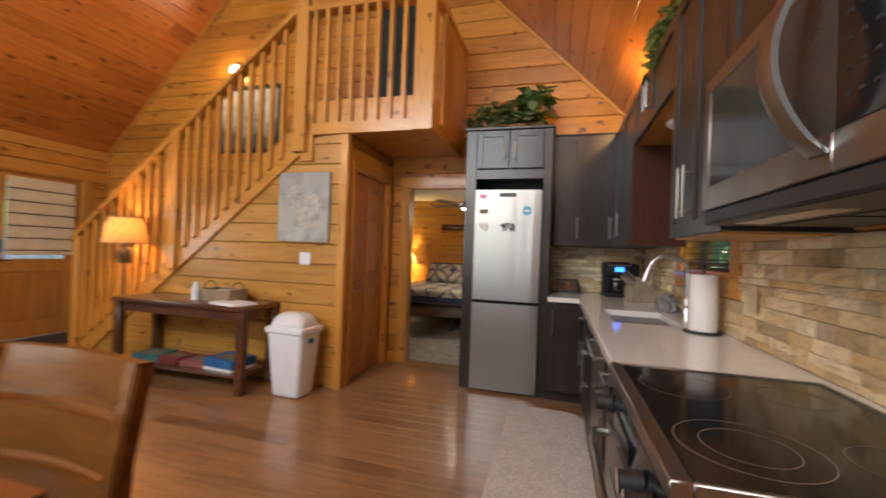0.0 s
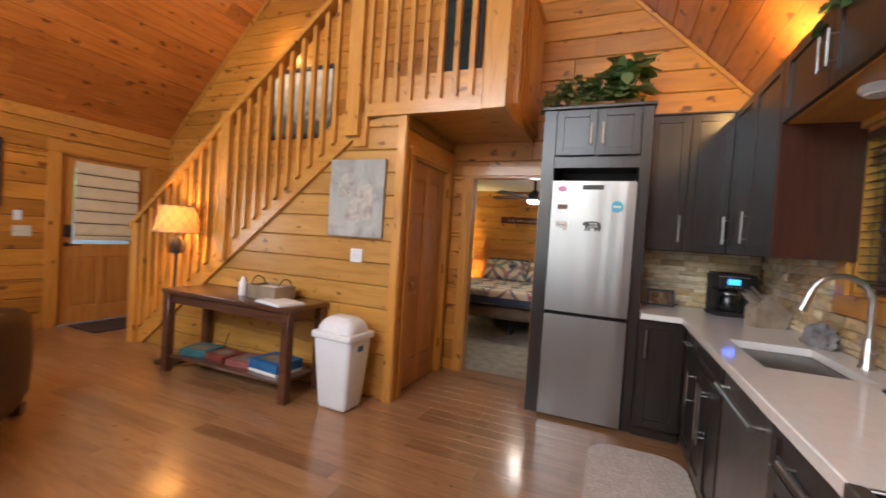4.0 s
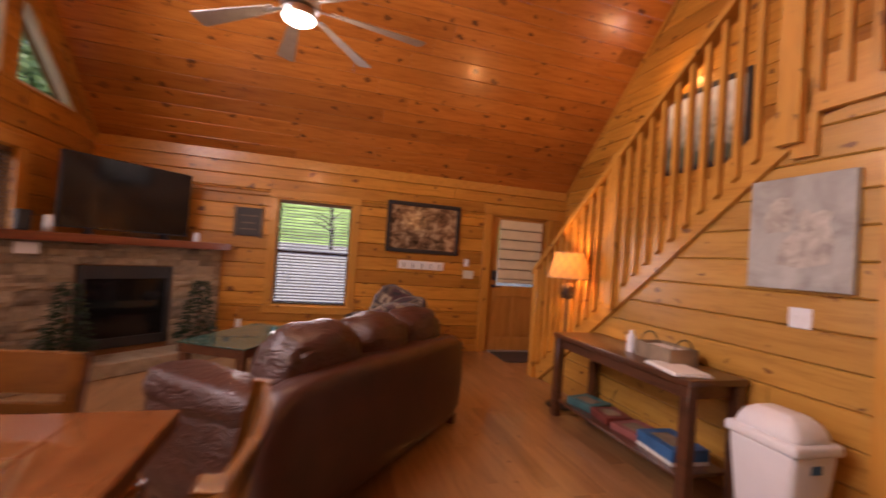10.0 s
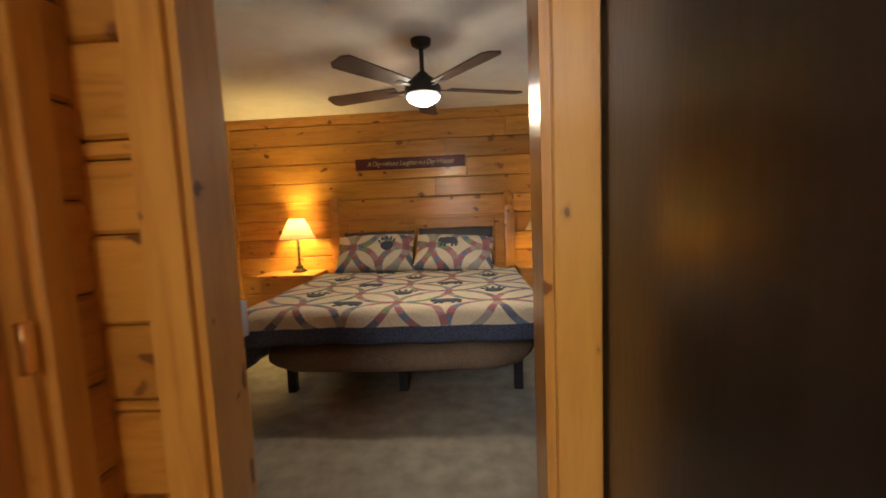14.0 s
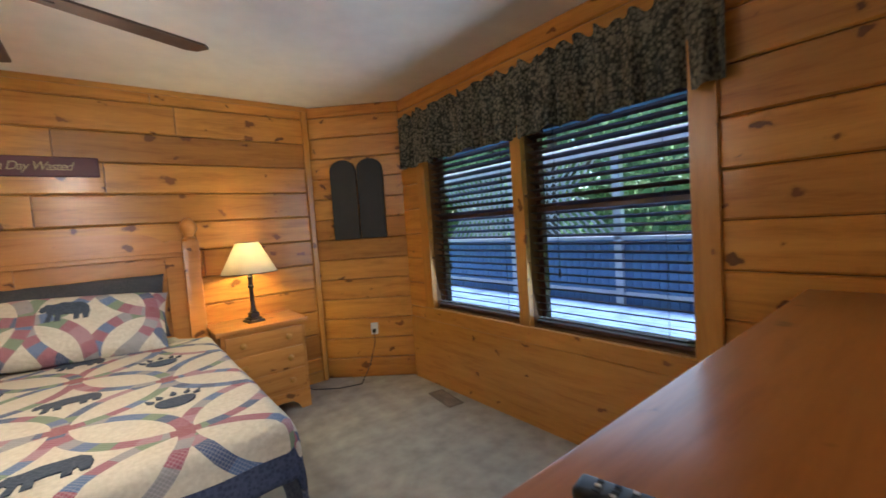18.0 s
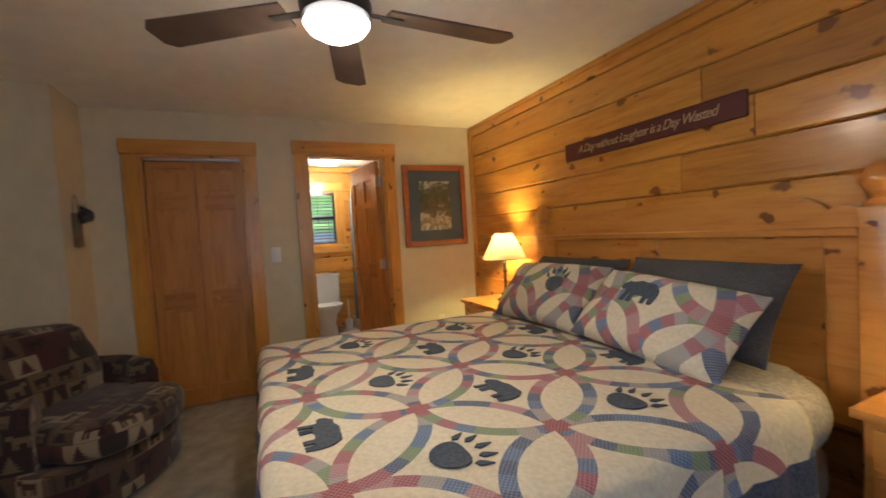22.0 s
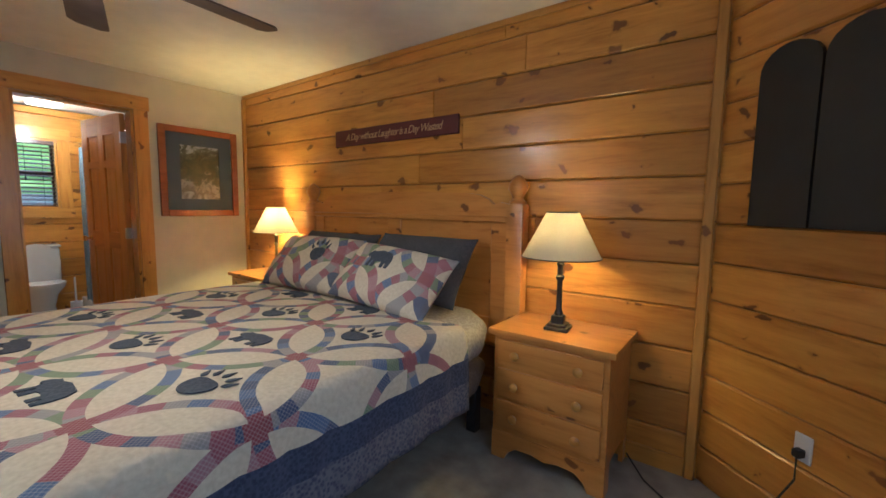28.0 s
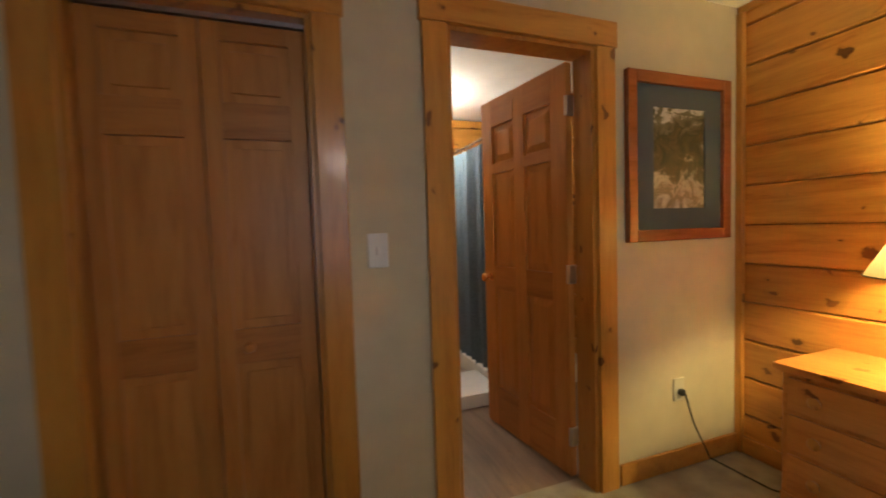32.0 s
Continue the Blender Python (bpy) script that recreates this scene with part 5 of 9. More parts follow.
part("base", turned([(0.03, 0), (0.03, 0.008), (0.022, 0.02), (0.02, 0.12), (0.016, 0.13)], seg=18), NICKEL, fc)
gp = [(0, 0, 0.12), (0, 0, 0.28)] + [(-0.105 + 0.105 * math.cos(a), 0, 0.28 + 0.105 * math.sin(a)) for a in np.linspace(0.1, 2.85, 14)]
part("neck", tube(bmesh.new(), gp, 0.0125, 12), NICKEL, fc)
part("spray_head", rod(bmesh.new(), gp[-1], (gp[-1][0] - 0.03, 0, gp[-1][2] - 0.09), 0.014, 12, 0.019), NICKEL, fc)
part("lever", tube(bmesh.new(), [(0, -0.02, 0.08), (-0.02, -0.07, 0.09), (-0.03, -0.13, 0.085)], 0.008, 8), NICKEL, fc)

# range
rg = thing("range", "stainless slide-in electric range with a black glass top", "stove", pose(0.118, 1.45, 0, 0, 0, -90))
part("body", boxes(((0.004, 0.03, 0.05), (0.756, 0.585, 0.9)), bevel=0.003), DARK, rg)
part("glass_top", boxes(((0.012, 0.023, 0.9), (0.748, 0.57, 0.917)), bevel=0.003), BLACK, rg, "black ceramic glass")
part("top_trim", boxes(((0.0, -0.012, 0.885), (0.76, 0.024, 0.921)), ((0.0, 0.024, 0.895), (0.013, 0.571, 0.921)), ((0.747, 0.024, 0.895), (0.76, 0.571, 0.921)), ((0.0, 0.571, 0.895), (0.76, 0.585, 0.921)), bevel=0.003), STEEL, rg)
for x, y, r_ in ((0.19, 0.16, 0.11), (0.19, 0.42, 0.085), (0.57, 0.17, 0.125), (0.57, 0.42, 0.085), (0.57, 0.17, 0.08)):
    bm = bmesh.new()
    a = [[bm.verts.new((x + q * math.cos(k * 0.19635), y + q * math.sin(k * 0.19635), 0.9175)) for k in range(32)] for q in (r_, r_ + 0.003)]
    for k in range(32):
        bm.faces.new((a[0][k], a[1][k], a[1][(k + 1) % 32], a[0][(k + 1) % 32]))
    part("burner_ring", bm, GREYWOOD, rg, "faint grey burner ring")
part("control_panel", prism(bmesh.new(), [(-0.012, 0.885), (0.03, 0.885), (0.03, 0.76), (-0.028, 0.775)], 0.0, 0.76, "yz"), BLACK, rg, "sloped black control panel", soft=False)
for x in (0.07, 0.15, 0.61, 0.69):
    kb = part("knob", turned([(0.028, 0), (0.028, 0.012), (0.023, 0.016), (0.022, 0.043), (0.0, 0.045)], seg=18), DARK, rg, "black knob with a steel rim", m=pose(x, -0.021, 0.83, 90))
    part("knob_rim", turned([(0.0225, 0.0435), (0.024, 0.046), (0.014, 0.047), (0.0, 0.0468)], seg=18), CHROME, kb)
part("display", boxes(((0.27, -0.0275, 0.805), (0.49, -0.012, 0.85))), SCREEN, rg)
part("oven_door", boxes(((0.006, -0.016, 0.2), (0.754, 0.03, 0.755)), bevel=0.004), STEEL, rg)
part("oven_window", boxes(((0.12, -0.0185, 0.3), (0.64, -0.015, 0.62))), BLACK, rg)
bm = tube(bmesh.new(), [(0.05, -0.016, 0.7), (0.06, -0.06, 0.705), (0.2, -0.075, 0.71), (0.56, -0.075, 0.71), (0.7, -0.06, 0.705), (0.71, -0.016, 0.7)], 0.013, 10)
part("oven_handle", bm, STEEL, rg)
part("drawer", boxes(((0.006, -0.016, 0.06), (0.754, 0.03, 0.19)), bevel=0.004), STEEL, rg)
part("plinth", boxes(((0.02, 0.05, 0.0), (0.74, 0.5, 0.05))), DARK, rg)

# things on the worktop
cm = thing("coffee_maker", "black drip coffee maker with a blue display", "coffee maker", pose(0.45, 4.03, 0.915, 0, 0, 12))
part("base", boxes(((-0.1, -0.11, 0), (0.1, 0.1, 0.03)), bevel=0.01, seg=2), DARK, cm)
part("column", boxes(((-0.095, 0.02, 0.03), (0.095, 0.1, 0.3)), bevel=0.012, seg=2), DARK, cm)
part("brew_head", boxes(((-0.1, -0.11, 0.2), (0.1, 0.1, 0.31)), bevel=0.015, seg=2), DARK, cm)
part("display", boxes(((-0.04, -0.114, 0.235), (0.04, -0.109, 0.275)), bevel=0.002), LCD, cm, "lit blue display")
cf = part("carafe", turned([(0.05, 0), (0.068, 0.02), (0.07, 0.08), (0.05, 0.125), (0.045, 0.14), (0.04, 0.14), (0.045, 0.12), (0.062, 0.08), (0.06, 0.02), (0, 0.012)], (0, -0.045, 0.031), 20), BLACK, cm, "dark glass carafe")
part("carafe_handle", tube(bmesh.new(), [(-0.05, -0.07, 0.16), (-0.11, -0.1, 0.15), (-0.115, -0.1, 0.09), (-0.065, -0.07, 0.06)], 0.008, 8), DARK, cf)
for q in range(4):
    part("button", turned([(0.007, 0), (0.007, 0.004), (0, 0.005)], seg=10), NICKEL, cm, "small silver button", m=pose(-0.045 + 0.03 * q, -0.11, 0.218, 90))
part("head_band", boxes(((-0.101, -0.112, 0.287), (0.101, -0.105, 0.297)), bevel=0.002), NICKEL, cm, "thin silver band")
part("lid", boxes(((-0.09, -0.1, 0.31), (0.09, 0.095, 0.322)), bevel=0.005, seg=2), BLACK, cm)
part("carafe_band", turned([(0.0465, 0.124), (0.05, 0.128), (0.05, 0.138), (0.0465, 0.141)], (0, -0.045, 0.031), 20), NICKEL, cf)
part("carafe_lid", turned([(0.045, 0.141), (0.043, 0.152), (0.015, 0.157), (0, 0.157)], (0, -0.045, 0.031), 18), DARK, cf)
part("hot_plate", turned([(0.072, 0.03), (0.072, 0.0345), (0, 0.0345)], (0, -0.045, -0.001), 20), PEWTER, cm)
gc = part("grinder_cup", turned([(0.05, 0), (0.05, 0.13), (0.055, 0.2), (0.05, 0.29), (0.03, 0.31), (0, 0.312)], (0.17, 0.02, 0.0), 18), DARK, cm)
part("cup_band", turned([(0.0515, 0.13), (0.054, 0.134), (0.0555, 0.148), (0.053, 0.152)], (0.17, 0.02, 0.0), 18), NICKEL, gc)
kb = thing("knife_block", "grey wooden knife block with steel-handled knives", "knife block", pose(0.585, 3.62, 0.915, 0, 0, 25))
part("block", prism(bmesh.new(), [(-0.1, 0.0), (0.1, 0.0), (0.14, 0.09), (-0.02, 0.21), (-0.1, 0.12)], -0.05, 0.05), plain("pale_grey_block_wood", (0.33, 0.27, 0.2), 0.6, noise_scale=14, vary=0.25, bump=0.15), kb, soft=False)
for k in range(5):
    a = Vector((-0.085 + 0.018 * (k % 3), -0.03 + 0.03 * (k // 3), 0.14 + 0.02 * (k % 3)))
    part("knife_handle", rod(bmesh.new(), a, a + Vector((-0.085, 0, 0.075)), 0.009, 8), NICKEL, kb)
pt = thing("paper_towel_holder", "wire paper towel holder with a full white roll", "paper towels", pose(0.635, 2.27, 0.915))
part("stand", rod(turned([(0.085, 0), (0.09, 0.004), (0.085, 0.009), (0, 0.009)], seg=24), (0, 0, 0.005), (0, 0, 0.33), 0.005, 8), DARK, pt)
part("finial", turned([(0.0, 0), (0.016, 0.006), (0.014, 0.012), (0, 0.018)], (0, 0, 0.325), 12), DARK, pt)
part("roll", turned([(0.02, 0.012), (0.062, 0.012), (0.064, 0.02), (0.063, 0.285), (0.06, 0.29), (0.02, 0.29)], seg=28), PAPER, pt)
pf = thing("photo_frame", "small dark photo frame leaning on the worktop", "picture frame", pose(0.03, 4.14, 0.915, -12))
part("frame", boxes(((-0.1, 0, 0), (-0.08, 0.018, 0.14)), ((0.08, 0, 0), (0.1, 0.018, 0.14)), ((-0.08, 0, 0), (0.08, 0.018, 0.02)), ((-0.08, 0, 0.12), (0.08, 0.018, 0.14)), bevel=0.002), DARK, pf)
part("print", boxes(((-0.08, 0.006, 0.02), (0.08, 0.012, 0.12))), SEPIA, pf)
tw = thing("dish_towel", "crumpled grey dish towel beside the sink", "towel", pose(0.67, 3.1, 0.915))
bm = bmesh.new()
bmesh.ops.create_icosphere(bm, subdivisions=4, radius=1)
for v in bm.verts:
    p = v.co.copy()
    r_ = 1 + 0.35 * noise.noise(p * 2.2) + 0.18 * noise.noise(p * 5.5)
    v.co = Vector((p.x * 0.06 * r_, p.y * 0.1 * r_, max(0.0, 0.045 + p.z * 0.075 * r_)))
part("cloth", bm, woven("grey_towel_cotton", (0.2, 0.19, 0.2), (0.33, 0.32, 0.33), 220), tw)

# stone splashback
sb = tagged(part("splashback", boxes(((0.752, 0.64, 0.905), (0.7595, 2.24, 1.375)), ((0.752, 2.24, 0.905), (0.7595, 3.05, 1.2)), ((0.752, 3.05, 0.905), (0.7595, YE - 0.02, 1.375)), ((-0.138, YE - 0.008, 0.916), (0.752, YE - 0.001, 1.372))), BACK, soft=False), "stacked ledge stone splashback in beige and gold", "splashback", kind="structure")
ct = casing("trim_sink_window", "orange pine trim round the sink window", pose(XR, 3.05, 0, 0, 0, -90), 0.81, 0.82, 1.2, 0.1, bottom=True, depth=0.03)
window_unit("window_sink", "small window over the sink with a wooden blind", pose(XR, 3.05, 0, 0, 0, -90), 0.81, 1.2, 0.82, raised=0.03, open_tilt=6, depth=0.08)
plate("outlet", "ivory outlet on the stone splashback", "outlet", pose(0.732, 1.98, 1.12, 0, 0, -90), mat=STONE_PLATE)

# plants on the cabinets
def leaf(bm, base, d, up, length, width, fold=0.25):
    side = d.cross(up).normalized()
    p = [base, base + d * length * 0.35 + side * width + up * fold * width, base + d * length * 0.75 + side * width * 0.7 - up * 0.02, base + d * length - up * length * 0.18,
         base + d * length * 0.75 - side * width * 0.7 - up * 0.02, base + d * length * 0.35 - side * width + up * fold * width, base + d * length * 0.5 - up * fold * width * 0.4]
    v = [bm.verts.new(q) for q in p]
    for a, b, c in ((0, 1, 6), (1, 2, 6), (2, 3, 6), (3, 4, 6), (4, 5, 6), (5, 0, 6)):
        bm.faces.new((v[a], v[b], v[c]))


def bush(bm, centre, rx, ry, rz, n, size, rng, droop=0.3):
    for _ in range(n):
        a, h = rng.uniform(0, 2 * math.pi), rng.uniform(-0.4, 1)
        r_ = math.sqrt(max(0.05, 1 - max(h, 0) ** 2)) * rng.uniform(0.5, 1.05)
        p = Vector(centre) + Vector((rx * r_ * math.cos(a), ry * r_ * math.sin(a), rz * h))
        d = Vector((math.cos(a), math.sin(a), rng.uniform(-droop, 0.7))).normalized()
        s = size * rng.uniform(0.6, 1.25)
        leaf(bm, p, d, Vector((rng.uniform(-0.3, 0.3), rng.uniform(-0.3, 0.3), 1)).normalized(), s, s * 0.34)


rng = random.Random(21)
pl = thing("potted_plant", "broad-leaved green plant in a low wicker basket on the fridge housing", "plant", pose(-0.55, 4.0, 2.445))
part("basket", boxes(((-0.22, -0.14, 0), (0.14, 0.12, 0.08)), bevel=0.02, seg=2), WICKER, pl)
part("basket", boxes(((0.15, -0.1, 0), (0.32, 0.1, 0.1)), bevel=0.02, seg=2), WICKER, pl)
bm = bmesh.new()
bush(bm, (-0.2, -0.05, 0.1), 0.2, 0.17, 0.18, 240, 0.075, rng, 0.7)
part("ivy", bm, LEAF, pl, "dark green ivy leaves")
bm = bmesh.new()
bush(bm, (0.08, -0.02, 0.15), 0.15, 0.13, 0.16, 110, 0.12, rng, 0.5)
bush(bm, (0.24, -0.02, 0.2), 0.1, 0.1, 0.22, 70, 0.16, rng, 0.4)
for k in range(14):
    a = k * 2.4
    leaf(bm, Vector((0.2 + 0.05 * math.cos(a), -0.1 + 0.05 * math.sin(a), 0.16 + 0.008 * k)), Vector((0.32 * math.cos(a), 0.32 * math.sin(a), 1)).normalized(), Vector((math.cos(a), math.sin(a), -0.2)).normalized(), 0.13 + 0.011 * (k % 9), 0.046)
part("foliage", bm, LEAF, pl, "broad variegated leaves")
pl = thing("potted_plant", "trailing ivy in a basket on top of the upper cabinets", "plant", pose(0.58, 2.5, 2.41))
part("basket", boxes(((-0.09, -0.18, 0), (0.1, 0.18, 0.09)), bevel=0.02, seg=2), WICKER, pl)
bm = bmesh.new()
bush(bm, (-0.03, 0, 0.1), 0.13, 0.26, 0.17, 240, 0.075, rng, 0.8)
bush(bm, (-0.13, 0, -0.0), 0.05, 0.16, 0.08, 60, 0.06, rng, 1.2)
part("ivy", bm, LEAF, pl)

# runner
bm = bmesh.new()
o = []
for cx, cy, a0 in ((0.0, 1.9, 270), (0.0, 3.25, 0), (-0.24, 3.25, 90), (-0.24, 1.9, 180)):
    o += [(cx + 0.17 * math.cos(radians(a0 + k * 15)), cy + 0.17 * math.sin(radians(a0 + k * 15))) for k in range(7)]
prism(bm, o, 0.001, 0.014, "xy")
tagged(part("kitchen_rug", bm, RUG), "pale grey woven runner with rounded ends on the floor", "rug")

# ---- doors and trim of the great room ----
casing("trim_bedroom_door", "pine casing round the bedroom doorway", pose(-1.72, YE - 0.02, 0), 0.7, 2.0, face=0.085, jamb=0.118)
casing("trim_closet_door", "pine casing round the closet door", pose(-1.927, 3.41, 0, 0, 0, 90), 0.79, 2.02, face=0.06, jamb=0.07)
six_panel("door_closet", "closed six-panel varnished pine closet door", pose(-1.965, 3.43, 0.008, 0, 0, 90), 0.75, 2.0, 0.07, hinges=False)
for z in (0.25, 1.0, 1.75):
    tagged(part("hinge", boxes(((-1.93, 4.165, z), (-1.914, 4.185, z + 0.09)), bevel=0.002), BRASS), "brass hinge on the closet door frame", "hinge", kind="structure")
casing("trim_entry_door", "wide pine casing round the entry door", pose(XL + 0.02, YF + 5.06, 0, 0, 0, 90), 0.94, 2.06, face=0.13, jamb=0.16)
ed = thing("door_entry", "varnished pine entry door with a shaded window", "door", pose(XL - 0.02, YF + 5.08, 0.01, 0, 0, 90), kind="structure")
bm = boxes(((0, 0, 0), (0.13, 0.045, 2.03)), ((0.77, 0, 0), (0.9, 0.045, 2.03)), ((0.13, 0, 0), (0.77, 0.045, 0.2)), ((0.13, 0, 0.82), (0.77, 0.045, 0.98)), ((0.13, 0, 1.9), (0.77, 0.045, 2.03)), ((0.41, 0, 0.2), (0.49, 0.045, 0.82)), bevel=0.003)
part("frame", bm, PINE_DOOR, ed, soft=False)
for a in (0.13, 0.49):
    part("panel", boxes(((a, 0.012, 0.2), (a + 0.28, 0.033, 0.82)), ((a + 0.03, 0.006, 0.23), (a + 0.25, 0.012, 0.79)), bevel=0.003), PINE_DOOR, ed, soft=False)
part("pane", boxes(((0.13, 0.02, 0.98), (0.77, 0.026, 1.9))), GLASS, ed, soft=False)
sh = thing("roman_shade", "cream fabric roman shade lowered over the entry door window", "blind", pose(XL + 0.012, YF + 5.18, 0, 0, 0, 90))
for k in range(6):
    z = 1.09 + k * 0.15
    fd = part("fold", prism(bmesh.new(), [(-0.03, z + 0.012), (-0.034, z + 0.03), (-0.02, z + 0.1), (-0.01, z + 0.15), (-0.002, z + 0.15), (-0.004, z + 0.012)], 0.02, 0.72, "yz"), LINEN, sh, soft=False)
    # dark strip stands in for the shade below each fold
    part("batten", boxes(((0.02, -0.016, z), (0.72, -0.006, z + 0.012))), GREYWOOD, fd, "dark strip painted as the shade under a fold")
part("hem", boxes(((0.02, -0.026, 1.04), (0.72, -0.006, 1.09)), bevel=0.006), LINEN, sh)
lk = thing("door_lock", "black keypad lock and lever on the entry door", "lock", pose(XL - 0.02, YF + 5.15, 0, 0, 0, 90))
part("keypad", boxes(((-0.03, -0.03, 1.07), (0.035, 0.0, 1.22)), bevel=0.008, seg=2), DARK, lk)
part("lever", tube(turned([(0.028, 0), (0.028, 0.012), (0, 0.014)], seg=14, m=pose(0, 0, 0.98, 90)), [(0, -0.01, 0.98), (0, -0.055, 0.98), (0.03, -0.06, 0.98), (0.11, -0.055, 0.975)], 0.008, 8), DARK, lk)
window_unit("window_west", "sash window with a dark slatted blind in the living room", pose(XL, YF + 2.05, 0, 0, 0, 90), 0.96, 0.58, 1.4, open_tilt=15, pitch=0.04)
casing("trim_west_window", "pine casing round the living room window", pose(XL + 0.02, YF + 2.05, 0, 0, 0, 90), 0.96, 1.4, 0.58, 0.095, bottom=True)
for u, w in ((1.5, 0.88), (2.44, 0.88), (3.97, 0.9), (4.96, 0.96)):
    window_unit("window_front", "tall sash window with a dark slatted blind", pose(XR - u, YF, 0, 0, 0, 180), w, 0.58, 1.47, open_tilt=4, pitch=0.036)
for u, w in ((1.5, 1.82), (3.97, 1.95)):
    t_ = thing("trim_front_window", "wide pine casing round the front windows", "trim", pose(XR - u, YF + 0.02, 0, 0, 0, 180), kind="structure")
    for a, b in ((-0.13, 0.0), (w, w + 0.16), (0.88 if u < 2 else 0.9, 0.94 if u < 2 else 0.99)):
        part("casing_side", boxes(((a, -0.022, 0.44), (b, 0.0, 2.05)), bevel=0.003), PINE_TRIM, t_)
    part("casing_head", boxes(((-0.14, -0.026, 2.05), (w + 0.17, 0, 2.16)), bevel=0.003), PINE_TRIM_X, t_)
    part("sill", boxes(((-0.14, -0.04, 0.44), (w + 0.17, 0, 0.58)), bevel=0.004), PINE_TRIM_X, t_)
# gable glazing
for o in ((3.72, 4.51, 2.62, 5.43, 4.64), (4.78, 5.7, 2.62, 4.37, 3.45), (5.86, 6.78, 2.62, 3.42, 2.63), (2.65, 3.44, 2.62, 4.64, 5.43), (1.46, 2.38, 2.62, 3.45, 4.37), (0.38, 1.3, 2.62, 2.63, 3.42)):
    wd = thing("window_gable", "tall gable window with a slanted head and pale frame", "window", pose(XR, YF, 0, 0, 0, 180), kind="structure")
    u0, u1, z0, za, zb = o
    f = 0.03
    ring = [(u0, z0), (u1, z0), (u1, zb), (u0, za)]
    k = (zb - za) / (u1 - u0)
    tri = min(za, zb) - z0 < 0.05
    inner = [(u0 + f, z0 + f), (u1 - f, z0 + f), (u1 - f, max(zb - k * f - 1.4 * f, z0 + f + 0.002)), (u0 + f, max(za + k * f - 1.4 * f, z0 + f + 0.002))]
    if tri:
        low, high = (u1, u0) if za > zb else (u0, u1)
        s_ = 1 if high > low else -1
        ring = [(high, z0), (high, max(za, zb)), (low, z0)]
        inner = [(high - s_ * 0.025, z0 + 0.025), (high - s_ * 0.025, max(za, zb) - 0.06), (low + s_ * 0.075, z0 + 0.025)]
    bm = bmesh.new()
    for i in range(len(ring)):
        j = (i + 1) % len(ring)
        prism(bm, [ring[i], ring[j], inner[j], inner[i]], 0.0, 0.08)
    part("window_frame", bm, IVORY, wd, "pale painted frame", soft=False)
    g = part("pane", prism(bmesh.new(), inner, 0.04, 0.045), GLASS, wd, soft=False)
    g.visible_shadow = False
# trims where wall and slope meet
tr = thing("trim_cornice", "pine strip along the foot of the sloping ceiling", "trim", pose(0, 0, 0), kind="structure")
part("cornice", boxes(((XL + 0.02, YF, EAVE - 0.1), (XL + 0.045, YE - 0.02, EAVE + 0.03)), bevel=0.004), PINE_TRIM_X, tr)
for x_low, s in ((XL, 1), (XR, -1)):
    o = [(x_low, EAVE - 0.05), (RIDGE_X, RIDGE_Z - 0.05), (RIDGE_X, RIDGE_Z - 0.01), (x_low, EAVE - 0.01)]
    part("rake_strip", prism(bmesh.new(), o, YE - 0.045, YE - 0.02), PINE_TRIM_X, tr, soft=False)
    part("rake_strip", prism(bmesh.new(), o, YF + 0.02, YF + 0.05), PINE_TRIM_X, tr, soft=False)
part("corner_strip", boxes(((-1.99, 3.235, 0), (-1.915, 3.25, 2.33)), ((-1.927, 3.25, 0), (-1.91, 3.3, 2.33))), PINE_TRIM, tr, "pale corner board")
part("baseboard", boxes(((XL + 0.02, YF, 0), (XL + 0.036, YF + 4.92, 0.1)), bevel=0.003), PINE_TRIM_X, tr)

# ---- staircase and loft ----
SLOPE = 0.775


def low_edge(x):
    return 0.03 + SLOPE * (x + 5.1)


st = thing("staircase", "pine staircase with square balusters and newel posts", "staircase", pose(0, 0, 0), kind="structure")
n = 13
for k in range(n):
    x = -5.12 + k * 0.226
    z = (k + 1) * 2.33 / n
    part("tread", boxes(((x - 0.03, 3.37, z - 0.035), (x + 0.226, YE - 0.02, z)), bevel=0.006), PINE_FURN, st)
    part("riser", boxes(((x, 3.375, z - 2.33 / n), (x + 0.02, YE - 0.02, z - 0.035))), PINE_TRIM_X, st, soft=False)
bm = prism(bmesh.new(), [(-5.16, 0.0), (-5.02, 0.0), (-2.3, low_edge(-2.3)), (-2.3, low_edge(-2.3) + 0.3), (-5.16, 0.3)], 3.215, 3.25)
part("skirt_board", bm, PINE_TRIM_X, st, soft=False)
part("handrail", prism(bmesh.new(), [(-5.22, low_edge(-5.2) + 1.28), (-2.42, low_edge(-2.42) + 1.33), (-2.42, low_edge(-2.42) + 1.39), (-5.22, low_edge(-5.2) + 1.34)], 3.16, 3.28), PINE_TRIM_X, st, soft=False)
for x, z0, z1, w in ((-5.14, 0.0, 1.3, 0.1), (-3.83, 1.0, 2.42, 0.11), (-2.39, 2.14, 3.55, 0.13)):
    part("newel_post", boxes(((x - w / 2, 3.165, z0), (x + w / 2, 3.215, z1)), bevel=0.004), PINE_TRIM, st)
me = None
for k in range(22):
    x = -5.02 + k * 0.122
    if x > -2.5 or abs(x + 3.83) < 0.09:
        continue
    z = low_edge(x)
    o = [(x - 0.019, z + 0.1 - 0.015), (x + 0.019, z + 0.1 + 0.015), (x + 0.019, z + 1.31), (x - 0.019, z + 1.28)]
    part("baluster", prism(bmesh.new(), o, 3.178, 3.2145), PINE_TRIM, st, soft=False)

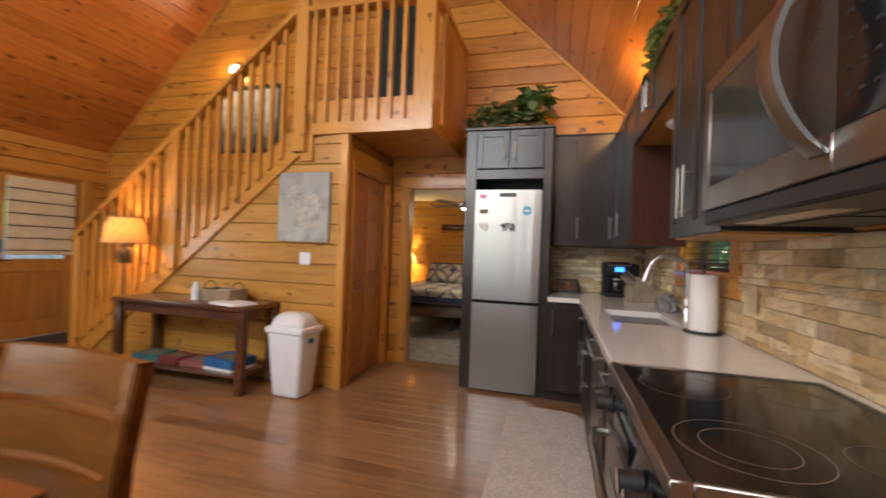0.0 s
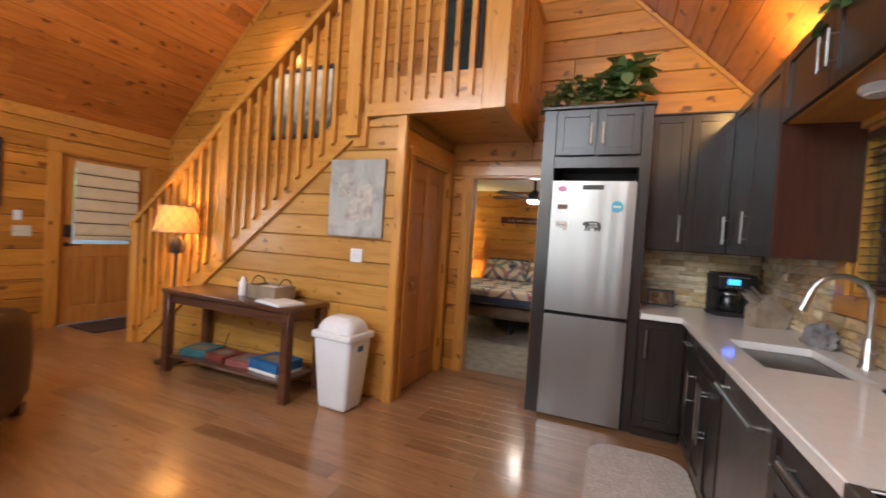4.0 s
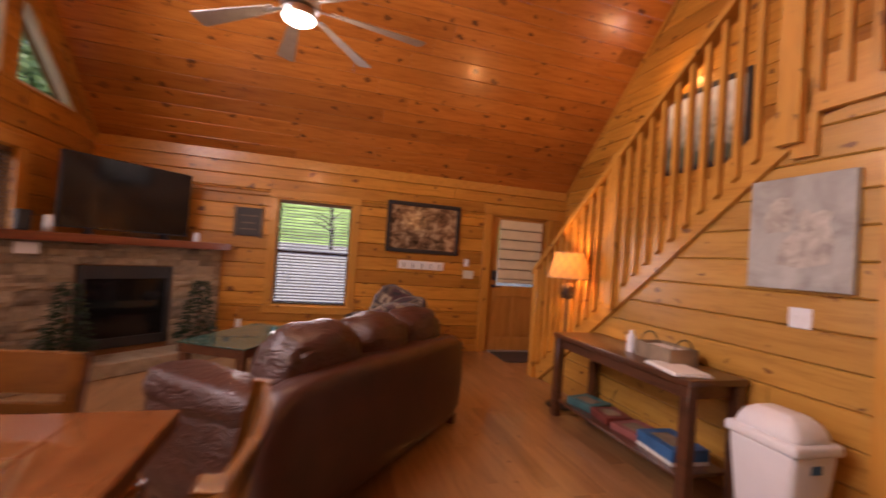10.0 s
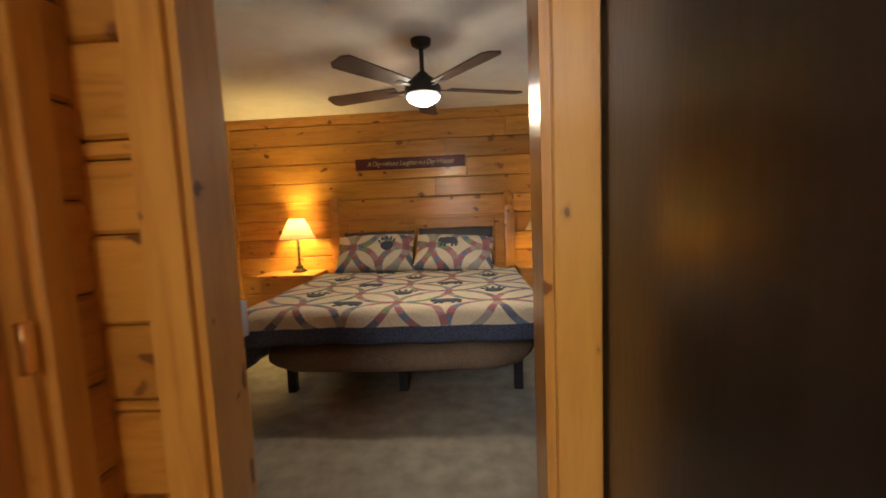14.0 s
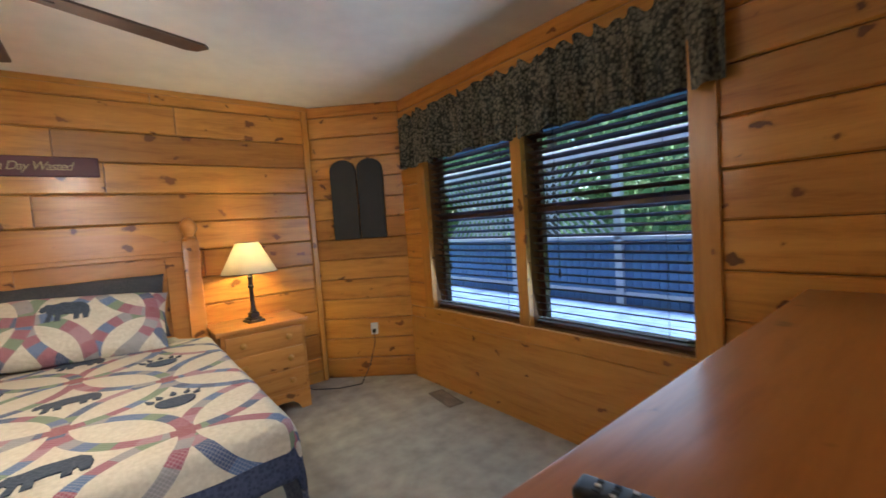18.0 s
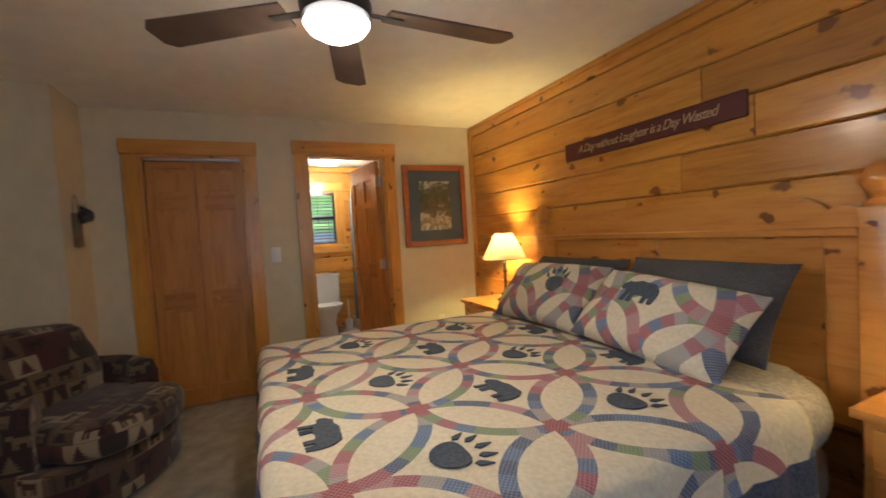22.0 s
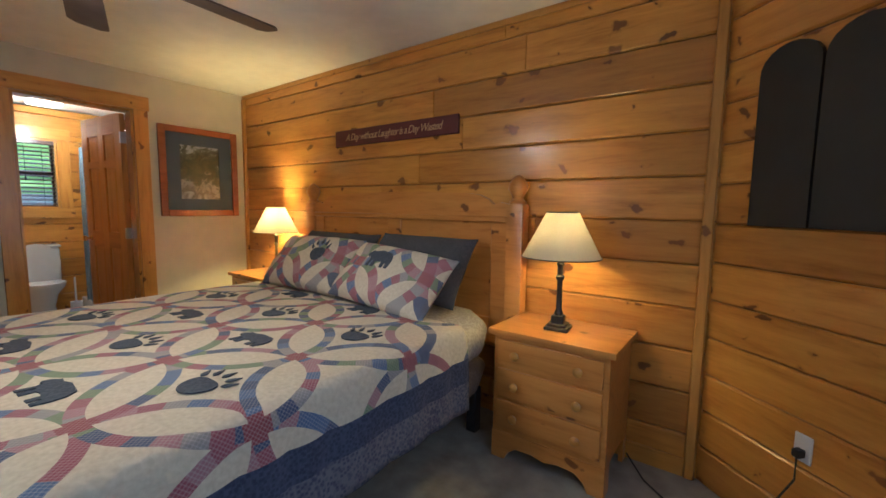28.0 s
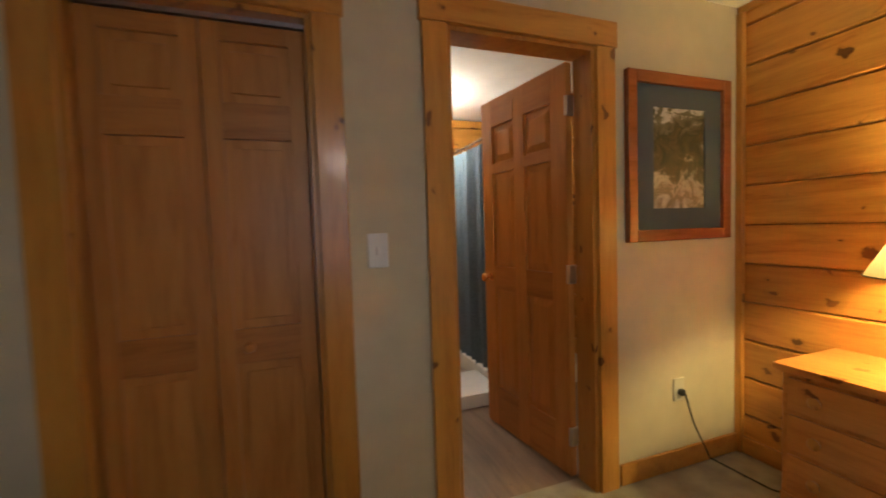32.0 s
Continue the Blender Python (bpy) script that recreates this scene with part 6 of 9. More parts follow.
lf = thing("loft_railing", "pine loft railing with square balusters and corner post", "railing", pose(0, 0, 0), kind="structure")
part("fascia", boxes(((-2.32, 3.215, 2.3), (-1.28, 3.3, 2.6)), bevel=0.004), PINE_TRIM_X, lf)
part("newel_board", boxes(((-2.4, 3.216, 2.06), (-2.27, 3.262, 2.42)), bevel=0.003), PINE_TRIM, lf)
part("fascia", boxes(((-1.155, 3.32, 2.3), (-1.12, YE - 0.021, 2.6)), bevel=0.004), PINE_TRIM_X, lf)
part("corner_post", boxes(((-1.3, 3.2, 2.3), (-1.12, 3.32, 3.6)), bevel=0.005), PINE_TRIM, lf)
part("top_rail", boxes(((-2.4, 3.17, 3.42), (-1.1, 3.3, 3.47)), bevel=0.006), PINE_TRIM_X, lf)
part("top_rail", boxes(((-1.16, 3.3, 3.42), (-1.08, YE - 0.021, 3.47)), bevel=0.006), PINE_TRIM_X, lf)
b_me = mesh_of(prism(bmesh.new(), [(-0.019, 0.03), (0.019, 0.0), (0.019, 1.02), (-0.019, 1.02)], -0.018, 0.018), "baluster")
b_me.materials.append(PINE_TRIM)
for k in range(8):
    part("baluster", b_me, PINE_TRIM, lf, m=pose(-2.26 + k * 0.125, 3.196, 2.4))
for k in range(8):
    part("baluster", b_me, PINE_TRIM, lf, m=pose(-1.101, 3.42 + k * 0.115, 2.36, 0, 0, 90))
hg = thing("wall_hanging", "tall dark green framed hanging in the loft", "picture", pose(-1.93, YE - 0.02, 2.75))
part("frame", boxes(((-0.235, -0.03, 0), (-0.2, 0, 1.4)), ((0.2, -0.03, 0), (0.235, 0, 1.4)), ((-0.2, -0.03, 0), (0.2, 0, 0.035)), ((-0.2, -0.03, 1.365), (0.2, 0, 1.4)), bevel=0.003), DARK, hg)
part("panel", boxes(((-0.2, -0.015, 0.035), (0.2, 0, 1.365))), plain("dark_green_panel", (0.012, 0.03, 0.026), 0.25, vary=0.4, bump=0), hg)


def framed(name, label, m, w, h, fw, frame_mat, art, depth=0.03, mat_w=0.0, mat_mat=None, cat="picture", glass=False):
    t_ = thing(name, label, cat, m)
    part("frame", boxes(((-w / 2, -depth, -h / 2), (-w / 2 + fw, 0, h / 2)), ((w / 2 - fw, -depth, -h / 2), (w / 2, 0, h / 2)), ((-w / 2 + fw, -depth, -h / 2), (w / 2 - fw, 0, -h / 2 + fw)), ((-w / 2 + fw, -depth, h / 2 - fw), (w / 2 - fw, 0, h / 2)), bevel=0.004), frame_mat, t_)
    a, b = w / 2 - fw, h / 2 - fw
    if mat_w:
        q, r_ = a - mat_w, b - mat_w * 0.9
        for p0, p1 in (((-a, -0.012, -b), (-q, -0.002, b)), ((q, -0.012, -b), (a, -0.002, b)), ((-q, -0.012, -b), (q, -0.002, -r_)), ((-q, -0.012, r_), (q, -0.002, b))):
            part("mount", boxes((p0, p1)), mat_mat, t_, soft=False)
        a, b = q, r_
    part("print", boxes(((-a, -0.008, -b), (a, -0.001, b))), art, t_, soft=False)
    return t_


framed("picture", "large bright landscape picture in a dark frame above the stairs", pose(-3.97, YE - 0.022, 2.88), 1.0, 0.86, 0.05, DARK, LANDSCAPE)
wl = thing("wall_light", "round lit downlight high on the stair wall", "light", pose(-4.2, YE - 0.02, 3.53, 90))
part("trim_ring", turned([(0.095, 0), (0.095, 0.012), (0.075, 0.016), (0.07, 0.006)], seg=24), WHITE_PLASTIC, wl)
part("lens", turned([(0.07, 0.004), (0.05, 0.02), (0, 0.025)], seg=24), LIT_PUCK, wl)
cv = tagged(part("canvas_print", boxes(((-0.265, -0.035, -0.32), (0.265, 0, 0.32)), bevel=0.003), CANVAS), "grey canvas print of a bear on the stair wall", "picture")
cv.matrix_basis = pose(-2.34, 3.25, 1.635)
fig = picture("soft_grey_paint", [(0.35, (0.24, 0.22, 0.2)), (0.5, (0.40, 0.38, 0.34)), (0.65, (0.52, 0.50, 0.46))], 9.0, 0.7)
part("painted_bear", prism(bmesh.new(), [(0.02, -0.2), (0.16, -0.17), (0.18, -0.05), (0.15, 0.05), (0.17, 0.1), (0.12, 0.12), (0.08, 0.1), (0.04, 0.13), (-0.01, 0.1), (0.0, 0.02), (-0.08, -0.06), (-0.1, -0.18)], -0.0362, -0.035), fig, cv, soft=False)
part("painted_bear", prism(bmesh.new(), [(-0.16, 0.0), (-0.03, 0.01), (-0.02, 0.12), (-0.05, 0.2), (-0.1, 0.21), (-0.15, 0.17), (-0.18, 0.08)], -0.0362, -0.035), fig, cv, soft=False)
plate("light_switch", "white double light switch on the stair wall", "switch", pose(-2.32, 3.25, 1.16), 0.115, 0.115, 2, WHITE_PLASTIC)
framed("picture", "sepia river photograph in a wide black frame", pose(XL + 0.02, 2.02, 1.75, 0, 0, 90), 1.07, 0.72, 0.055, DARK, SEPIA)
pq = thing("wall_plaque", "small dark wooden plaque with side posts", "sign", pose(XL + 0.02, -0.27, 1.63, 0, 0, 90))
part("board", boxes(((-0.14, -0.02, -0.18), (0.14, 0, 0.18)), bevel=0.004), DARK, pq)
part("post", boxes(((-0.17, -0.03, -0.2), (-0.14, 0, 0.2)), ((0.14, -0.03, -0.2), (0.17, 0, 0.2)), bevel=0.006), GREYWOOD, pq)
part("lettering_bar", boxes(((-0.1, -0.023, 0.07), (0.1, -0.02, 0.085)), ((-0.08, -0.023, -0.02), (0.08, -0.02, -0.005)), ((-0.09, -0.023, -0.1), (0.09, -0.02, -0.085))), GREYWOOD, pq)
hk = thing("coat_hook_board", "white board with five dark coat hooks", "coat rack", pose(XL + 0.02, 2.02, 1.22, 0, 0, 90))
part("board", boxes(((-0.33, -0.018, -0.06), (0.33, 0, 0.06)), bevel=0.004), CERAMIC, hk)
for k in range(5):
    part("hook", tube(bmesh.new(), [(-0.26 + 0.13 * k, -0.018, 0.02), (-0.26 + 0.13 * k, -0.05, 0.015), (-0.26 + 0.13 * k, -0.06, -0.02), (-0.26 + 0.13 * k, -0.03, -0.035)], 0.007, 6), PEWTER, hk)
plate("light_switch", "white light switch beside the entry door", "switch", pose(XL + 0.02, 2.7, 1.3, 0, 0, 90), 0.07, 0.11, 1, WHITE_PLASTIC)
plate("thermostat", "ivory double switch plate beside the entry door", "switch", pose(XL + 0.02, 2.74, 1.13, 0, 0, 90), 0.16, 0.12, 3)
plate("outlet", "white wall outlet low on the living room wall", "outlet", pose(XL + 0.02, -0.3, 0.34, 0, 0, 90), 0.07, 0.11, 0, WHITE_PLASTIC)
tagged(part("door_mat", boxes(((-6.3, 3.15, 0.001), (-5.75, 3.95, 0.016)), bevel=0.004), MAT), "dark brown door mat inside the entry door", "mat")

# ---- console table, lamp, bin ----
ct = thing("console_table", "dark brown wooden console table with a lower shelf", "table", pose(-3.29, 3.005, 0))
part("tabletop", boxes(((-0.73, -0.24, 0.705), (0.73, 0.225, 0.745)), bevel=0.006, seg=2), CONSOLE, ct)
part("apron", boxes(((-0.66, -0.2, 0.62), (0.66, -0.18, 0.705)), ((-0.66, 0.17, 0.62), (0.66, 0.19, 0.705)), ((-0.68, -0.18, 0.62), (-0.66, 0.17, 0.705)), ((0.66, -0.18, 0.62), (0.68, 0.17, 0.705))), CONSOLE, ct, soft=False)
for sx in (-1, 1):
    for sy in (-0.195, 0.185):
        part("leg", boxes(((sx * 0.685 - 0.035, sy - 0.035, 0), (sx * 0.685 + 0.035, sy + 0.035, 0.704)), bevel=0.005), CONSOLE, ct)
part("shelf", boxes(((-0.65, -0.2, 0.13), (0.65, 0.19, 0.155)), bevel=0.004), CONSOLE, ct)
for label, x, y, rz, w, d, h, mat in (("teal board game box on the console shelf", -0.45, -0.02, 12, 0.28, 0.24, 0.06, BOX_TEAL), ("brown-red board game box on the console shelf", -0.17, -0.02, -8, 0.24, 0.22, 0.06, BOX_RED),
                                      ("faded red flat game box on the console shelf", 0.1, 0.0, 6, 0.27, 0.26, 0.05, BOX_PINK), ("blue board game box on the console shelf", 0.4, 0.0, -5, 0.33, 0.27, 0.1, BOX_BLUE)):
    g = thing("game_box", label, "box", pose(-3.29 + x, 3.005 + y, 0.155, 0, 0, rz), "board games")
    part("base", boxes(((-w / 2, -d / 2, 0), (w / 2, d / 2, h * 0.6)), bevel=0.002), PAPER if h > 0.08 else mat, g)
    part("lid", boxes(((-w / 2 - 0.002, -d / 2 - 0.002, h * 0.25), (w / 2 + 0.002, d / 2 + 0.002, h)), bevel=0.003), mat, g)
    part("cover_print", boxes(((-w * 0.3, -d * 0.3, h), (w * 0.3, d * 0.2, h + 0.001))), KRAFT, g, "printed lid panel")
cr = thing("wooden_caddy", "grey wooden caddy with wire handles holding papers", "tray", pose(-3.02, 3.04, 0.745, 0, 0, -4))
part("tray", boxes(((-0.17, -0.11, 0), (0.17, 0.11, 0.012)), ((-0.17, -0.11, 0.012), (-0.158, 0.11, 0.11)), ((0.158, -0.11, 0.012), (0.17, 0.11, 0.11)), ((-0.158, -0.11, 0.012), (0.158, -0.098, 0.11)), ((-0.158, 0.098, 0.012), (0.158, 0.11, 0.11)), bevel=0.002), KRAFT, cr)
for s in (-1, 1):
    part("handle", tube(bmesh.new(), [(s * 0.164, 0.07 * math.cos(a), 0.1 + 0.075 * math.sin(a)) for a in np.linspace(0, math.pi, 12)], 0.005, 6), DARK, cr)
part("papers", boxes(((-0.15, -0.09, 0.013), (0.1, 0.09, 0.09)), bevel=0.003), PAPER, cr)
bt = tagged(part("spray_bottle", turned([(0.032, 0), (0.034, 0.01), (0.034, 0.11), (0.02, 0.14), (0.016, 0.16), (0, 0.165)], (-3.28, 2.98, 0.745), 16), WHITE_PLASTIC), "small white plastic bottle on the console table", "bottle")
bd = thing("binder", "white open guest binder on the console table", "book", pose(-2.78, 2.9, 0.745, 0, 0, -14))
part("cover", boxes(((-0.17, -0.12, 0), (0.17, 0.12, 0.012)), bevel=0.002), WHITE_PLASTIC, bd)
part("page_block", boxes(((-0.16, -0.11, 0.012), (0.16, 0.11, 0.02)), bevel=0.001), PAPER, bd)

lp = thing("floor_lamp", "pinecone floor lamp with a lit amber lattice shade", "lamp", pose(-4.2, 3.0, 0))
part("base", turned([(0.14, 0), (0.14, 0.012), (0.1, 0.025), (0.03, 0.035), (0.012, 0.05)], seg=24), PEWTER, lp)
part("pole", rod(bmesh.new(), (0, 0, 0.04), (0, 0, 1.06), 0.012, 10), PEWTER, lp)
bm = turned([(0.03, 0.0), (0.045, 0.03), (0.05, 0.07), (0.042, 0.12), (0.02, 0.16)], (0, 0, 1.04), 14)
for r_ in range(7):
    for q in range(9):
        a = 2 * math.pi * (q + 0.5 * (r_ % 2)) / 9
        z, rr = 1.05 + r_ * 0.02, 0.034 + 0.02 * math.sin(math.pi * (r_ + 0.6) / 7.4)
        leaf(bm, Vector((rr * math.cos(a), rr * math.sin(a), z)), Vector((math.cos(a), math.sin(a), 0.5)).normalized(), Vector((0, 0, 1)), 0.03, 0.014)
part("pinecone", bm, HORN, lp, "carved pinecone stem")
part("stem", rod(bmesh.new(), (0, 0, 1.18), (0, 0, 1.36), 0.008, 8), PEWTER, lp)
def open_shade(r0, r1, z0, z1, seg=32):
    bm = bmesh.new()
    a = [[bm.verts.new((r * math.cos(2 * math.pi * k / seg), r * math.sin(2 * math.pi * k / seg), z)) for k in range(seg)] for r, z in ((r0, z0), (r1, z1))]
    for k in range(seg):
        bm.faces.new((a[0][k], a[0][(k + 1) % seg], a[1][(k + 1) % seg], a[1][k]))
    return bm
part("shade", open_shade(0.2, 0.145, 1.24, 1.49), AMBER_SHADE, lp, "amber glowing fabric shade")
bm = bmesh.new()
for k in range(12):
    for s in (-1, 1):
        a0, a1 = 2 * math.pi * k / 12, 2 * math.pi * (k + s * 2) / 12
        tube(bm, [((0.202 - 0.055 * f) * math.cos(a0 + (a1 - a0) * f), (0.202 - 0.055 * f) * math.sin(a0 + (a1 - a0) * f), 1.24 + 0.25 * f) for f in (0, 0.25, 0.5, 0.75, 1)], 0.0025, 5)
for r_, z in ((0.201, 1.24), (0.146, 1.49)):
    tube(bm, [(r_ * math.cos(a), r_ * math.sin(a), z) for a in np.linspace(0, 2 * math.pi, 25)], 0.004, 5)
part("shade_lattice", bm, KRAFT, lp, "thin brown twine lattice")
cb = tagged(part("power_cord", tube(bmesh.new(), [(-4.1, 3.0, 0.01), (-3.95, 2.95, 0.008), (-3.85, 3.1, 0.008), (-3.8, 3.2, 0.02), (-3.72, 3.235, 0.3)], 0.004, 6), DARK), "dark power cord behind the console table", "cable")

bn = thing("trash_bin", "tall white plastic swing-lid trash bin", "trash bin", pose(-2.225, 3.0, 0, 0, 0, -3) @ Matrix.Scale(1.06, 4))
def tapered(w0, d0, w1, d1, z0, z1, bev=0.025):
    bm = bmesh.new()
    v = [bm.verts.new(p) for p in ((-w0, -d0, z0), (w0, -d0, z0), (w0, d0, z0), (-w0, d0, z0), (-w1, -d1, z1), (w1, -d1, z1), (w1, d1, z1), (-w1, d1, z1))]
    for q in ((3, 2, 1, 0), (4, 5, 6, 7), (0, 1, 5, 4), (1, 2, 6, 5), (2, 3, 7, 6), (3, 0, 4, 7)):
        bm.faces.new([v[i] for i in q])
    bmesh.ops.bevel(bm, geom=bm.edges[:], offset=bev, segments=4, profile=0.5, affect="EDGES")
    return bm
part("bin_body", tapered(0.125, 0.1, 0.165, 0.135, 0.0, 0.52, 0.03), WHITE_PLASTIC, bn)
part("rim", tapered(0.178, 0.147, 0.176, 0.145, 0.505, 0.56, 0.018), WHITE_PLASTIC, bn)
part("lid", tapered(0.172, 0.14, 0.125, 0.095, 0.54, 0.655, 0.05), WHITE_PLASTIC, bn)
part("flap", tapered(0.135, 0.105, 0.1, 0.07, 0.585, 0.664, 0.03), WHITE_PLASTIC, bn, "swinging flap")
part("label_patch", boxes(((0.151, -0.03, 0.43), (0.163, 0.03, 0.47))), BOX_BLUE, bn, "small blue label")

# ---- sofa and armchairs ----
sf = thing("sofa", "brown leather sofa with loose back cushions", "sofa", pose(-3.21, 1.21, 0, 0, 0, -43.3))
SW = 0.99
part("back_frame", cushion(bmesh.new(), (-SW, -0.2, 0.06), (SW, 0.02, 0.76), 0.008, 8), TAUT_LEATHER, sf)
part("base", boxes(((-SW + 0.03, -0.92, 0.07), (SW - 0.03, -0.1, 0.3)), bevel=0.03, seg=3), TAUT_LEATHER, sf)
for s in (-1, 1):
    part("arm", cushion(bmesh.new(), (s * SW - 0.16 * (s > 0) * 1.4, -0.95, 0.06), (s * SW + 0.16 * (s < 0) * 1.4, -0.05, 0.6), 0.03, 8, s), LEATHER, sf)
    part("arm_pad", cushion(bmesh.new(), (s * SW - 0.26 * (s > 0), -0.97, 0.52), (s * SW + 0.26 * (s < 0), -0.12, 0.68), 0.03, 8, s + 3), LEATHER, sf)
for k in range(3):
    x = -SW + 0.25 + k * 0.5
    part("seat_cushion", cushion(bmesh.new(), (x, -0.95, 0.28), (x + 0.49, -0.28, 0.47), 0.025, 8, k), LEATHER, sf)
    pc = part("back_cushion", cushion(bmesh.new(), (-0.265, -0.16, -0.25), (0.265, 0.15, 0.23), 0.05, 12, k + 7, 0.42), LEATHER, sf, m=pose(x + 0.245, -0.27, 0.69, (-8, -12, -6)[k], (3, -2, 4)[k], 0))
    part("piping", tube(bmesh.new(), [(0.27 * math.cos(a) * (abs(math.cos(a)) + 0.05) ** -0.45, -0.01, -0.01 + 0.245 * math.sin(a) * (abs(math.sin(a)) + 0.05) ** -0.45) for a in np.linspace(0, 2 * math.pi, 41)], 0.005, 6), LEATHER, pc)
for x in (-SW + 0.08, SW - 0.08):
    for y in (-0.88, -0.06):
        part("foot", boxes(((x - 0.035, y - 0.035, 0), (x + 0.035, y + 0.035, 0.08)), bevel=0.006), CONSOLE, sf)
pw = tagged(part("throw_pillow", clothed(cushion(bmesh.new(), (-0.2, -0.06, -0.18), (0.2, 0.06, 0.2), 0.04, 8, 5)), LODGE_TAN), "patterned lodge throw pillow leaning in the sofa", "pillow")
pw.matrix_basis = pose(-3.97, 1.27, 0.74, -18, 0, -60)


def lodge_chair(label, m, barrel=True, cat="armchair"):
    t_ = thing("armchair", label, cat, m, "lodge pattern armchairs")
    # curved back and arms
    bm = bmesh.new()
    rows = []
    for k in range(25):
        a = radians(-35 + 250 * k / 24)
        back = max(0.0, math.sin(a))
        top = 0.6 + 0.18 * back ** 4
        flare = 0.03 * back
        outer, inner = 0.44, 0.3
        ring = []
        for r_, z in ((outer - 0.03, 0.03), (outer, 0.1), (outer + flare * 0.5, 0.35), (outer + flare, top - 0.08), (outer - 0.02 + flare, top - 0.01), ((outer + inner) / 2 + flare, top + 0.015), (inner + 0.02 + flare, top - 0.015), (inner + flare, top - 0.09), (inner, 0.35), (inner + 0.02, 0.1)):
            w = 0.012 * noise.noise(Vector((a * 2, z * 5, r_ * 7)))
            ring.append(bm.verts.new(((r_ + w) * math.cos(a), (r_ + w) * math.sin(a), z)))
        rows.append(ring)
    for p, q in zip(rows, rows[1:]):
        for k in range(10):
            bm.faces.new((p[k], q[k], q[(k + 1) % 10], p[(k + 1) % 10]))
    bm.faces.new(rows[0][::-1])
    bm.faces.new(rows[-1])
    bmesh.ops.recalc_face_normals(bm, faces=bm.faces[:])
    part("barrel_back", clothed(bm), LODGE, t_)
    def rounded(hw, back, front, z0, z1, bev):
        o = [(-hw, back), (-hw, front + 0.16)] + [(-hw * math.cos(math.pi * k / 10), front + 0.16 - 0.2 * math.sin(math.pi * k / 10)) for k in range(1, 10)] + [(hw, front + 0.16), (hw, back)]
        g = prism(bmesh.new(), o, z0, z1, "xy")
        bmesh.ops.bevel(g, geom=[e for e in g.edges if abs(e.verts[0].co.z - e.verts[1].co.z) < 1e-5], offset=bev, segments=4, profile=0.5, affect="EDGES")
        return clothed(g)
    part("base", rounded(0.4, 0.3, -0.44, 0.03, 0.29, 0.02), LODGE, t_)
    part("seat_cushion", rounded(0.33, 0.2, -0.53, 0.29, 0.47, 0.06), LODGE, t_)
    part("back_cushion", clothed(cushion(bmesh.new(), (-0.31, -0.12, -0.24), (0.31, 0.12, 0.24), 0.04, 10, 4, 0.3)), LODGE, t_, m=pose(0, 0.2, 0.61, -16))
    part("swivel_foot", turned([(0.3, 0), (0.3, 0.03), (0, 0.03)], (0, -0.02, 0), 24), DARK, t_)
    return t_


lodge_chair("brown lodge-print barrel armchair by the front window", pose(-3.35, -1.42, 0, 0, 0, -70))
lodge_chair("brown lodge-print armchair with pillows by the living room wall", pose(-5.45, 1.4, 0, 0, 0, 40) @ Matrix.Scale(1.03, 4))
pw = tagged(part("throw_pillow", clothed(cushion(bmesh.new(), (-0.2, -0.06, -0.18), (0.2, 0.06, 0.2), 0.04, 8, 8)), LODGE), "lodge-print throw pillow propped on the armchair", "pillow")
pw.matrix_basis = pose(-5.36, 1.5, 0.72, -14, 20, 50) @ Matrix.Scale(1.1, 4)
pw = tagged(part("throw_pillow", clothed(cushion(bmesh.new(), (-0.2, -0.06, -0.18), (0.2, 0.06, 0.2), 0.04, 8, 3)), LODGE_TAN), "tan patterned pillow beside the lodge-print armchair cushion", "pillow")
pw.matrix_basis = pose(-5.14, 1.62, 0.66, -22, -14, 55)
cf = thing("coffee_table", "dark wooden coffee table with a green glass top", "table", pose(-5.13, 0.05, 0, 0, 0, -27))
part("frame", boxes(((-0.55, -0.33, 0.36), (0.55, -0.27, 0.44)), ((-0.55, 0.27, 0.36), (0.55, 0.33, 0.44)), ((-0.55, -0.27, 0.36), (-0.49, 0.27, 0.44)), ((0.49, -0.27, 0.36), (0.55, 0.27, 0.44)), bevel=0.004), CONSOLE, cf)
part("glass_top", boxes(((-0.56, -0.34, 0.441), (0.56, 0.34, 0.452)), bevel=0.003), SMOKED, cf)
for sx in (-0.5, 0.5):
    for sy in (-0.28, 0.28):
        part("leg", boxes(((sx - 0.035, sy - 0.035, 0), (sx + 0.035, sy + 0.035, 0.36)), bevel=0.005), CONSOLE, cf)

# ---- fireplace ----
fp = thing("fireplace", "corner stone fireplace with a dark firebox", "fireplace", pose(-5.66, -1.25, 0, 0, 0, 135), kind="structure")
part("core", boxes(((-1.0, 0.0, 0), (-0.42, 0.14, 1.25)), ((0.42, 0.0, 0), (1.0, 0.14, 1.25)), ((-0.42, 0.0, 1.03), (0.42, 0.14, 1.25)), ((-0.42, 0.0, 0), (0.42, 0.14, 0.2)), ((-0.45, 0.14, 0), (0.45, 0.5, 1.1))), BACK, fp, soft=False)
part("mantel_shelf", boxes(((-1.02, -0.17, 1.25), (1.0, 0.16, 1.33)), bevel=0.008, seg=2), MANTEL, fp, "thick reddish wooden mantel")
part("hearth", boxes(((-1.0, -0.38, 0.0), (1.0, 0.0, 0.14)), bevel=0.01), HEARTH, fp)
part("firebox_frame", boxes(((-0.42, -0.03, 0.2), (-0.36, 0.0, 1.03)), ((0.36, -0.03, 0.2), (0.42, 0.0, 1.03)), ((-0.36, -0.03, 0.9), (0.36, 0.0, 1.03)), ((-0.36, -0.03, 0.2), (0.36, 0.0, 0.3)), bevel=0.004), DARK, fp)
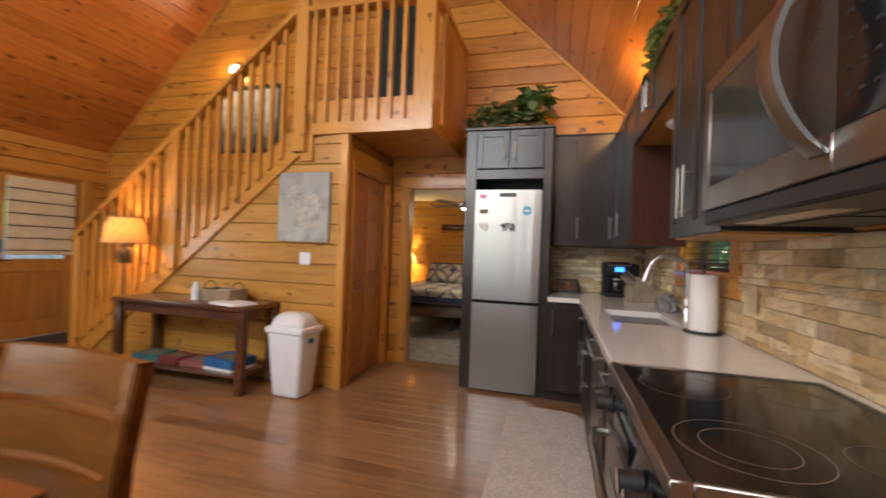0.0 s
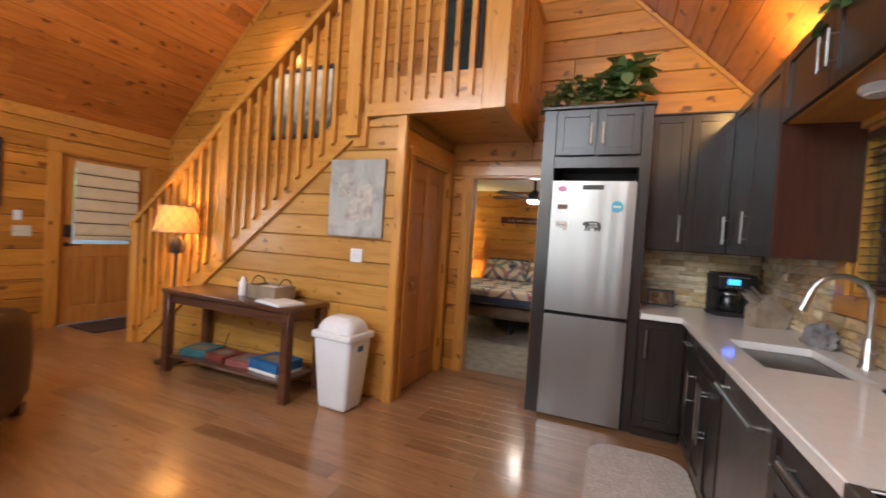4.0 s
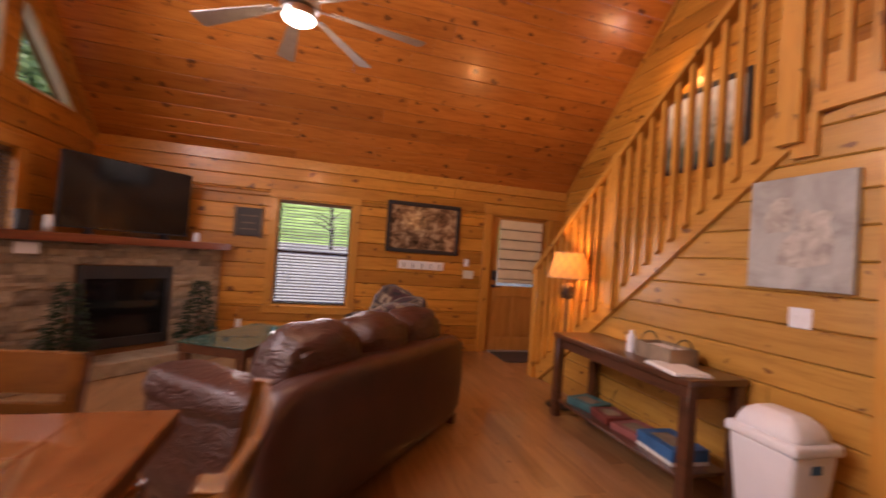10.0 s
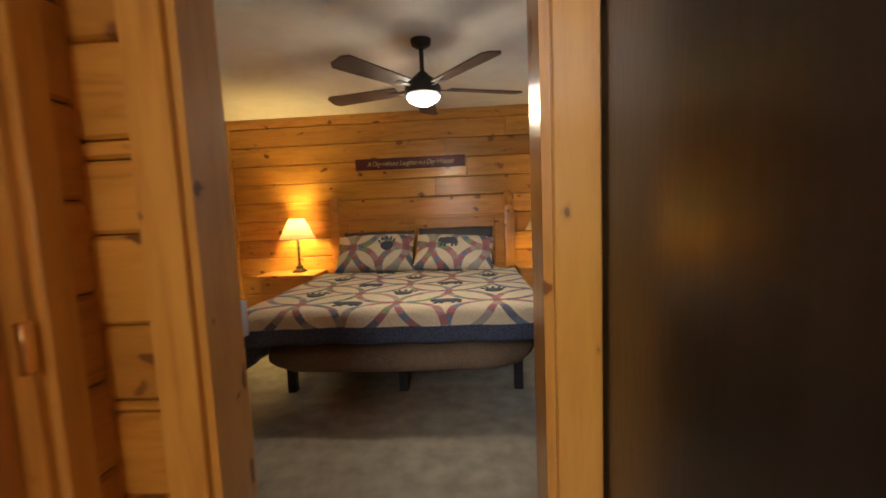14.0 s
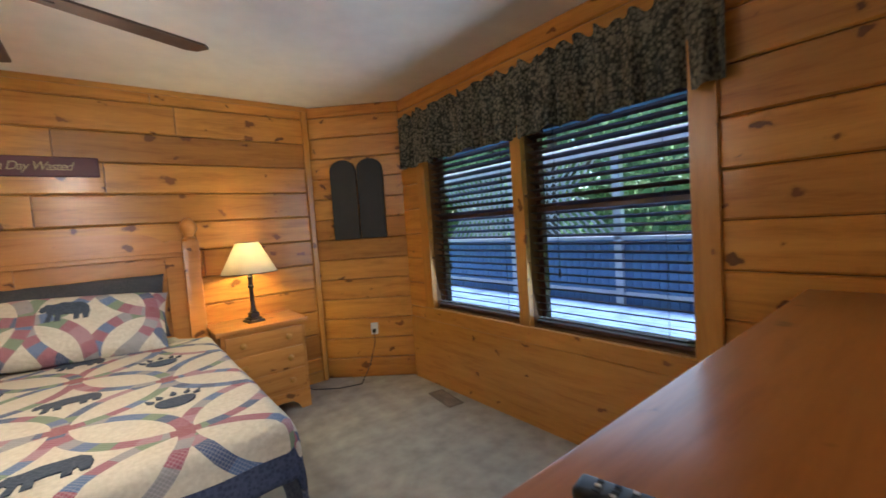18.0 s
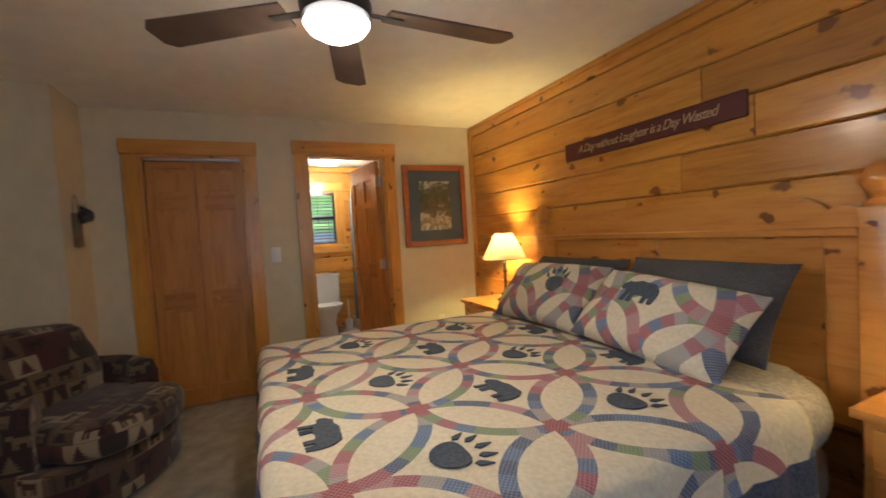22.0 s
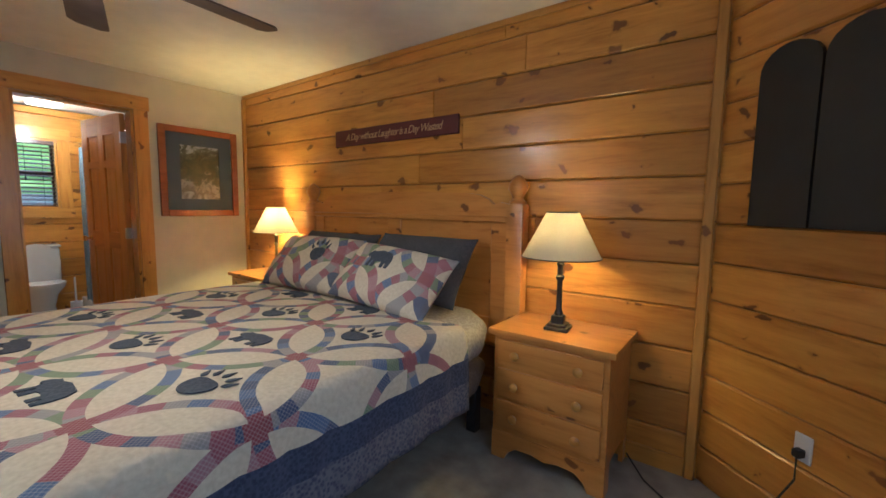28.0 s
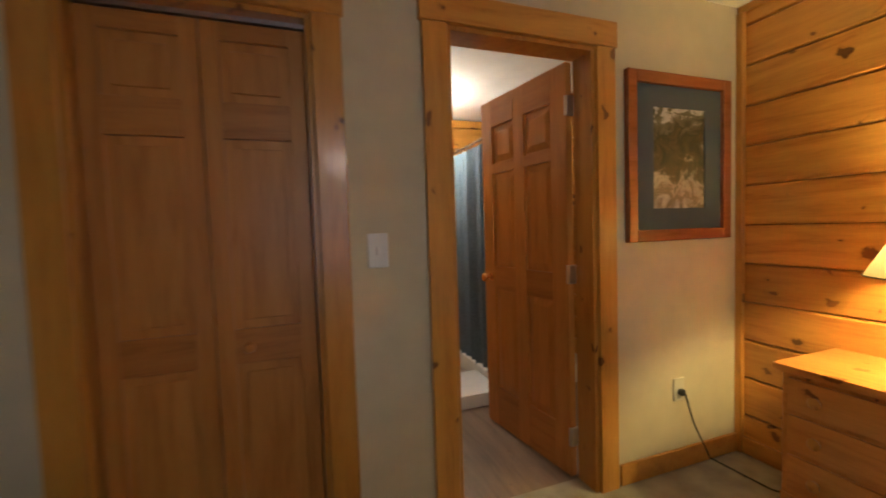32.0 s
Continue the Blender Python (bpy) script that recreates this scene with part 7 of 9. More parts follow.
part("firebox_glass", boxes(((-0.36, -0.012, 0.3), (0.36, -0.004, 0.9))), SCREEN, fp)
tv = thing("television", "large black flat television on the mantel", "television", pose(-5.7, -1.29, 1.33, 0, 0, 138))
part("panel", boxes(((-0.6, -0.02, 0.05), (0.6, 0.03, 0.77)), bevel=0.006), DARK, tv)
part("screen", boxes(((-0.59, -0.0225, 0.065), (0.59, -0.019, 0.76))), SCREEN, tv)
for s in (-0.35, 0.35):
    part("foot", prism(bmesh.new(), [(-0.1, 0), (0.1, 0), (0.02, 0.06), (-0.02, 0.06)], s - 0.015, s + 0.015, "yz"), DARK, tv)
sp = thing("loudspeaker", "small black speaker on the mantel", "speaker", pose(-5.06, -1.82, 1.33, 0, 0, 135))
part("cabinet", boxes(((-0.05, -0.05, 0), (0.05, 0.05, 0.18)), bevel=0.01), DARK, sp)
tagged(part("candle", turned([(0.03, 0), (0.035, 0.02), (0.03, 0.15), (0.0, 0.15)], (-5.13, -1.68, 1.33), 14), NICKEL), "small silver candle holder on the mantel", "candle")
tagged(part("air_freshener", turned([(0.03, 0), (0.035, 0.03), (0.025, 0.1), (0, 0.11)], (-6.1, -0.77, 1.33), 14), WHITE_PLASTIC), "white dispenser on the end of the mantel", "dispenser")
plate("wall_control", "white control box on the fireplace stone", "switch", pose(-5.02, -1.75, 1.18, 0, 0, 135), 0.16, 0.1, 0, WHITE_PLASTIC)
plate("outlet", "white outlet plate on the fireplace stone", "outlet", pose(-5.12, -1.84, 0.98, 0, 0, 135), 0.07, 0.11, 1, WHITE_PLASTIC)
for x, y in ((-5.02, -1.42), (-5.87, -0.62)):
    tree = thing("artificial_tree", "small dark artificial fir beside the firebox", "plant", pose(x, y, 0.14))
    part("pot", turned([(0.08, 0), (0.1, 0.12), (0.09, 0.12), (0, 0.1)], seg=16), WICKER, tree)
    bm = bmesh.new()
    for k in range(420):
        h = rng.random() ** 1.4
        a, r_ = rng.uniform(0, 6.283), (0.2 * (1 - h) + 0.02) * rng.uniform(0.35, 1.05)
        p = Vector((r_ * math.cos(a) * 0.8, r_ * math.sin(a) * 0.8, 0.14 + 0.62 * h))
        leaf(bm, p, Vector((math.cos(a), math.sin(a), 0.1)).normalized(), Vector((0, 0, 1)), 0.08, 0.013)
    part("needles", bm, NEEDLE, tree)
    part("trunk", rod(bmesh.new(), (0, 0, 0.1), (0, 0, 0.7), 0.012, 8), CONSOLE, tree)

# ---- mounted ram head ----
def oval_tube(bm, path, seg=18):
    """A limb of oval section: (centre, half width, half height) along its way."""
    cs = [Vector(p[0]) for p in path]
    rings = []
    for i, (c, ra, rb_) in enumerate(path):
        d = (cs[min(i + 1, len(cs) - 1)] - cs[max(i - 1, 0)]).normalized()
        side = d.cross(Vector((0, 0, 1))).normalized()
        up = side.cross(d)
        rings.append([bm.verts.new(cs[i] + side * ra * math.cos(a) + up * rb_ * math.sin(a)) for a in np.linspace(0, 2 * math.pi, seg, endpoint=False)])
    for a, b in zip(rings, rings[1:]):
        for k in range(seg):
            bm.faces.new((a[k], a[(k + 1) % seg], b[(k + 1) % seg], b[k]))
    bm.faces.new(rings[0])
    bm.faces.new(rings[-1])
    bmesh.ops.recalc_face_normals(bm, faces=bm.faces[:])
    return bm


ram = thing("mounted_ram_head", "mounted ram's head with curled horns on a dark shield", "trophy", pose(-2.85, YF + 0.02, 1.87, 0, 0, 180))
sh_o = [(0.23 * math.copysign(abs(math.sin(a)) ** 0.8, math.sin(a)), 0.262 * math.copysign(abs(math.cos(a)) ** 0.85, math.cos(a)) - 0.012 * (math.cos(a) < -0.9)) for a in np.linspace(0, 2 * math.pi, 40, endpoint=False)]
bm = prism(bmesh.new(), sh_o, -0.035, 0.0)
bmesh.ops.bevel(bm, geom=[e for e in bm.edges if e.verts[0].co.y < -0.03 and e.verts[1].co.y < -0.03], offset=0.014, segments=3, profile=0.5, affect="EDGES")
part("shield", bm, DARK, ram, "dark oval shield plaque")
bm = oval_tube(bmesh.new(), [((0.0, -0.03, -0.03), 0.125, 0.17), ((0.01, -0.08, -0.02), 0.118, 0.155), ((0.02, -0.13, 0.03), 0.1, 0.125), ((0.035, -0.165, 0.1), 0.085, 0.095), ((0.055, -0.19, 0.18), 0.072, 0.08), ((0.075, -0.205, 0.26), 0.068, 0.07), ((0.085, -0.2, 0.31), 0.04, 0.04)])
oval_tube(bm, [((0.05, -0.165, 0.31), 0.04, 0.045), ((0.075, -0.19, 0.305), 0.068, 0.07), ((0.12, -0.235, 0.28), 0.07, 0.076), ((0.16, -0.272, 0.252), 0.057, 0.07), ((0.2, -0.31, 0.222), 0.048, 0.057), ((0.23, -0.338, 0.2), 0.045, 0.05), ((0.248, -0.355, 0.188), 0.034, 0.036)])
part("head", bm, HIDE, ram)
face = Vector((0.7, -0.7, 0)).normalized()
out = Vector((0.7, 0.7, 0)).normalized()
for s in (-1, 1):
    mid = Vector((0.075, -0.185, 0.3)) + out * 0.06 * s
    pts = []
    for k in range(34):
        a = radians(60 + 400 * k / 33)
        r_ = 0.1 - 0.035 * k / 33
        pts.append(mid - face * (r_ * math.cos(math.pi - a) * -1 + 0.03) + Vector((0, 0, r_ * math.sin(a) - 0.005)) + out * s * (0.05 * k / 33))
    part("horn", tube(bmesh.new(), pts, lambda f: 0.05 * (1 - f) ** 0.75 + 0.006 + 0.003 * math.sin(f * 95), 12), HORN, ram, "dark ridged curled horn")
    e = Vector((0.09, -0.19, 0.27)) + out * 0.06 * s
    part("ear", tube(bmesh.new(), [e, e + out * s * 0.03 - Vector((0, 0, 0.02)), e + out * s * 0.055 - Vector((0, 0, 0.05))], lambda f: 0.018 * (1 - f) + 0.003, 8), HIDE, ram)
    part("eye", turned([(0.0, -0.009), (0.009, 0.0), (0.0, 0.009)], tuple(Vector((0.14, -0.252, 0.3)) + out * 0.055 * s), 10), BLACK, ram)
tip = turned([(0.0, -0.022), (0.026, -0.014), (0.032, 0.006), (0.0, 0.02)], (0.25, -0.358, 0.192), 14)
part("nose", tip, HORN, ram, "dark muzzle")
bm = bmesh.new()
for k in range(760):
    a, q = rng.uniform(-1.0, 1.0), rng.random()
    c = Vector((0.01, -0.1, -0.1)).lerp(Vector((0.08, -0.26, 0.15)), q)
    p = c + Vector((0.115 * math.sin(a) * (1 - 0.4 * q), -0.05 * math.cos(a) * (1 - 0.3 * q), rng.uniform(-0.03, 0.02)))
    leaf(bm, p, Vector((0.3 * math.sin(a) + rng.uniform(-0.15, 0.15), -0.3 * math.cos(a) + rng.uniform(-0.15, 0.1), -1)).normalized(), Vector((0, -1, 0.2)).normalized(), rng.uniform(0.07, 0.13), 0.009)
part("beard", bm, HORN, ram, "dark shaggy neck hair")

# ---- ceiling fan and chandelier ----
def blade_mesh(length, w0, w1, tip=0.02):
    return prism(bmesh.new(), [(0, -w0), (length - tip, -w1), (length, -w1 + tip), (length, w1 - tip), (length - tip, w1), (0, w0)], -0.004, 0.004, "xy")


fn = thing("ceiling_fan", "brushed nickel windmill ceiling fan with a lit glass", "ceiling fan", pose(-3.45, 0.42, 0.305))
part("downrod", rod(bmesh.new(), (0, 0, 2.7), (0, 0, EAVE + (-3.45 - XL) - 0.35), 0.014, 10), NICKEL, fn)
part("canopy", turned([(0.02, 0), (0.07, 0.05), (0.075, 0.12), (0, 0.12)], (0, 0, EAVE + (-3.45 - XL) - 0.5), 20), NICKEL, fn)
part("motor", turned([(0.05, 0.0), (0.115, 0.012), (0.125, 0.04), (0.115, 0.08), (0.06, 0.12), (0.025, 0.15), (0.02, 0.22), (0, 0.22)], (0, 0, 2.55), 28), NICKEL, fn)
part("light_ring", turned([(0.105, 0), (0.11, 0.02), (0.1, 0.05), (0.05, 0.055)], (0, 0, 2.5), 28), NICKEL, fn)
part("light_glass", turned([(0, -0.028), (0.06, -0.022), (0.095, 0.0), (0.1, 0.012), (0, 0.012)], (0, 0, 2.49), 24), LIT_WHITE, fn, "lit frosted glass")
bl_me = mesh_of(blade_mesh(0.66, 0.03, 0.068), "blade")
bl_me.materials.append(plain("silver_blade", (0.33, 0.30, 0.27), 0.35, 0.3, vary=0.1, bump=0))
for k in range(8):
    b_ = part("blade", bl_me, NICKEL, fn, m=pose(0, 0, 2.595, 0, 0, 11 + 45 * k) @ pose(0.2, 0, 0, 12))
    part("blade_arm", boxes(((-0.1, -0.012, -0.012), (0.06, 0.012, -0.004)), bevel=0.003), NICKEL, b_)
ch = thing("chandelier", "brushed nickel chandelier with frosted glass cups over the dining table", "chandelier", pose(-1.68, -0.58, 1.95))
part("stem", rod(bmesh.new(), (0, 0, 0.1), (0, 0, EAVE + XR + 1.68 - 1.95), 0.008, 8), NICKEL, ch)
part("body", turned([(0.01, 0), (0.03, 0.02), (0.035, 0.1), (0.015, 0.2), (0, 0.22)], seg=16), NICKEL, ch)
for k in range(5):
    a = radians(144 + 72 * k)
    d = Vector((math.cos(a), math.sin(a), 0))
    arm = part("arm", tube(bmesh.new(), [d * 0.03 + Vector((0, 0, 0.12)), d * 0.1 + Vector((0, 0, 0.15)), d * 0.18 + Vector((0, 0, 0.13)), d * 0.22 + Vector((0, 0, 0.1))], 0.008, 8), NICKEL, ch)
    part("socket", turned([(0.0, -0.075), (0.013, -0.075), (0.013, -0.03), (0.022, -0.028), (0.022, 0.0), (0.034, 0.012), (0.034, 0.02), (0, 0.02)], tuple(d * 0.22 + Vector((0, 0, 0.1))), 14), NICKEL, arm)
    part("glass_cup", turned([(0.03, 0.02), (0.052, 0.05), (0.056, 0.12), (0.05, 0.12), (0.045, 0.05), (0.02, 0.025)], tuple(d * 0.22 + Vector((0, 0, 0.1))), 18), LIT_CUP, arm, "lit frosted glass cup")

# ---- dining table and chairs ----
dt = thing("dining_table", "counter-height wooden dining table with a glossy plank top", "table", pose(-1.325, -0.39, 0))
TX, TY = 0.565, 0.76
part("tabletop_border", boxes(((-TX, -TY, 0.872), (TX, -TY + 0.2, 0.915)), ((-TX, TY - 0.2, 0.872), (TX, TY, 0.915)), ((-TX, -TY + 0.202, 0.872), (-TX + 0.0, TY - 0.202, 0.915)), bevel=0.003), TABLEWOOD, dt, soft=False)
for k in range(5):
    x = -TX + k * TX * 2 / 5
    part("plank", boxes(((x + 0.001, -TY + 0.202, 0.872), (x + TX * 2 / 5 - 0.001, TY - 0.202, 0.9145)), bevel=0.002), TABLEWOOD, dt, soft=False)
part("apron", boxes(((-TX + 0.06, -TY + 0.06, 0.77), (TX - 0.06, -TY + 0.085, 0.872)), ((-TX + 0.06, TY - 0.085, 0.77), (TX - 0.06, TY - 0.06, 0.872)), ((-TX + 0.06, -TY + 0.085, 0.77), (-TX + 0.085, TY - 0.085, 0.872)), ((TX - 0.085, -TY + 0.085, 0.77), (TX - 0.06, TY - 0.085, 0.872))), TABLEWOOD, dt, soft=False)
for sx in (-1, 1):
    for sy in (-1, 1):
        part("leg", boxes(((sx * (TX - 0.09) - 0.045, sy * (TY - 0.09) - 0.045, 0), (sx * (TX - 0.09) + 0.045, sy * (TY - 0.09) + 0.045, 0.771)), bevel=0.006), TABLEWOOD, dt)


def dining_chair(m):
    c_ = thing("dining_chair", "golden brown ladder-back counter chair at the dining table", "chair", m, "dining chairs")
    W_ = 0.225
    for s in (-1, 1):
        bm = bmesh.new()
        o = [(0.16, 0), (0.205, 0), (0.185, 0.6), (0.2, 0.85), (0.235, 1.03), (0.195, 1.035), (0.16, 0.85), (0.145, 0.6)]
        prism(bm, o, s * W_ - 0.018, s * W_ + 0.018, "yz")
        bmesh.ops.bevel(bm, geom=[e for e in bm.edges if abs(e.verts[0].co.x - e.verts[1].co.x) < 1e-5], offset=0.005, segments=2, affect="EDGES")
        part("back_post", bm, CHAIRWOOD, c_)
        part("front_leg", boxes(((s * (W_ - 0.005) - 0.019, -0.21, 0), (s * (W_ - 0.005) + 0.019, -0.17, 0.585)), bevel=0.004), CHAIRWOOD, c_)
    for z0, z1, y in ((0.93, 1.03, 0.2), (0.82, 0.905, 0.178), (0.71, 0.79, 0.165)):
        bm = bmesh.new()
        rows = []
        for k in range(9):
            f = k / 8
            x, bow = -W_ + 2 * W_ * f, 0.028 * math.sin(math.pi * f)
            rows.append([bm.verts.new(p) for p in ((x, y + bow - 0.009, z0), (x, y + bow + 0.009, z0), (x, y + bow + 0.012 + 0.3 * (z1 - z0) * 0.6, z1), (x, y + bow - 0.006 + 0.3 * (z1 - z0) * 0.6, z1))])
        for a, b in zip(rows, rows[1:]):
            for k in range(4):
                bm.faces.new((a[k], a[(k + 1) % 4], b[(k + 1) % 4], b[k]))
        bm.faces.new(rows[0])
        bm.faces.new(rows[-1])
        bmesh.ops.recalc_face_normals(bm, faces=bm.faces[:])
        part("back_slat", bm, CHAIRWOOD, c_)
    part("seat", boxes(((-0.225, -0.225, 0.585), (0.225, 0.17, 0.62)), bevel=0.01, seg=2), CHAIRWOOD, c_)
    part("stretcher", boxes(((-0.2, -0.2, 0.2), (0.2, -0.18, 0.235)), ((-0.225, -0.18, 0.28), (-0.21, 0.17, 0.31)), ((0.21, -0.18, 0.28), (0.225, 0.17, 0.31)), bevel=0.003), CHAIRWOOD, c_)
    return c_


first = dining_chair(pose(-1.515, 0.36, 0))
for x, y, rz in ((-1.085, 0.36, 0), (-1.78, -0.59, 90), (-1.78, -0.125, 90), (-1.6, -1.13, 180)):
    copy_thing(first, pose(x, y, 0, 0, 0, rz))

# ---- bedroom joinery ----
casing("trim_bedroom_door_inside", "pine casing on the bedroom side of the doorway", pose(-1.02, YD, 0, 0, 0, 180), 0.7, 2.0, face=0.085, jamb=0.004, depth=0.016)
six_panel("door_bedroom", "open six-panel pine bedroom door with a brass knob", pose(-1.735, YD + 0.06, 0.01, 0, 0, 180 - 12), 0.78, 1.99, 0.71)
casing("trim_bifold_closet", "pine casing round the bifold closet", pose(BX, YB + 0.65, 0, 0, 0, 90), 0.69, 1.97, face=0.1, jamb=0.1)
bf = thing("door_bifold", "closed two-leaf varnished pine bifold closet doors", "door", pose(BX - 0.05, YB + 0.67, 0.012, 0, 0, 90), kind="structure")
for k in range(2):
    x0 = 0.002 + k * 0.326
    leafp = part("leaf", boxes(((x0 + 0.05, 0.014, 0.1), (x0 + 0.272, 0.026, 1.9))), PINE_DOOR, bf, soft=False)
    for a in (x0, x0 + 0.267):
        part("stile", boxes(((a, 0, 0), (a + 0.055, 0.032, 1.92)), bevel=0.002), PINE_DOOR, leafp, soft=False)
    for z0, z1 in ((0, 0.14), (0.78, 0.9), (1.54, 1.66), (1.86, 1.92)):
        part("rail", boxes(((x0 + 0.055, 0.0005, z0), (x0 + 0.267, 0.0315, z1)), bevel=0.002), PINE_RAIL, leafp, soft=False)
    for z0, z1 in ((0.14, 0.78), (0.9, 1.54), (1.66, 1.86)):
        part("panel", boxes(((x0 + 0.085, 0.007, z0 + 0.03), (x0 + 0.237, 0.0142, z1 - 0.03)), bevel=0.005), PINE_DOOR, leafp, soft=False)
part("pull", turned([(0.01, 0), (0.01, 0.015), (0.018, 0.025), (0.014, 0.035), (0, 0.037)], seg=14), PINE_FURN, bf, "round wooden pull", m=pose(0.43, 0, 0.84, 90))
part("track", boxes(((0, -0.005, 1.925), (0.65, 0.04, 1.945))), NICKEL, bf)
tagged(part("closet_interior", boxes(((BX - 0.6, YB + 0.6, 0), (BX - 0.121, YB + 1.4, 2.2)), bevel=0.0), BACK, soft=False), "dark closed closet behind the bifold doors", "wall", kind="structure")
casing("trim_bath_door", "pine casing round the bathroom doorway", pose(BX, YB + 1.83, 0, 0, 0, 90), 0.69, 2.0, face=0.1, jamb=0.12)
six_panel("door_bath", "open six-panel pine bathroom door", pose(BX - 0.13, YB + 2.5, 0.01, 0, 0, 187), 0.72, 1.97, 0.65, material=PINE_DOOR)
t_ = thing("trim_bedroom", "pine strips along the bedroom walls", "trim", pose(0, 0, 0), kind="structure")
part("ceiling_strip", boxes(((BX, YH - 0.04, BCEIL - 0.035), (0.19, YH - 0.02, BCEIL)), bevel=0.004), PINE_TRIM_X, t_)
part("corner_strip", boxes(((BX, YH - 0.05, 0), (BX + 0.035, YH - 0.02, BCEIL - 0.035)), bevel=0.004), PINE_TRIM, t_)
part("corner_strip", boxes(((0.14, YH - 0.045, 0), (0.185, YH - 0.02, BCEIL - 0.035)), bevel=0.006), PINE_TRIM, t_)
part("baseboard", boxes(((BX, YB + 2.64, 0), (BX + 0.015, YH - 0.02, 0.1)), ((BX, YB + 1.46, 0), (BX + 0.015, YB + 1.72, 0.1)), bevel=0.003), PINE_TRIM_X, t_)
part("baseboard", boxes(((BX, YH - 0.036, 0), (0.14, YH - 0.02, 0.09)), bevel=0.003), PINE_TRIM_X, t_)
# bedroom window
for u, w in ((0.35, 0.865), (1.295, 0.885)):
    window_unit("window_bedroom", "bedroom window with a half-open dark wooden blind", pose(0.78, 7.42 - u, 0, 0, 0, -90), w, 0.62, 1.38, open_tilt=-22, pitch=0.044, raised=0.0, depth=0.075)
t_ = thing("trim_bedroom_window", "pine casing round the bedroom windows", "trim", pose(0.76, 7.42, 0, 0, 0, -90), kind="structure")
for a, b in ((0.25, 0.35), (1.215, 1.295), (2.18, 2.285)):
    part("casing_side", boxes(((a, -0.022, 0.54), (b, 0, 2.0)), bevel=0.003), PINE_TRIM, t_)
part("casing_head", boxes(((0.24, -0.025, 2.0), (2.295, 0, 2.1)), bevel=0.003), PINE_TRIM_X, t_)
part("sill", boxes(((0.24, -0.03, 0.52), (2.295, 0, 0.62)), bevel=0.004), PINE_TRIM_X, t_)
part("apron_board", boxes(((0.02, -0.012, 0.0), (2.9, 0, 0.52)), bevel=0.003), PINE_TRIM_X, t_, "wide pine board under the window")
vl = thing("window_valance", "gathered dark green leaf-print valance over the window", "curtain", pose(0.735, 7.42, 0, 0, 0, -90))
bm = bmesh.new()
cols = []
N = 300
for k in range(N + 1):
    u = 0.09 + 2.24 * k / N
    f = 0.026 * math.sin(u * 50 + 5.0 * noise.noise(Vector((u * 3, 0, 0)))) + 0.009 * math.sin(u * 113 + 3 * noise.noise(Vector((u * 5, 1, 0))))
    hem = 0.014 * math.sin(u * 50) + 0.03 * noise.noise(Vector((u * 4, 3, 0)))
    cols.append([bm.verts.new((u, -0.03 + f * q, z)) for z, q in ((2.12 + 0.016 * math.sin(u * 70), 0.9), (2.075, 0.3), (2.055, 0.35), (1.97, 0.9), (1.86, 1.15), (1.73 + hem, 1.4))])
for a, b in zip(cols, cols[1:]):
    for k in range(5):
        bm.faces.new((a[k], b[k], b[k + 1], a[k + 1]))
part("cloth", bm, VALANCE, vl)
part("rod", rod(bmesh.new(), (0.06, -0.015, 2.065), (2.36, -0.015, 2.065), 0.008, 8), DARK, vl)
for u in (0.1, 2.32):
    part("bracket", boxes(((u - 0.01, -0.02, 2.04), (u + 0.01, 0.045, 2.07))), DARK, vl)

# ---- bed ----
bed = thing("bed", "pine king bed with a ring-patterned bear quilt", "bed", pose(-1.66, 5.85, 0))
part("box_spring", cushion(bmesh.new(), (-0.93, 0.05, 0.25), (0.93, 2.0, 0.45), 0.004, 6), SKIRT, bed)
part("mattress", cushion(bmesh.new(), (-0.93, 0.04, 0.44), (0.93, 2.0, 0.675), 0.012, 8), MATTRESS, bed)
for sx in (-0.8, 0.0, 0.8):
    for y in (0.45, 1.8):
        part("foot", boxes(((sx - 0.03, y - 0.03, 0), (sx + 0.03, y + 0.03, 0.255)), bevel=0.004), DARK, bed)
# headboard
HY = 2.0
for sx in (-0.925, 0.925):
    ps = part("post", boxes(((sx - 0.05, HY - 0.02, 0), (sx + 0.05, HY + 0.06, 1.27)), bevel=0.008, seg=2), PINE_FURN, bed)
    part("finial", turned([(0.045, 0), (0.048, 0.015), (0.03, 0.03), (0.034, 0.045), (0.056, 0.085), (0.052, 0.115), (0.03, 0.145), (0.01, 0.16), (0, 0.163)], (sx, HY + 0.02, 1.268), 20), PINE_FURN, ps, "turned acorn finial")
crest = [(-0.875, 1.2), (-0.875, 1.27), (-0.82, 1.28), (-0.78, 1.265), (-0.74, 1.3), (-0.68, 1.325), (-0.6, 1.335), (-0.3, 1.345), (0, 1.35), (0.3, 1.345), (0.6, 1.335), (0.68, 1.325), (0.74, 1.3), (0.78, 1.265), (0.82, 1.28), (0.875, 1.27), (0.875, 1.2)]
part("crest_rail", prism(bmesh.new(), crest, HY, HY + 0.035), PINE_FURN, bed, soft=False)
part("moulding", boxes(((-0.875, HY - 0.018, 1.165), (0.875, HY + 0.04, 1.2)), bevel=0.006), PINE_FURN, bed)
part("headboard_frame", boxes(((-0.875, HY, 0.45), (-0.77, HY + 0.035, 1.165)), ((0.77, HY, 0.45), (0.875, HY + 0.035, 1.165)), ((-0.06, HY, 0.45), (0.06, HY + 0.035, 1.165)), ((-0.77, HY, 0.45), (-0.06, HY + 0.035, 0.6)), ((0.06, HY, 0.45), (0.77, HY + 0.035, 0.6)), bevel=0.003), PINE_FURN, bed, soft=False)
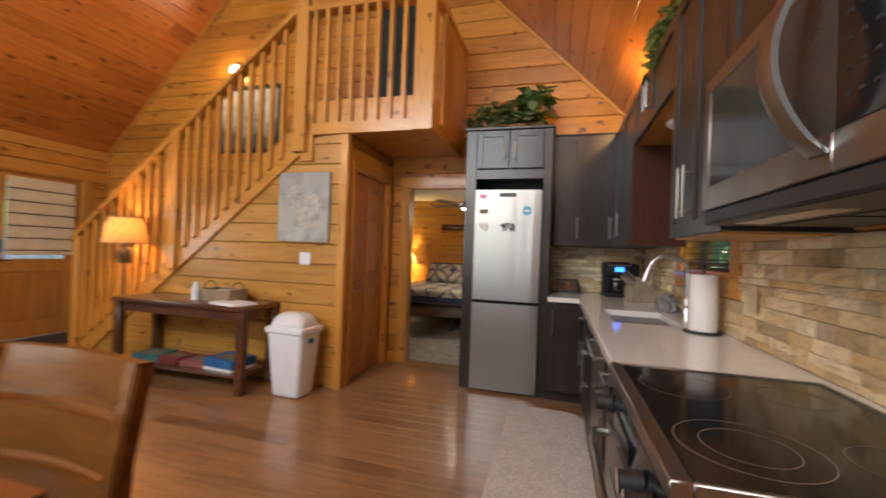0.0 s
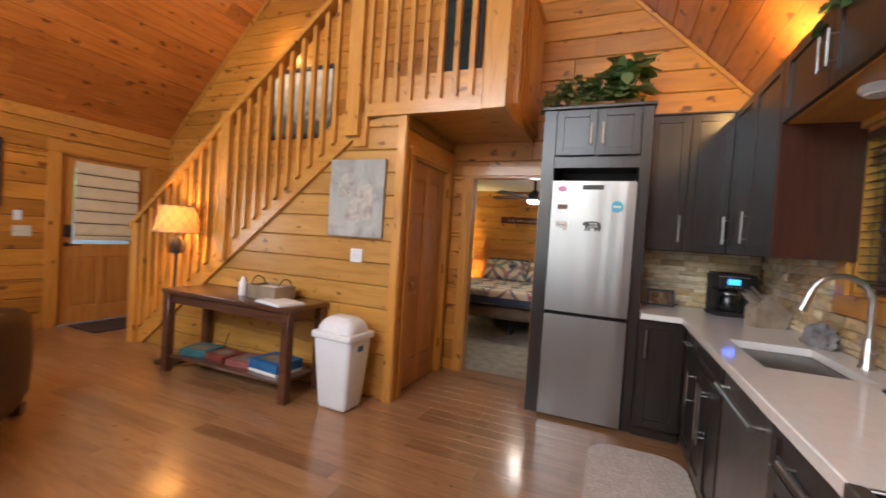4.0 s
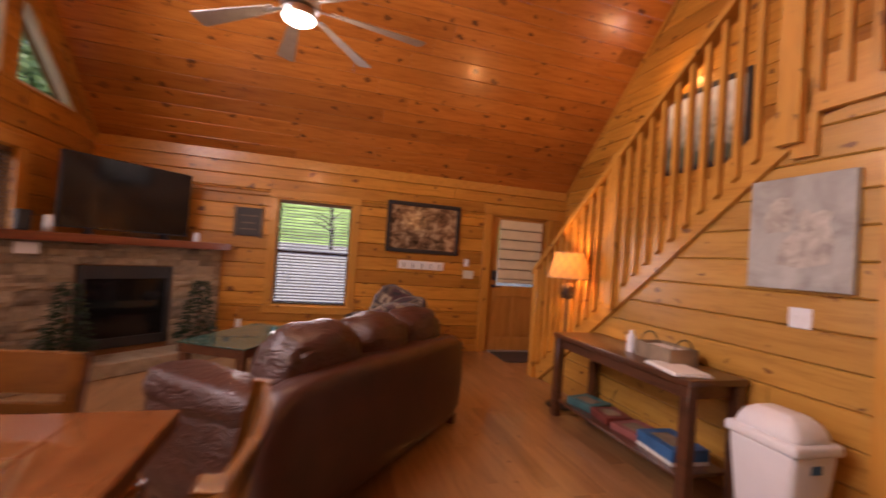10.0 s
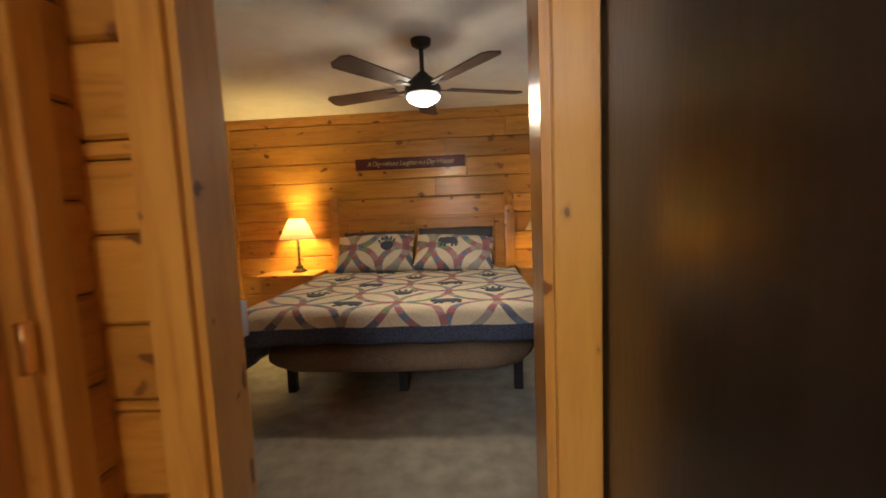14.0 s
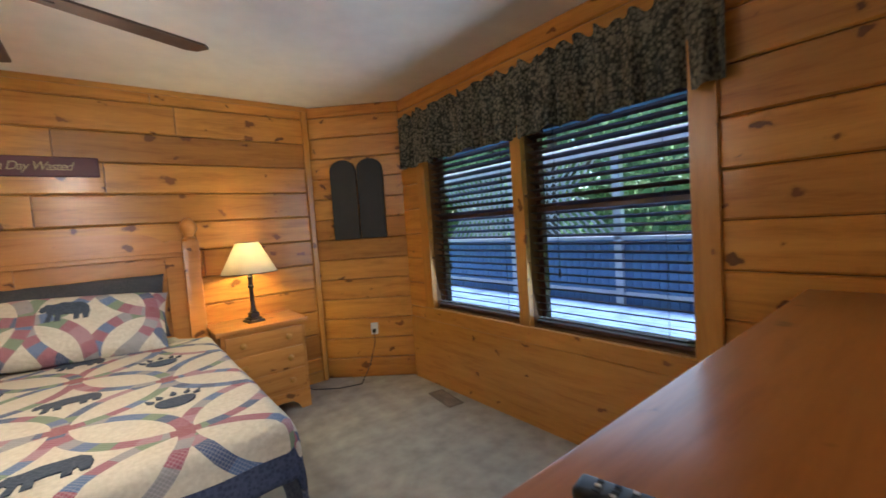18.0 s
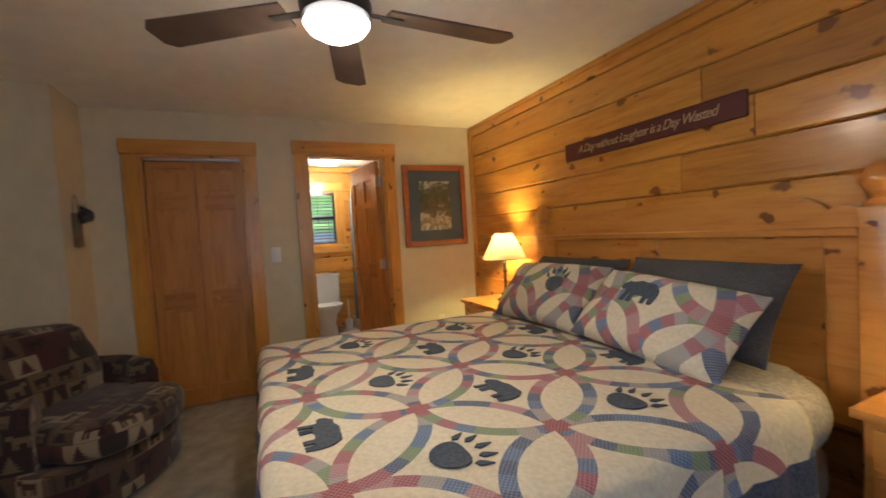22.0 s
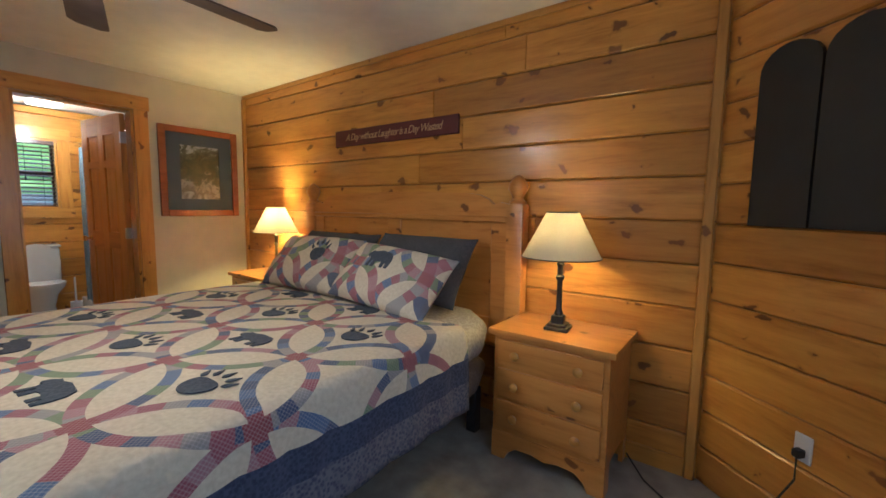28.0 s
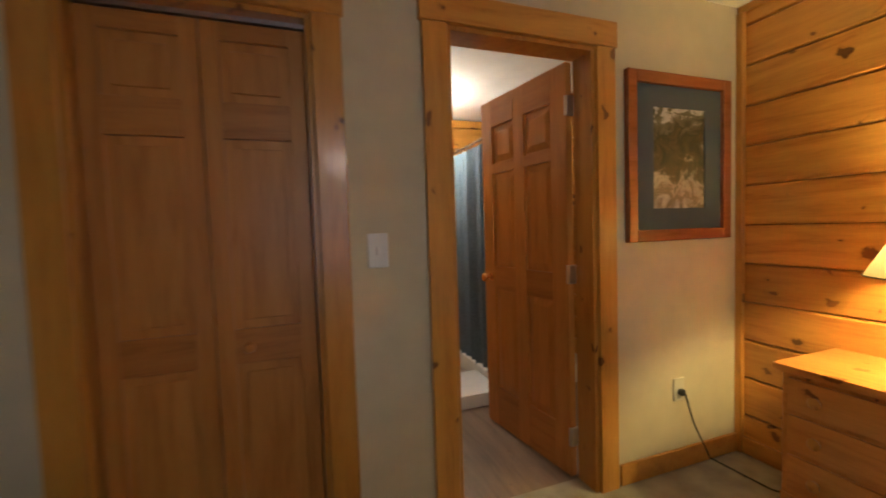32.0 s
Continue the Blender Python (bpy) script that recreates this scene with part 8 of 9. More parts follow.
for a in (-0.77, 0.06):
    part("headboard_panel", boxes(((a, HY + 0.014, 0.6), (a + 0.71, HY + 0.03, 1.165))), PINE_FURN, bed, soft=False)

# quilt
HW, FT, TOP, RAD = 0.935, 0.0, 0.69, 0.05


def drape(d):
    """How a sheet runs over an edge: the way out and the drop after d metres past the bend's start."""
    if d <= 0:
        return d, 0.0
    arc = RAD * math.pi / 2
    if d < arc:
        a = d / RAD
        return RAD * math.sin(a), RAD * (1 - math.cos(a))
    return RAD + 0.04 * (d - arc), RAD + (d - arc)


bm = bmesh.new()
uvl = bm.loops.layers.uv.new("UVMap")
S0, T0, T1 = 1.31, -0.18, 1.5
ns_, nt_ = 96, 70
grid = []
for j in range(nt_ + 1):
    row = []
    t0 = T0 + (T1 - T0) * j / nt_
    for i in range(ns_ + 1):
        s0 = -S0 + 2 * S0 * i / ns_
        past_s, past_t = max(0.0, abs(s0) - (HW - RAD)), max(0.0, FT + RAD - t0)
        past = long_ = math.hypot(past_s, past_t)
        if past_s > 0 and past_t > 0:
            past *= 1 - 0.22 * (2 * past_s * past_t / past ** 2) ** 2
        out, drop = drape(past)
        x, y = s0, t0
        if past > 0:
            x = math.copysign(min(abs(s0), HW - RAD) + out * past_s / long_, s0)
            y = max(t0, FT + RAD) - out * past_t / long_
        z = TOP - drop
        fold = 0.014 * min(1, drop / 0.15)
        w = noise.noise(Vector((s0 * 3, t0 * 3, 1.0))) * 0.006
        if drop > 0.05:
            run = t0 * past_s / long_ - s0 * past_t / long_
            f = fold * math.sin(run * 16 + noise.noise(Vector((run * 2, 0, 4))) * 2)
            x += math.copysign(f * past_s / long_, s0)
            y -= f * past_t / long_
        row.append((bm.verts.new((x, y, z + w)), (s0, t0)))
    grid.append(row)
for j in range(nt_):
    for i in range(ns_):
        q = [grid[j][i], grid[j][i + 1], grid[j + 1][i + 1], grid[j + 1][i]]
        f = bm.faces.new([p[0] for p in q])
        for loop, p in zip(f.loops, q):
            loop[uvl].uv = p[1]
        s = sum(abs(p[1][0]) for p in q) / 4
        t0 = sum(p[1][1] for p in q) / 4
        e = max(s - 1.06, -0.095 - t0)
        f.material_index = 2 if e > 0.1 else 1 if e > 0 else 0
me = mesh_of(bm, "quilt")
for mt in (QUILT, BORDER, TRIM_CHECK):
    me.materials.append(mt)
me.shade_smooth()
ql = new("quilt", me)
ql.matrix_basis = pose(-1.66, 5.85, 0)
tagged(ql, "cream quilt with pieced rings, bears and paw prints", "quilt")
th_ = ql.modifiers.new("thickness", "SOLIDIFY")
th_.thickness, th_.offset = 0.012, -1
# appliqued bears and paws
bear_me = mesh_of(prism(bmesh.new(), [(x * 0.1, z * 0.115) for x, z in BEAR], 0, 0.004, "xy"), "bear_patch")
bear_me.materials.append(NAVY)
bm = bmesh.new()
pad = [(0.062 * math.cos(a) * (1 - 0.18 * math.sin(a)), 0.05 * math.sin(a) - 0.025 + 0.012 * math.cos(2 * a)) for a in np.linspace(0, 2 * math.pi, 24, endpoint=False)]
prism(bm, pad, 0, 0.004, "xy")
for k in range(5):
    a = radians(158 - 34 * k)
    c0 = Vector((0.075 * math.cos(a), 0.058 * math.sin(a) - 0.006))
    d = Vector((math.cos(a) * 0.6, 1.0)).normalized()
    n_ = Vector((-d.y, d.x))
    prism(bm, [tuple(p) for p in (c0 - d * 0.012, c0 - n_ * 0.011, c0 + d * 0.014 - n_ * 0.008, c0 + d * 0.038, c0 + d * 0.014 + n_ * 0.008, c0 + n_ * 0.011)], 0, 0.004, "xy")
paw_me = mesh_of(bm, "paw_patch")
paw_me.materials.append(NAVY)
for a in range(-4, 3):
    for b in range(0, 5):
        if (a + b) % 2:
            continue
        x, y = 0.34 + 0.31 * a, 0.17 + 0.31 * b
        if abs(x) > 0.8 or y > 1.42:
            continue
        w = noise.noise(Vector((x * 3, y * 3, 1.0))) * 0.006
        part("paw_patch" if a % 2 else "bear_patch", paw_me if a % 2 else bear_me, NAVY, ql, m=pose(x, y, TOP + w + 0.002, 0, 0, random.Random(a * 9 + b).uniform(-6, 6)))


def pillow(label, mat, w, h, m, puff=0.055, seed=0, name="pillow"):
    bm = bmesh.new()
    n = 18
    sides = []
    for sgn in (1, -1):
        vs = []
        for j in range(n + 1):
            row = []
            for i in range(n + 1):
                u, v = 2 * i / n - 1, 2 * j / n - 1
                edge = (1 - u ** 4) * (1 - v ** 4)
                z = sgn * (0.004 + (puff * 1.6) * max(edge, 0) ** 0.55) + 0.008 * noise.noise(Vector((u * 2 + seed, v * 2, sgn)))
                pin = 1 - 0.06 * (1 - abs(u) ** 2) * abs(v) ** 6
                row.append(bm.verts.new((u * w / 2 * (1 - 0.05 * (1 - v * v) * abs(u) ** 6), v * h / 2 * pin, z)))
            vs.append(row)
        sides.append(vs)
        for j in range(n):
            for i in range(n):
                q = [vs[j][i], vs[j][i + 1], vs[j + 1][i + 1], vs[j + 1][i]]
                bm.faces.new(q if sgn > 0 else q[::-1])
    bmesh.ops.remove_doubles(bm, verts=bm.verts[:], dist=0.0005)
    rim = [[(0, k) for k in range(n + 1)], [(n, k) for k in range(n + 1)], [(k, 0) for k in range(n + 1)], [(k, n) for k in range(n + 1)]]
    for r_ in rim:
        for (a, b), (c, d) in zip(r_, r_[1:]):
            q = [sides[0][a][b], sides[0][c][d], sides[1][c][d], sides[1][a][b]]
            if all(v.is_valid for v in q) and len(set(q)) == 4:
                try:
                    bm.faces.new(q)
                except ValueError:
                    pass
    bmesh.ops.recalc_face_normals(bm, faces=bm.faces[:])
    return tagged(part(name, bm, mat, m=m), label, "pillow")


p1 = pillow("cream ring-pattern pillow sham leaning on the bed", SHAM, 0.77, 0.43, pose(-2.08, 7.48, 0.855, 50, 0, 2), seed=1)
p2 = pillow("cream ring-pattern pillow sham with a bear patch", SHAM, 0.76, 0.41, pose(-1.31, 7.44, 0.84, 46, 4, -3), seed=2)
for pw, dx in ((p1, 0.12), (p2, -0.06)):
    part("paw_patch" if dx > 0 else "bear_patch", paw_me if dx > 0 else bear_me, NAVY, pw, m=pose(dx, 0.06, 0.0915, 0, 0, 4))
pillow("charcoal cotton pillow behind the sham", GREY_CLOTH, 0.74, 0.42, pose(-2.09, 7.67, 0.87, 60, 0, 2), seed=4)
pillow("charcoal cotton pillow behind the sham", GREY_CLOTH, 0.77, 0.43, pose(-1.3, 7.65, 0.885, 58, 0, -3), seed=6)


# ---- nightstands, lamps ----
def knob_wood():
    return turned([(0.01, 0), (0.01, 0.01), (0.02, 0.018), (0.022, 0.026), (0.014, 0.034), (0, 0.036)], seg=16)


def nightstand(m, label):
    n_ = thing("nightstand", label, "nightstand", m, "pine nightstands")
    W_, D_ = 0.55, 0.39
    part("top", boxes(((-W_ / 2 - 0.025, -0.025, 0.63), (W_ / 2 + 0.025, D_ + 0.005, 0.66)), bevel=0.006, seg=2), PINE_FURN, n_)
    part("carcass", boxes(((-W_ / 2, 0.0, 0.13), (W_ / 2, D_, 0.63)), bevel=0.003), PINE_FURN, n_, soft=False)
    for x0, x1, z0, z1 in ((-W_ / 2 + 0.025, W_ / 2 - 0.025, 0.485, 0.61), (-W_ / 2 + 0.025, W_ / 2 - 0.025, 0.325, 0.465), (-W_ / 2 + 0.025, W_ / 2 - 0.025, 0.165, 0.305)):
        d = part("drawer", boxes(((x0, -0.014, z0), (x1, 0.002, z1)), bevel=0.006, seg=2), PINE_FURN, n_)
        for x in ([(x0 + x1) / 2] if x1 - x0 < 0.3 else [x0 + 0.1, x1 - 0.1]):
            part("knob", knob_wood(), PINE_TRIM, d, "pale turned wooden knob", m=pose(x, -0.014, (z0 + z1) / 2, 90))
    sc = [(-W_ / 2, 0.0), (-W_ / 2 + 0.07, 0.0), (-W_ / 2 + 0.09, 0.04), (-W_ / 2 + 0.13, 0.07), (-0.06, 0.075), (0.0, 0.06), (0.06, 0.075), (W_ / 2 - 0.13, 0.07), (W_ / 2 - 0.09, 0.04), (W_ / 2 - 0.07, 0.0), (W_ / 2, 0.0), (W_ / 2, 0.14), (-W_ / 2, 0.14)]
    part("scalloped_base", prism(bmesh.new(), sc, -0.006, 0.02), PINE_FURN, n_, soft=False)
    part("side_foot", boxes(((-W_ / 2, 0.021, 0), (-W_ / 2 + 0.02, 0.07, 0.13)), ((W_ / 2 - 0.02, 0.021, 0), (W_ / 2, 0.07, 0.13)), ((-W_ / 2, D_ - 0.06, 0), (-W_ / 2 + 0.02, D_, 0.13)), ((W_ / 2 - 0.02, D_ - 0.06, 0), (W_ / 2, D_, 0.13))), PINE_FURN, n_, soft=False)
    return n_


first_ns = nightstand(pose(-0.39, 7.52, 0), "pine nightstand with three drawers and wooden knobs")
copy_thing(first_ns, pose(-3.03, 7.53, 0))


def table_lamp(m):
    l_ = thing("table_lamp", "lit bedside lamp with a cream cone shade", "lamp", m, "bedside lamps")
    part("base", boxes(((-0.058, -0.058, 0), (0.058, 0.058, 0.018)), ((-0.045, -0.045, 0.018), (0.045, 0.045, 0.032)), ((-0.03, -0.03, 0.032), (0.03, 0.03, 0.07)), bevel=0.004), PEWTER, l_)
    part("column", turned([(0.018, 0.07), (0.022, 0.08), (0.014, 0.1), (0.013, 0.24), (0.021, 0.25), (0.021, 0.262), (0.014, 0.27), (0.014, 0.31), (0.02, 0.32), (0.014, 0.33), (0.01, 0.37), (0.005, 0.4)], seg=14), PEWTER, l_)
    part("harp", tube(bmesh.new(), [(0.04 * math.sin(a), 0, 0.47 - 0.1 * math.cos(a)) for a in np.linspace(0.3, 2 * math.pi - 0.3, 16)], 0.002, 5), BRASS, l_)
    part("shade", open_shade(0.185, 0.075, 0.355, 0.57), CREAM_SHADE, l_, "cream fabric cone shade, lit from inside")
    for r_, z in ((0.1855, 0.355), (0.0755, 0.57)):
        part("shade_trim", tube(bmesh.new(), [(r_ * math.cos(a), r_ * math.sin(a), z) for a in np.linspace(0, 2 * math.pi, 33)], 0.003, 5), PEWTER, l_)
    return l_


first_lamp = table_lamp(pose(-0.41, 7.69, 0.66, 0, 0, 8))
copy_thing(first_lamp, pose(-2.97, 7.76, 0.66, 0, 0, -5))

# ---- dresser and remote ----
dr = thing("dresser", "long pine dresser with round wooden knobs", "dresser", pose(-0.91, 4.872, 0, 0, 0, 180))
DL = 1.6
part("top", boxes(((-DL, -0.0, 0.93), (0.0, 0.4, 0.96)), bevel=0.008, seg=2), PINE_DRESSER, dr)
part("carcass", boxes(((-DL + 0.02, 0.02, 0.08), (-0.02, 0.38, 0.93)), bevel=0.003), PINE_DRESSER, dr, soft=False)
part("plinth", boxes(((-DL + 0.02, 0.03, 0.0), (-0.02, 0.35, 0.08))), PINE_DRESSER, dr, soft=False)
for r_ in range(3):
    for k in range(3):
        x0 = -DL + 0.05 + k * 0.505
        z0 = 0.12 + r_ * 0.265
        d = part("drawer", boxes(((x0, 0.004, z0), (x0 + 0.49, 0.022, z0 + 0.25)), bevel=0.006, seg=2), PINE_DRESSER, dr)
        for q in (0.12, 0.35):
            part("knob", knob_wood(), PINE_TRIM, d, "turned wooden knob", m=pose(x0 + q, 0.004, z0 + 0.14, 90))
rm = thing("remote_control", "black television remote with a keypad on the dresser", "remote", pose(-0.733, 4.737, 0.96, 0, 0, -78) @ Matrix.Scale(0.82, 4))
part("case", boxes(((-0.1, -0.021, 0), (0.1, 0.021, 0.02)), bevel=0.008, seg=3), DARK, rm)
for r_ in range(7):
    for q in (-1, 0, 1):
        part("button", boxes(((-0.075 + r_ * 0.022, q * 0.011 - 0.003, 0.02), (-0.067 + r_ * 0.022, q * 0.011 + 0.003, 0.022)), bevel=0.001), SLATE_MAT if (r_ + q) % 3 else PAPER, rm)

mi = thing("dresser_mirror", "large pine-framed mirror standing on the dresser", "mirror", pose(0.7, YD, 0.96, 0, 0, 180))
part("stile", boxes(((0, -0.026, 0.03), (0.055, -0.001, 1.06)), bevel=0.004), PINE_FURN, mi)
part("stile", boxes(((1.325, -0.026, 0.03), (1.38, -0.001, 1.06)), bevel=0.004), PINE_FURN, mi)
part("rail", boxes(((0.055, -0.025, 0.03), (1.325, -0.001, 0.09)), bevel=0.004), PINE_FURN, mi)
part("rail", boxes(((0.055, -0.025, 1.0), (1.325, -0.001, 1.06)), bevel=0.004), PINE_FURN, mi)
part("base_ledge", boxes(((-0.02, -0.05, 0.0), (1.4, -0.001, 0.03)), bevel=0.006), PINE_FURN, mi)
part("glass", boxes(((0.055, -0.012, 0.09), (1.325, -0.004, 1.0))), MIRROR, mi, "plain mirror glass", soft=False)

# ---- things on the bedroom walls ----
sg = thing("wall_sign", "long maroon wooden sign with pale script over the bed", "sign", pose(-1.755, YH - 0.02, 1.765))
part("board", boxes(((-0.585, -0.018, -0.06), (0.585, 0, 0.06)), bevel=0.004), SIGN_RED, sg)
tx = bpy.data.curves.new("lettering", "FONT")
tx.body, tx.size, tx.align_x, tx.align_y, tx.extrude, tx.shear = "A Day without Laughter is a Day Wasted", 0.072, "CENTER", "CENTER", 0.0008, 0.35
tx.space_character = 0.86
tx.materials.append(GOLD_INK)
lt = new("lettering", tx)
lt.parent = sg
lt.matrix_basis = pose(0, -0.0195, 0, 90)
lt.scale = (0.9, 1, 1)
framed("picture", "mountain stream print with a slate mount in reddish wood", pose(BX + 0.002, 7.49, 1.53, 0, 0, 90), 0.66, 0.78, 0.055, REDWOOD, RAPIDS, 0.03, 0.11, SLATE_MAT)
a41 = -41.9
ca, sa = math.cos(radians(a41)), math.sin(radians(a41))


def on_angle(d, z, out=0.02):
    return pose(0.2 + d * ca + out * sa, YH + d * sa - out * ca, z, 0, 0, a41)


wp = thing("wall_panel", "black two-part arched metal wall panel", "wall decor", on_angle(0.39, 1.19, 0.021) @ Matrix.Diagonal((1.1, 1.0, 1.02, 1.0)))
for s in (-1, 1):
    o = [(s * 0.004, 0), (s * 0.2, 0), (s * 0.2, 0.56)] + [(s * (0.102 + 0.098 * math.cos(a)), 0.56 + 0.085 * math.sin(a)) for a in np.linspace(0.2, math.pi - 0.05, 10)]
    part("leaf", prism(bmesh.new(), o, -0.02, 0.0), plain("matt_black_metal", (0.018, 0.017, 0.016), 0.55, vary=0.15, bump=0.05) if s < 0 else bpy.data.materials["matt_black_metal"], wp, soft=False)
ou = plate("outlet", "white wall outlet with a black plug", "outlet", on_angle(0.44, 0.42, 0.02), 0.06, 0.1, 0, WHITE_PLASTIC)
part("plug", boxes(((-0.014, -0.04, -0.03), (0.014, -0.008, 0.0)), bevel=0.004), DARK, ou)
e0 = on_angle(0.44, 0.405, 0.05).translation
tagged(part("power_cord", tube(bmesh.new(), [e0, e0 + Vector((0, 0, -0.1)), (0.4, 7.55, 0.14), (0.3, 7.52, 0.03), (0.15, 7.62, 0.012), (0.0, 7.75, 0.012), (-0.1, 7.86, 0.05)], 0.004, 6), DARK), "black lamp cord trailing on the carpet", "cable")
plate("light_switch", "white light switch between closet and bathroom", "switch", pose(BX, 6.02, 1.16, 0, 0, 90), 0.075, 0.125, 1, WHITE_PLASTIC)
ou = plate("outlet", "ivory wall outlet with a dark plug", "outlet", pose(BX, 7.49, 0.4, 0, 0, 90), 0.07, 0.115, 0)
part("plug", boxes(((-0.013, -0.035, -0.025), (0.013, -0.008, 0.005)), bevel=0.004), DARK, ou)
tagged(part("power_cord", tube(bmesh.new(), [(BX + 0.04, 7.49, 0.39), (BX + 0.06, 7.52, 0.25), (BX + 0.1, 7.58, 0.08), (BX + 0.3, 7.7, 0.012), (BX + 0.45, 7.8, 0.01)], 0.004, 6), DARK), "dark lamp cord hanging from the outlet", "cable")
tm = plate("thermostat", "white wall remote holder beside the doorway", "thermostat", pose(-0.78, YD, 1.18, 0, 0, 180), 0.065, 0.14, 0, WHITE_PLASTIC)
part("buttons", boxes(((-0.015, -0.012, 0.02), (0.015, -0.008, 0.03)), ((-0.015, -0.012, -0.005), (0.015, -0.008, 0.005)), ((-0.015, -0.012, -0.03), (0.015, -0.008, -0.02))), SLATE_MAT, tm)
fs = thing("wall_ornament", "small black bear ornament on a weathered wood slip with wire", "wall decor", pose(-3.5, 4.812, 1.31, 0, 0, 180))
part("slip", boxes(((-0.06, -0.02, 0), (0.06, 0, 0.22)), bevel=0.004), GREYWOOD, fs)
part("wire", tube(bmesh.new(), [(0.045 * math.cos(a), -0.008, 0.22 + 0.12 * math.sin(a)) for a in np.linspace(0, math.pi, 14)], 0.0025, 5), KRAFT, fs)
bm = bmesh.new()
bmesh.ops.create_icosphere(bm, subdivisions=3, radius=1)
for v in bm.verts:
    p = v.co
    v.co = Vector((p.x * 0.055 - 0.01 + 0.03 * max(0, -p.x), -0.06 + p.y * 0.045, 0.2 + p.z * 0.045 + 0.02 * noise.noise(p * 2)))
part("bear_head", bm, DARK, fs)
for c_, r_ in (((-0.075, -0.075, 0.175), 0.024), ((-0.03, -0.05, 0.25), 0.014), ((0.03, -0.05, 0.245), 0.014)):
    part("muzzle" if r_ > 0.02 else "ear", lathe(bmesh.new(), [(0, -r_), (r_ * 0.8, -r_ * 0.6), (r_, 0), (r_ * 0.8, r_ * 0.6), (0, r_)], c_, 10), DARK, fs)
tv = thing("television", "wall-mounted black television behind the open door", "television", pose(-2.44, YD, 1.55, 0, 0, 180))
part("panel", boxes(((-0.28, -0.035, 0), (0.3, -0.012, 0.45)), bevel=0.004), DARK, tv)
part("screen", boxes(((-0.275, -0.0375, 0.008), (0.295, -0.035, 0.44))), SCREEN, tv)
part("bracket", boxes(((-0.1, -0.013, 0.1), (0.1, 0, 0.35))), DARK, tv)
vt = thing("floor_vent", "brown metal floor register in the carpet", "vent", pose(0.63, 6.86, 0, 0, 0, 82))
part("frame", boxes(((-0.15, -0.06, 0.0), (0.15, -0.048, 0.006)), ((-0.15, 0.048, 0.0), (0.15, 0.06, 0.006)), ((-0.15, -0.048, 0), (-0.138, 0.048, 0.006)), ((0.138, -0.048, 0), (0.15, 0.048, 0.006)), ((-0.138, -0.048, 0.0), (0.138, 0.048, 0.002))), GREYWOOD, vt)
for k in range(14):
    part("slat", boxes(((-0.13 + k * 0.0195, -0.047, 0.0015), (-0.12 + k * 0.0195, 0.047, 0.005))), KRAFT, vt)
lodge_chair("brown lodge-print barrel swivel armchair beside the closet", pose(-2.92, 4.87, 0, 0, 0, 150))

fn = thing("ceiling_fan", "five-blade bedroom ceiling fan with a lit dome", "ceiling fan", pose(-1.42, 6.17, -0.06))
part("canopy", turned([(0.03, 0), (0.06, 0.02), (0.065, 0.05), (0, 0.05)], (0, 0, BCEIL + 0.01), 24), PEWTER, fn)
part("downrod", rod(bmesh.new(), (0, 0, 2.14), (0, 0, BCEIL + 0.03), 0.014, 10), PEWTER, fn)
part("motor", turned([(0.08, 0.0), (0.11, 0.01), (0.115, 0.05), (0.09, 0.09), (0.04, 0.13), (0.02, 0.15), (0, 0.15)], (0, 0, 2.02), 28), PEWTER, fn)
part("light_glass", turned([(0, -0.05), (0.05, -0.045), (0.09, -0.022), (0.105, 0.0), (0, 0.0)], (0, 0, 2.015), 28), LIT_WHITE, fn, "lit frosted dome")
bl2 = mesh_of(blade_mesh(0.5, 0.055, 0.07, 0.03), "blade")
bl2.materials.append(plain("dark_walnut_blade", (0.085, 0.055, 0.04), 0.5, vary=0.25, bump=0.05))
for k in range(5):
    b_ = part("blade", bl2, PEWTER, fn, m=pose(0, 0, 2.07, 0, 0, 20 + 72 * k) @ pose(0.17, 0, 0, 10))
    part("blade_arm", boxes(((-0.09, -0.015, -0.01), (0.06, 0.015, -0.004)), bevel=0.003), PEWTER, b_)

# ---- bathroom ----
wall("wall_bath_end", "knotty pine bathroom wall with a small window", -6.0, 5.95, 90, 2.2, 2.28, 0.12, [(0.53, 0.99, 1.18, 1.94)], BACK, PINE, h=0.2)
wall("wall_bath_north", "knotty pine bathroom wall beside the shower", -6.0, 8.1, 0, 2.14, 2.28, 0.1, [], BACK, PINE, h=0.2)
wall("wall_bath_south", "knotty pine bathroom wall behind the toilet", BX - 0.12, 5.97, 180, 2.14, 2.28, 0.1, [], BACK, PINE, h=0.2)
window_unit("window_bath", "small bathroom window with a dark blind", pose(-6.0, 6.48, 0, 0, 0, 90), 0.46, 1.18, 0.76, open_tilt=22, pitch=0.044)
casing("trim_bath_window", "pale pine casing round the bathroom window", pose(-5.98, 6.48, 0, 0, 0, 90), 0.46, 0.76, 1.18, 0.11, bottom=True)
cl = thing("ceiling_light", "lit flush bathroom ceiling light", "light", pose(-5.55, 6.8, BCEIL))
part("pan", boxes(((-0.14, -0.14, -0.02), (0.14, 0.14, 0)), bevel=0.01), WHITE_PLASTIC, cl)
part("diffuser", boxes(((-0.125, -0.125, -0.065), (0.125, 0.125, -0.02)), bevel=0.02, seg=2), LIT_DIM, cl, "lit frosted glass")
to = thing("toilet", "white ceramic toilet with its lid raised", "toilet", pose(-5.56, 6.66, 0, 0, 0, 90))
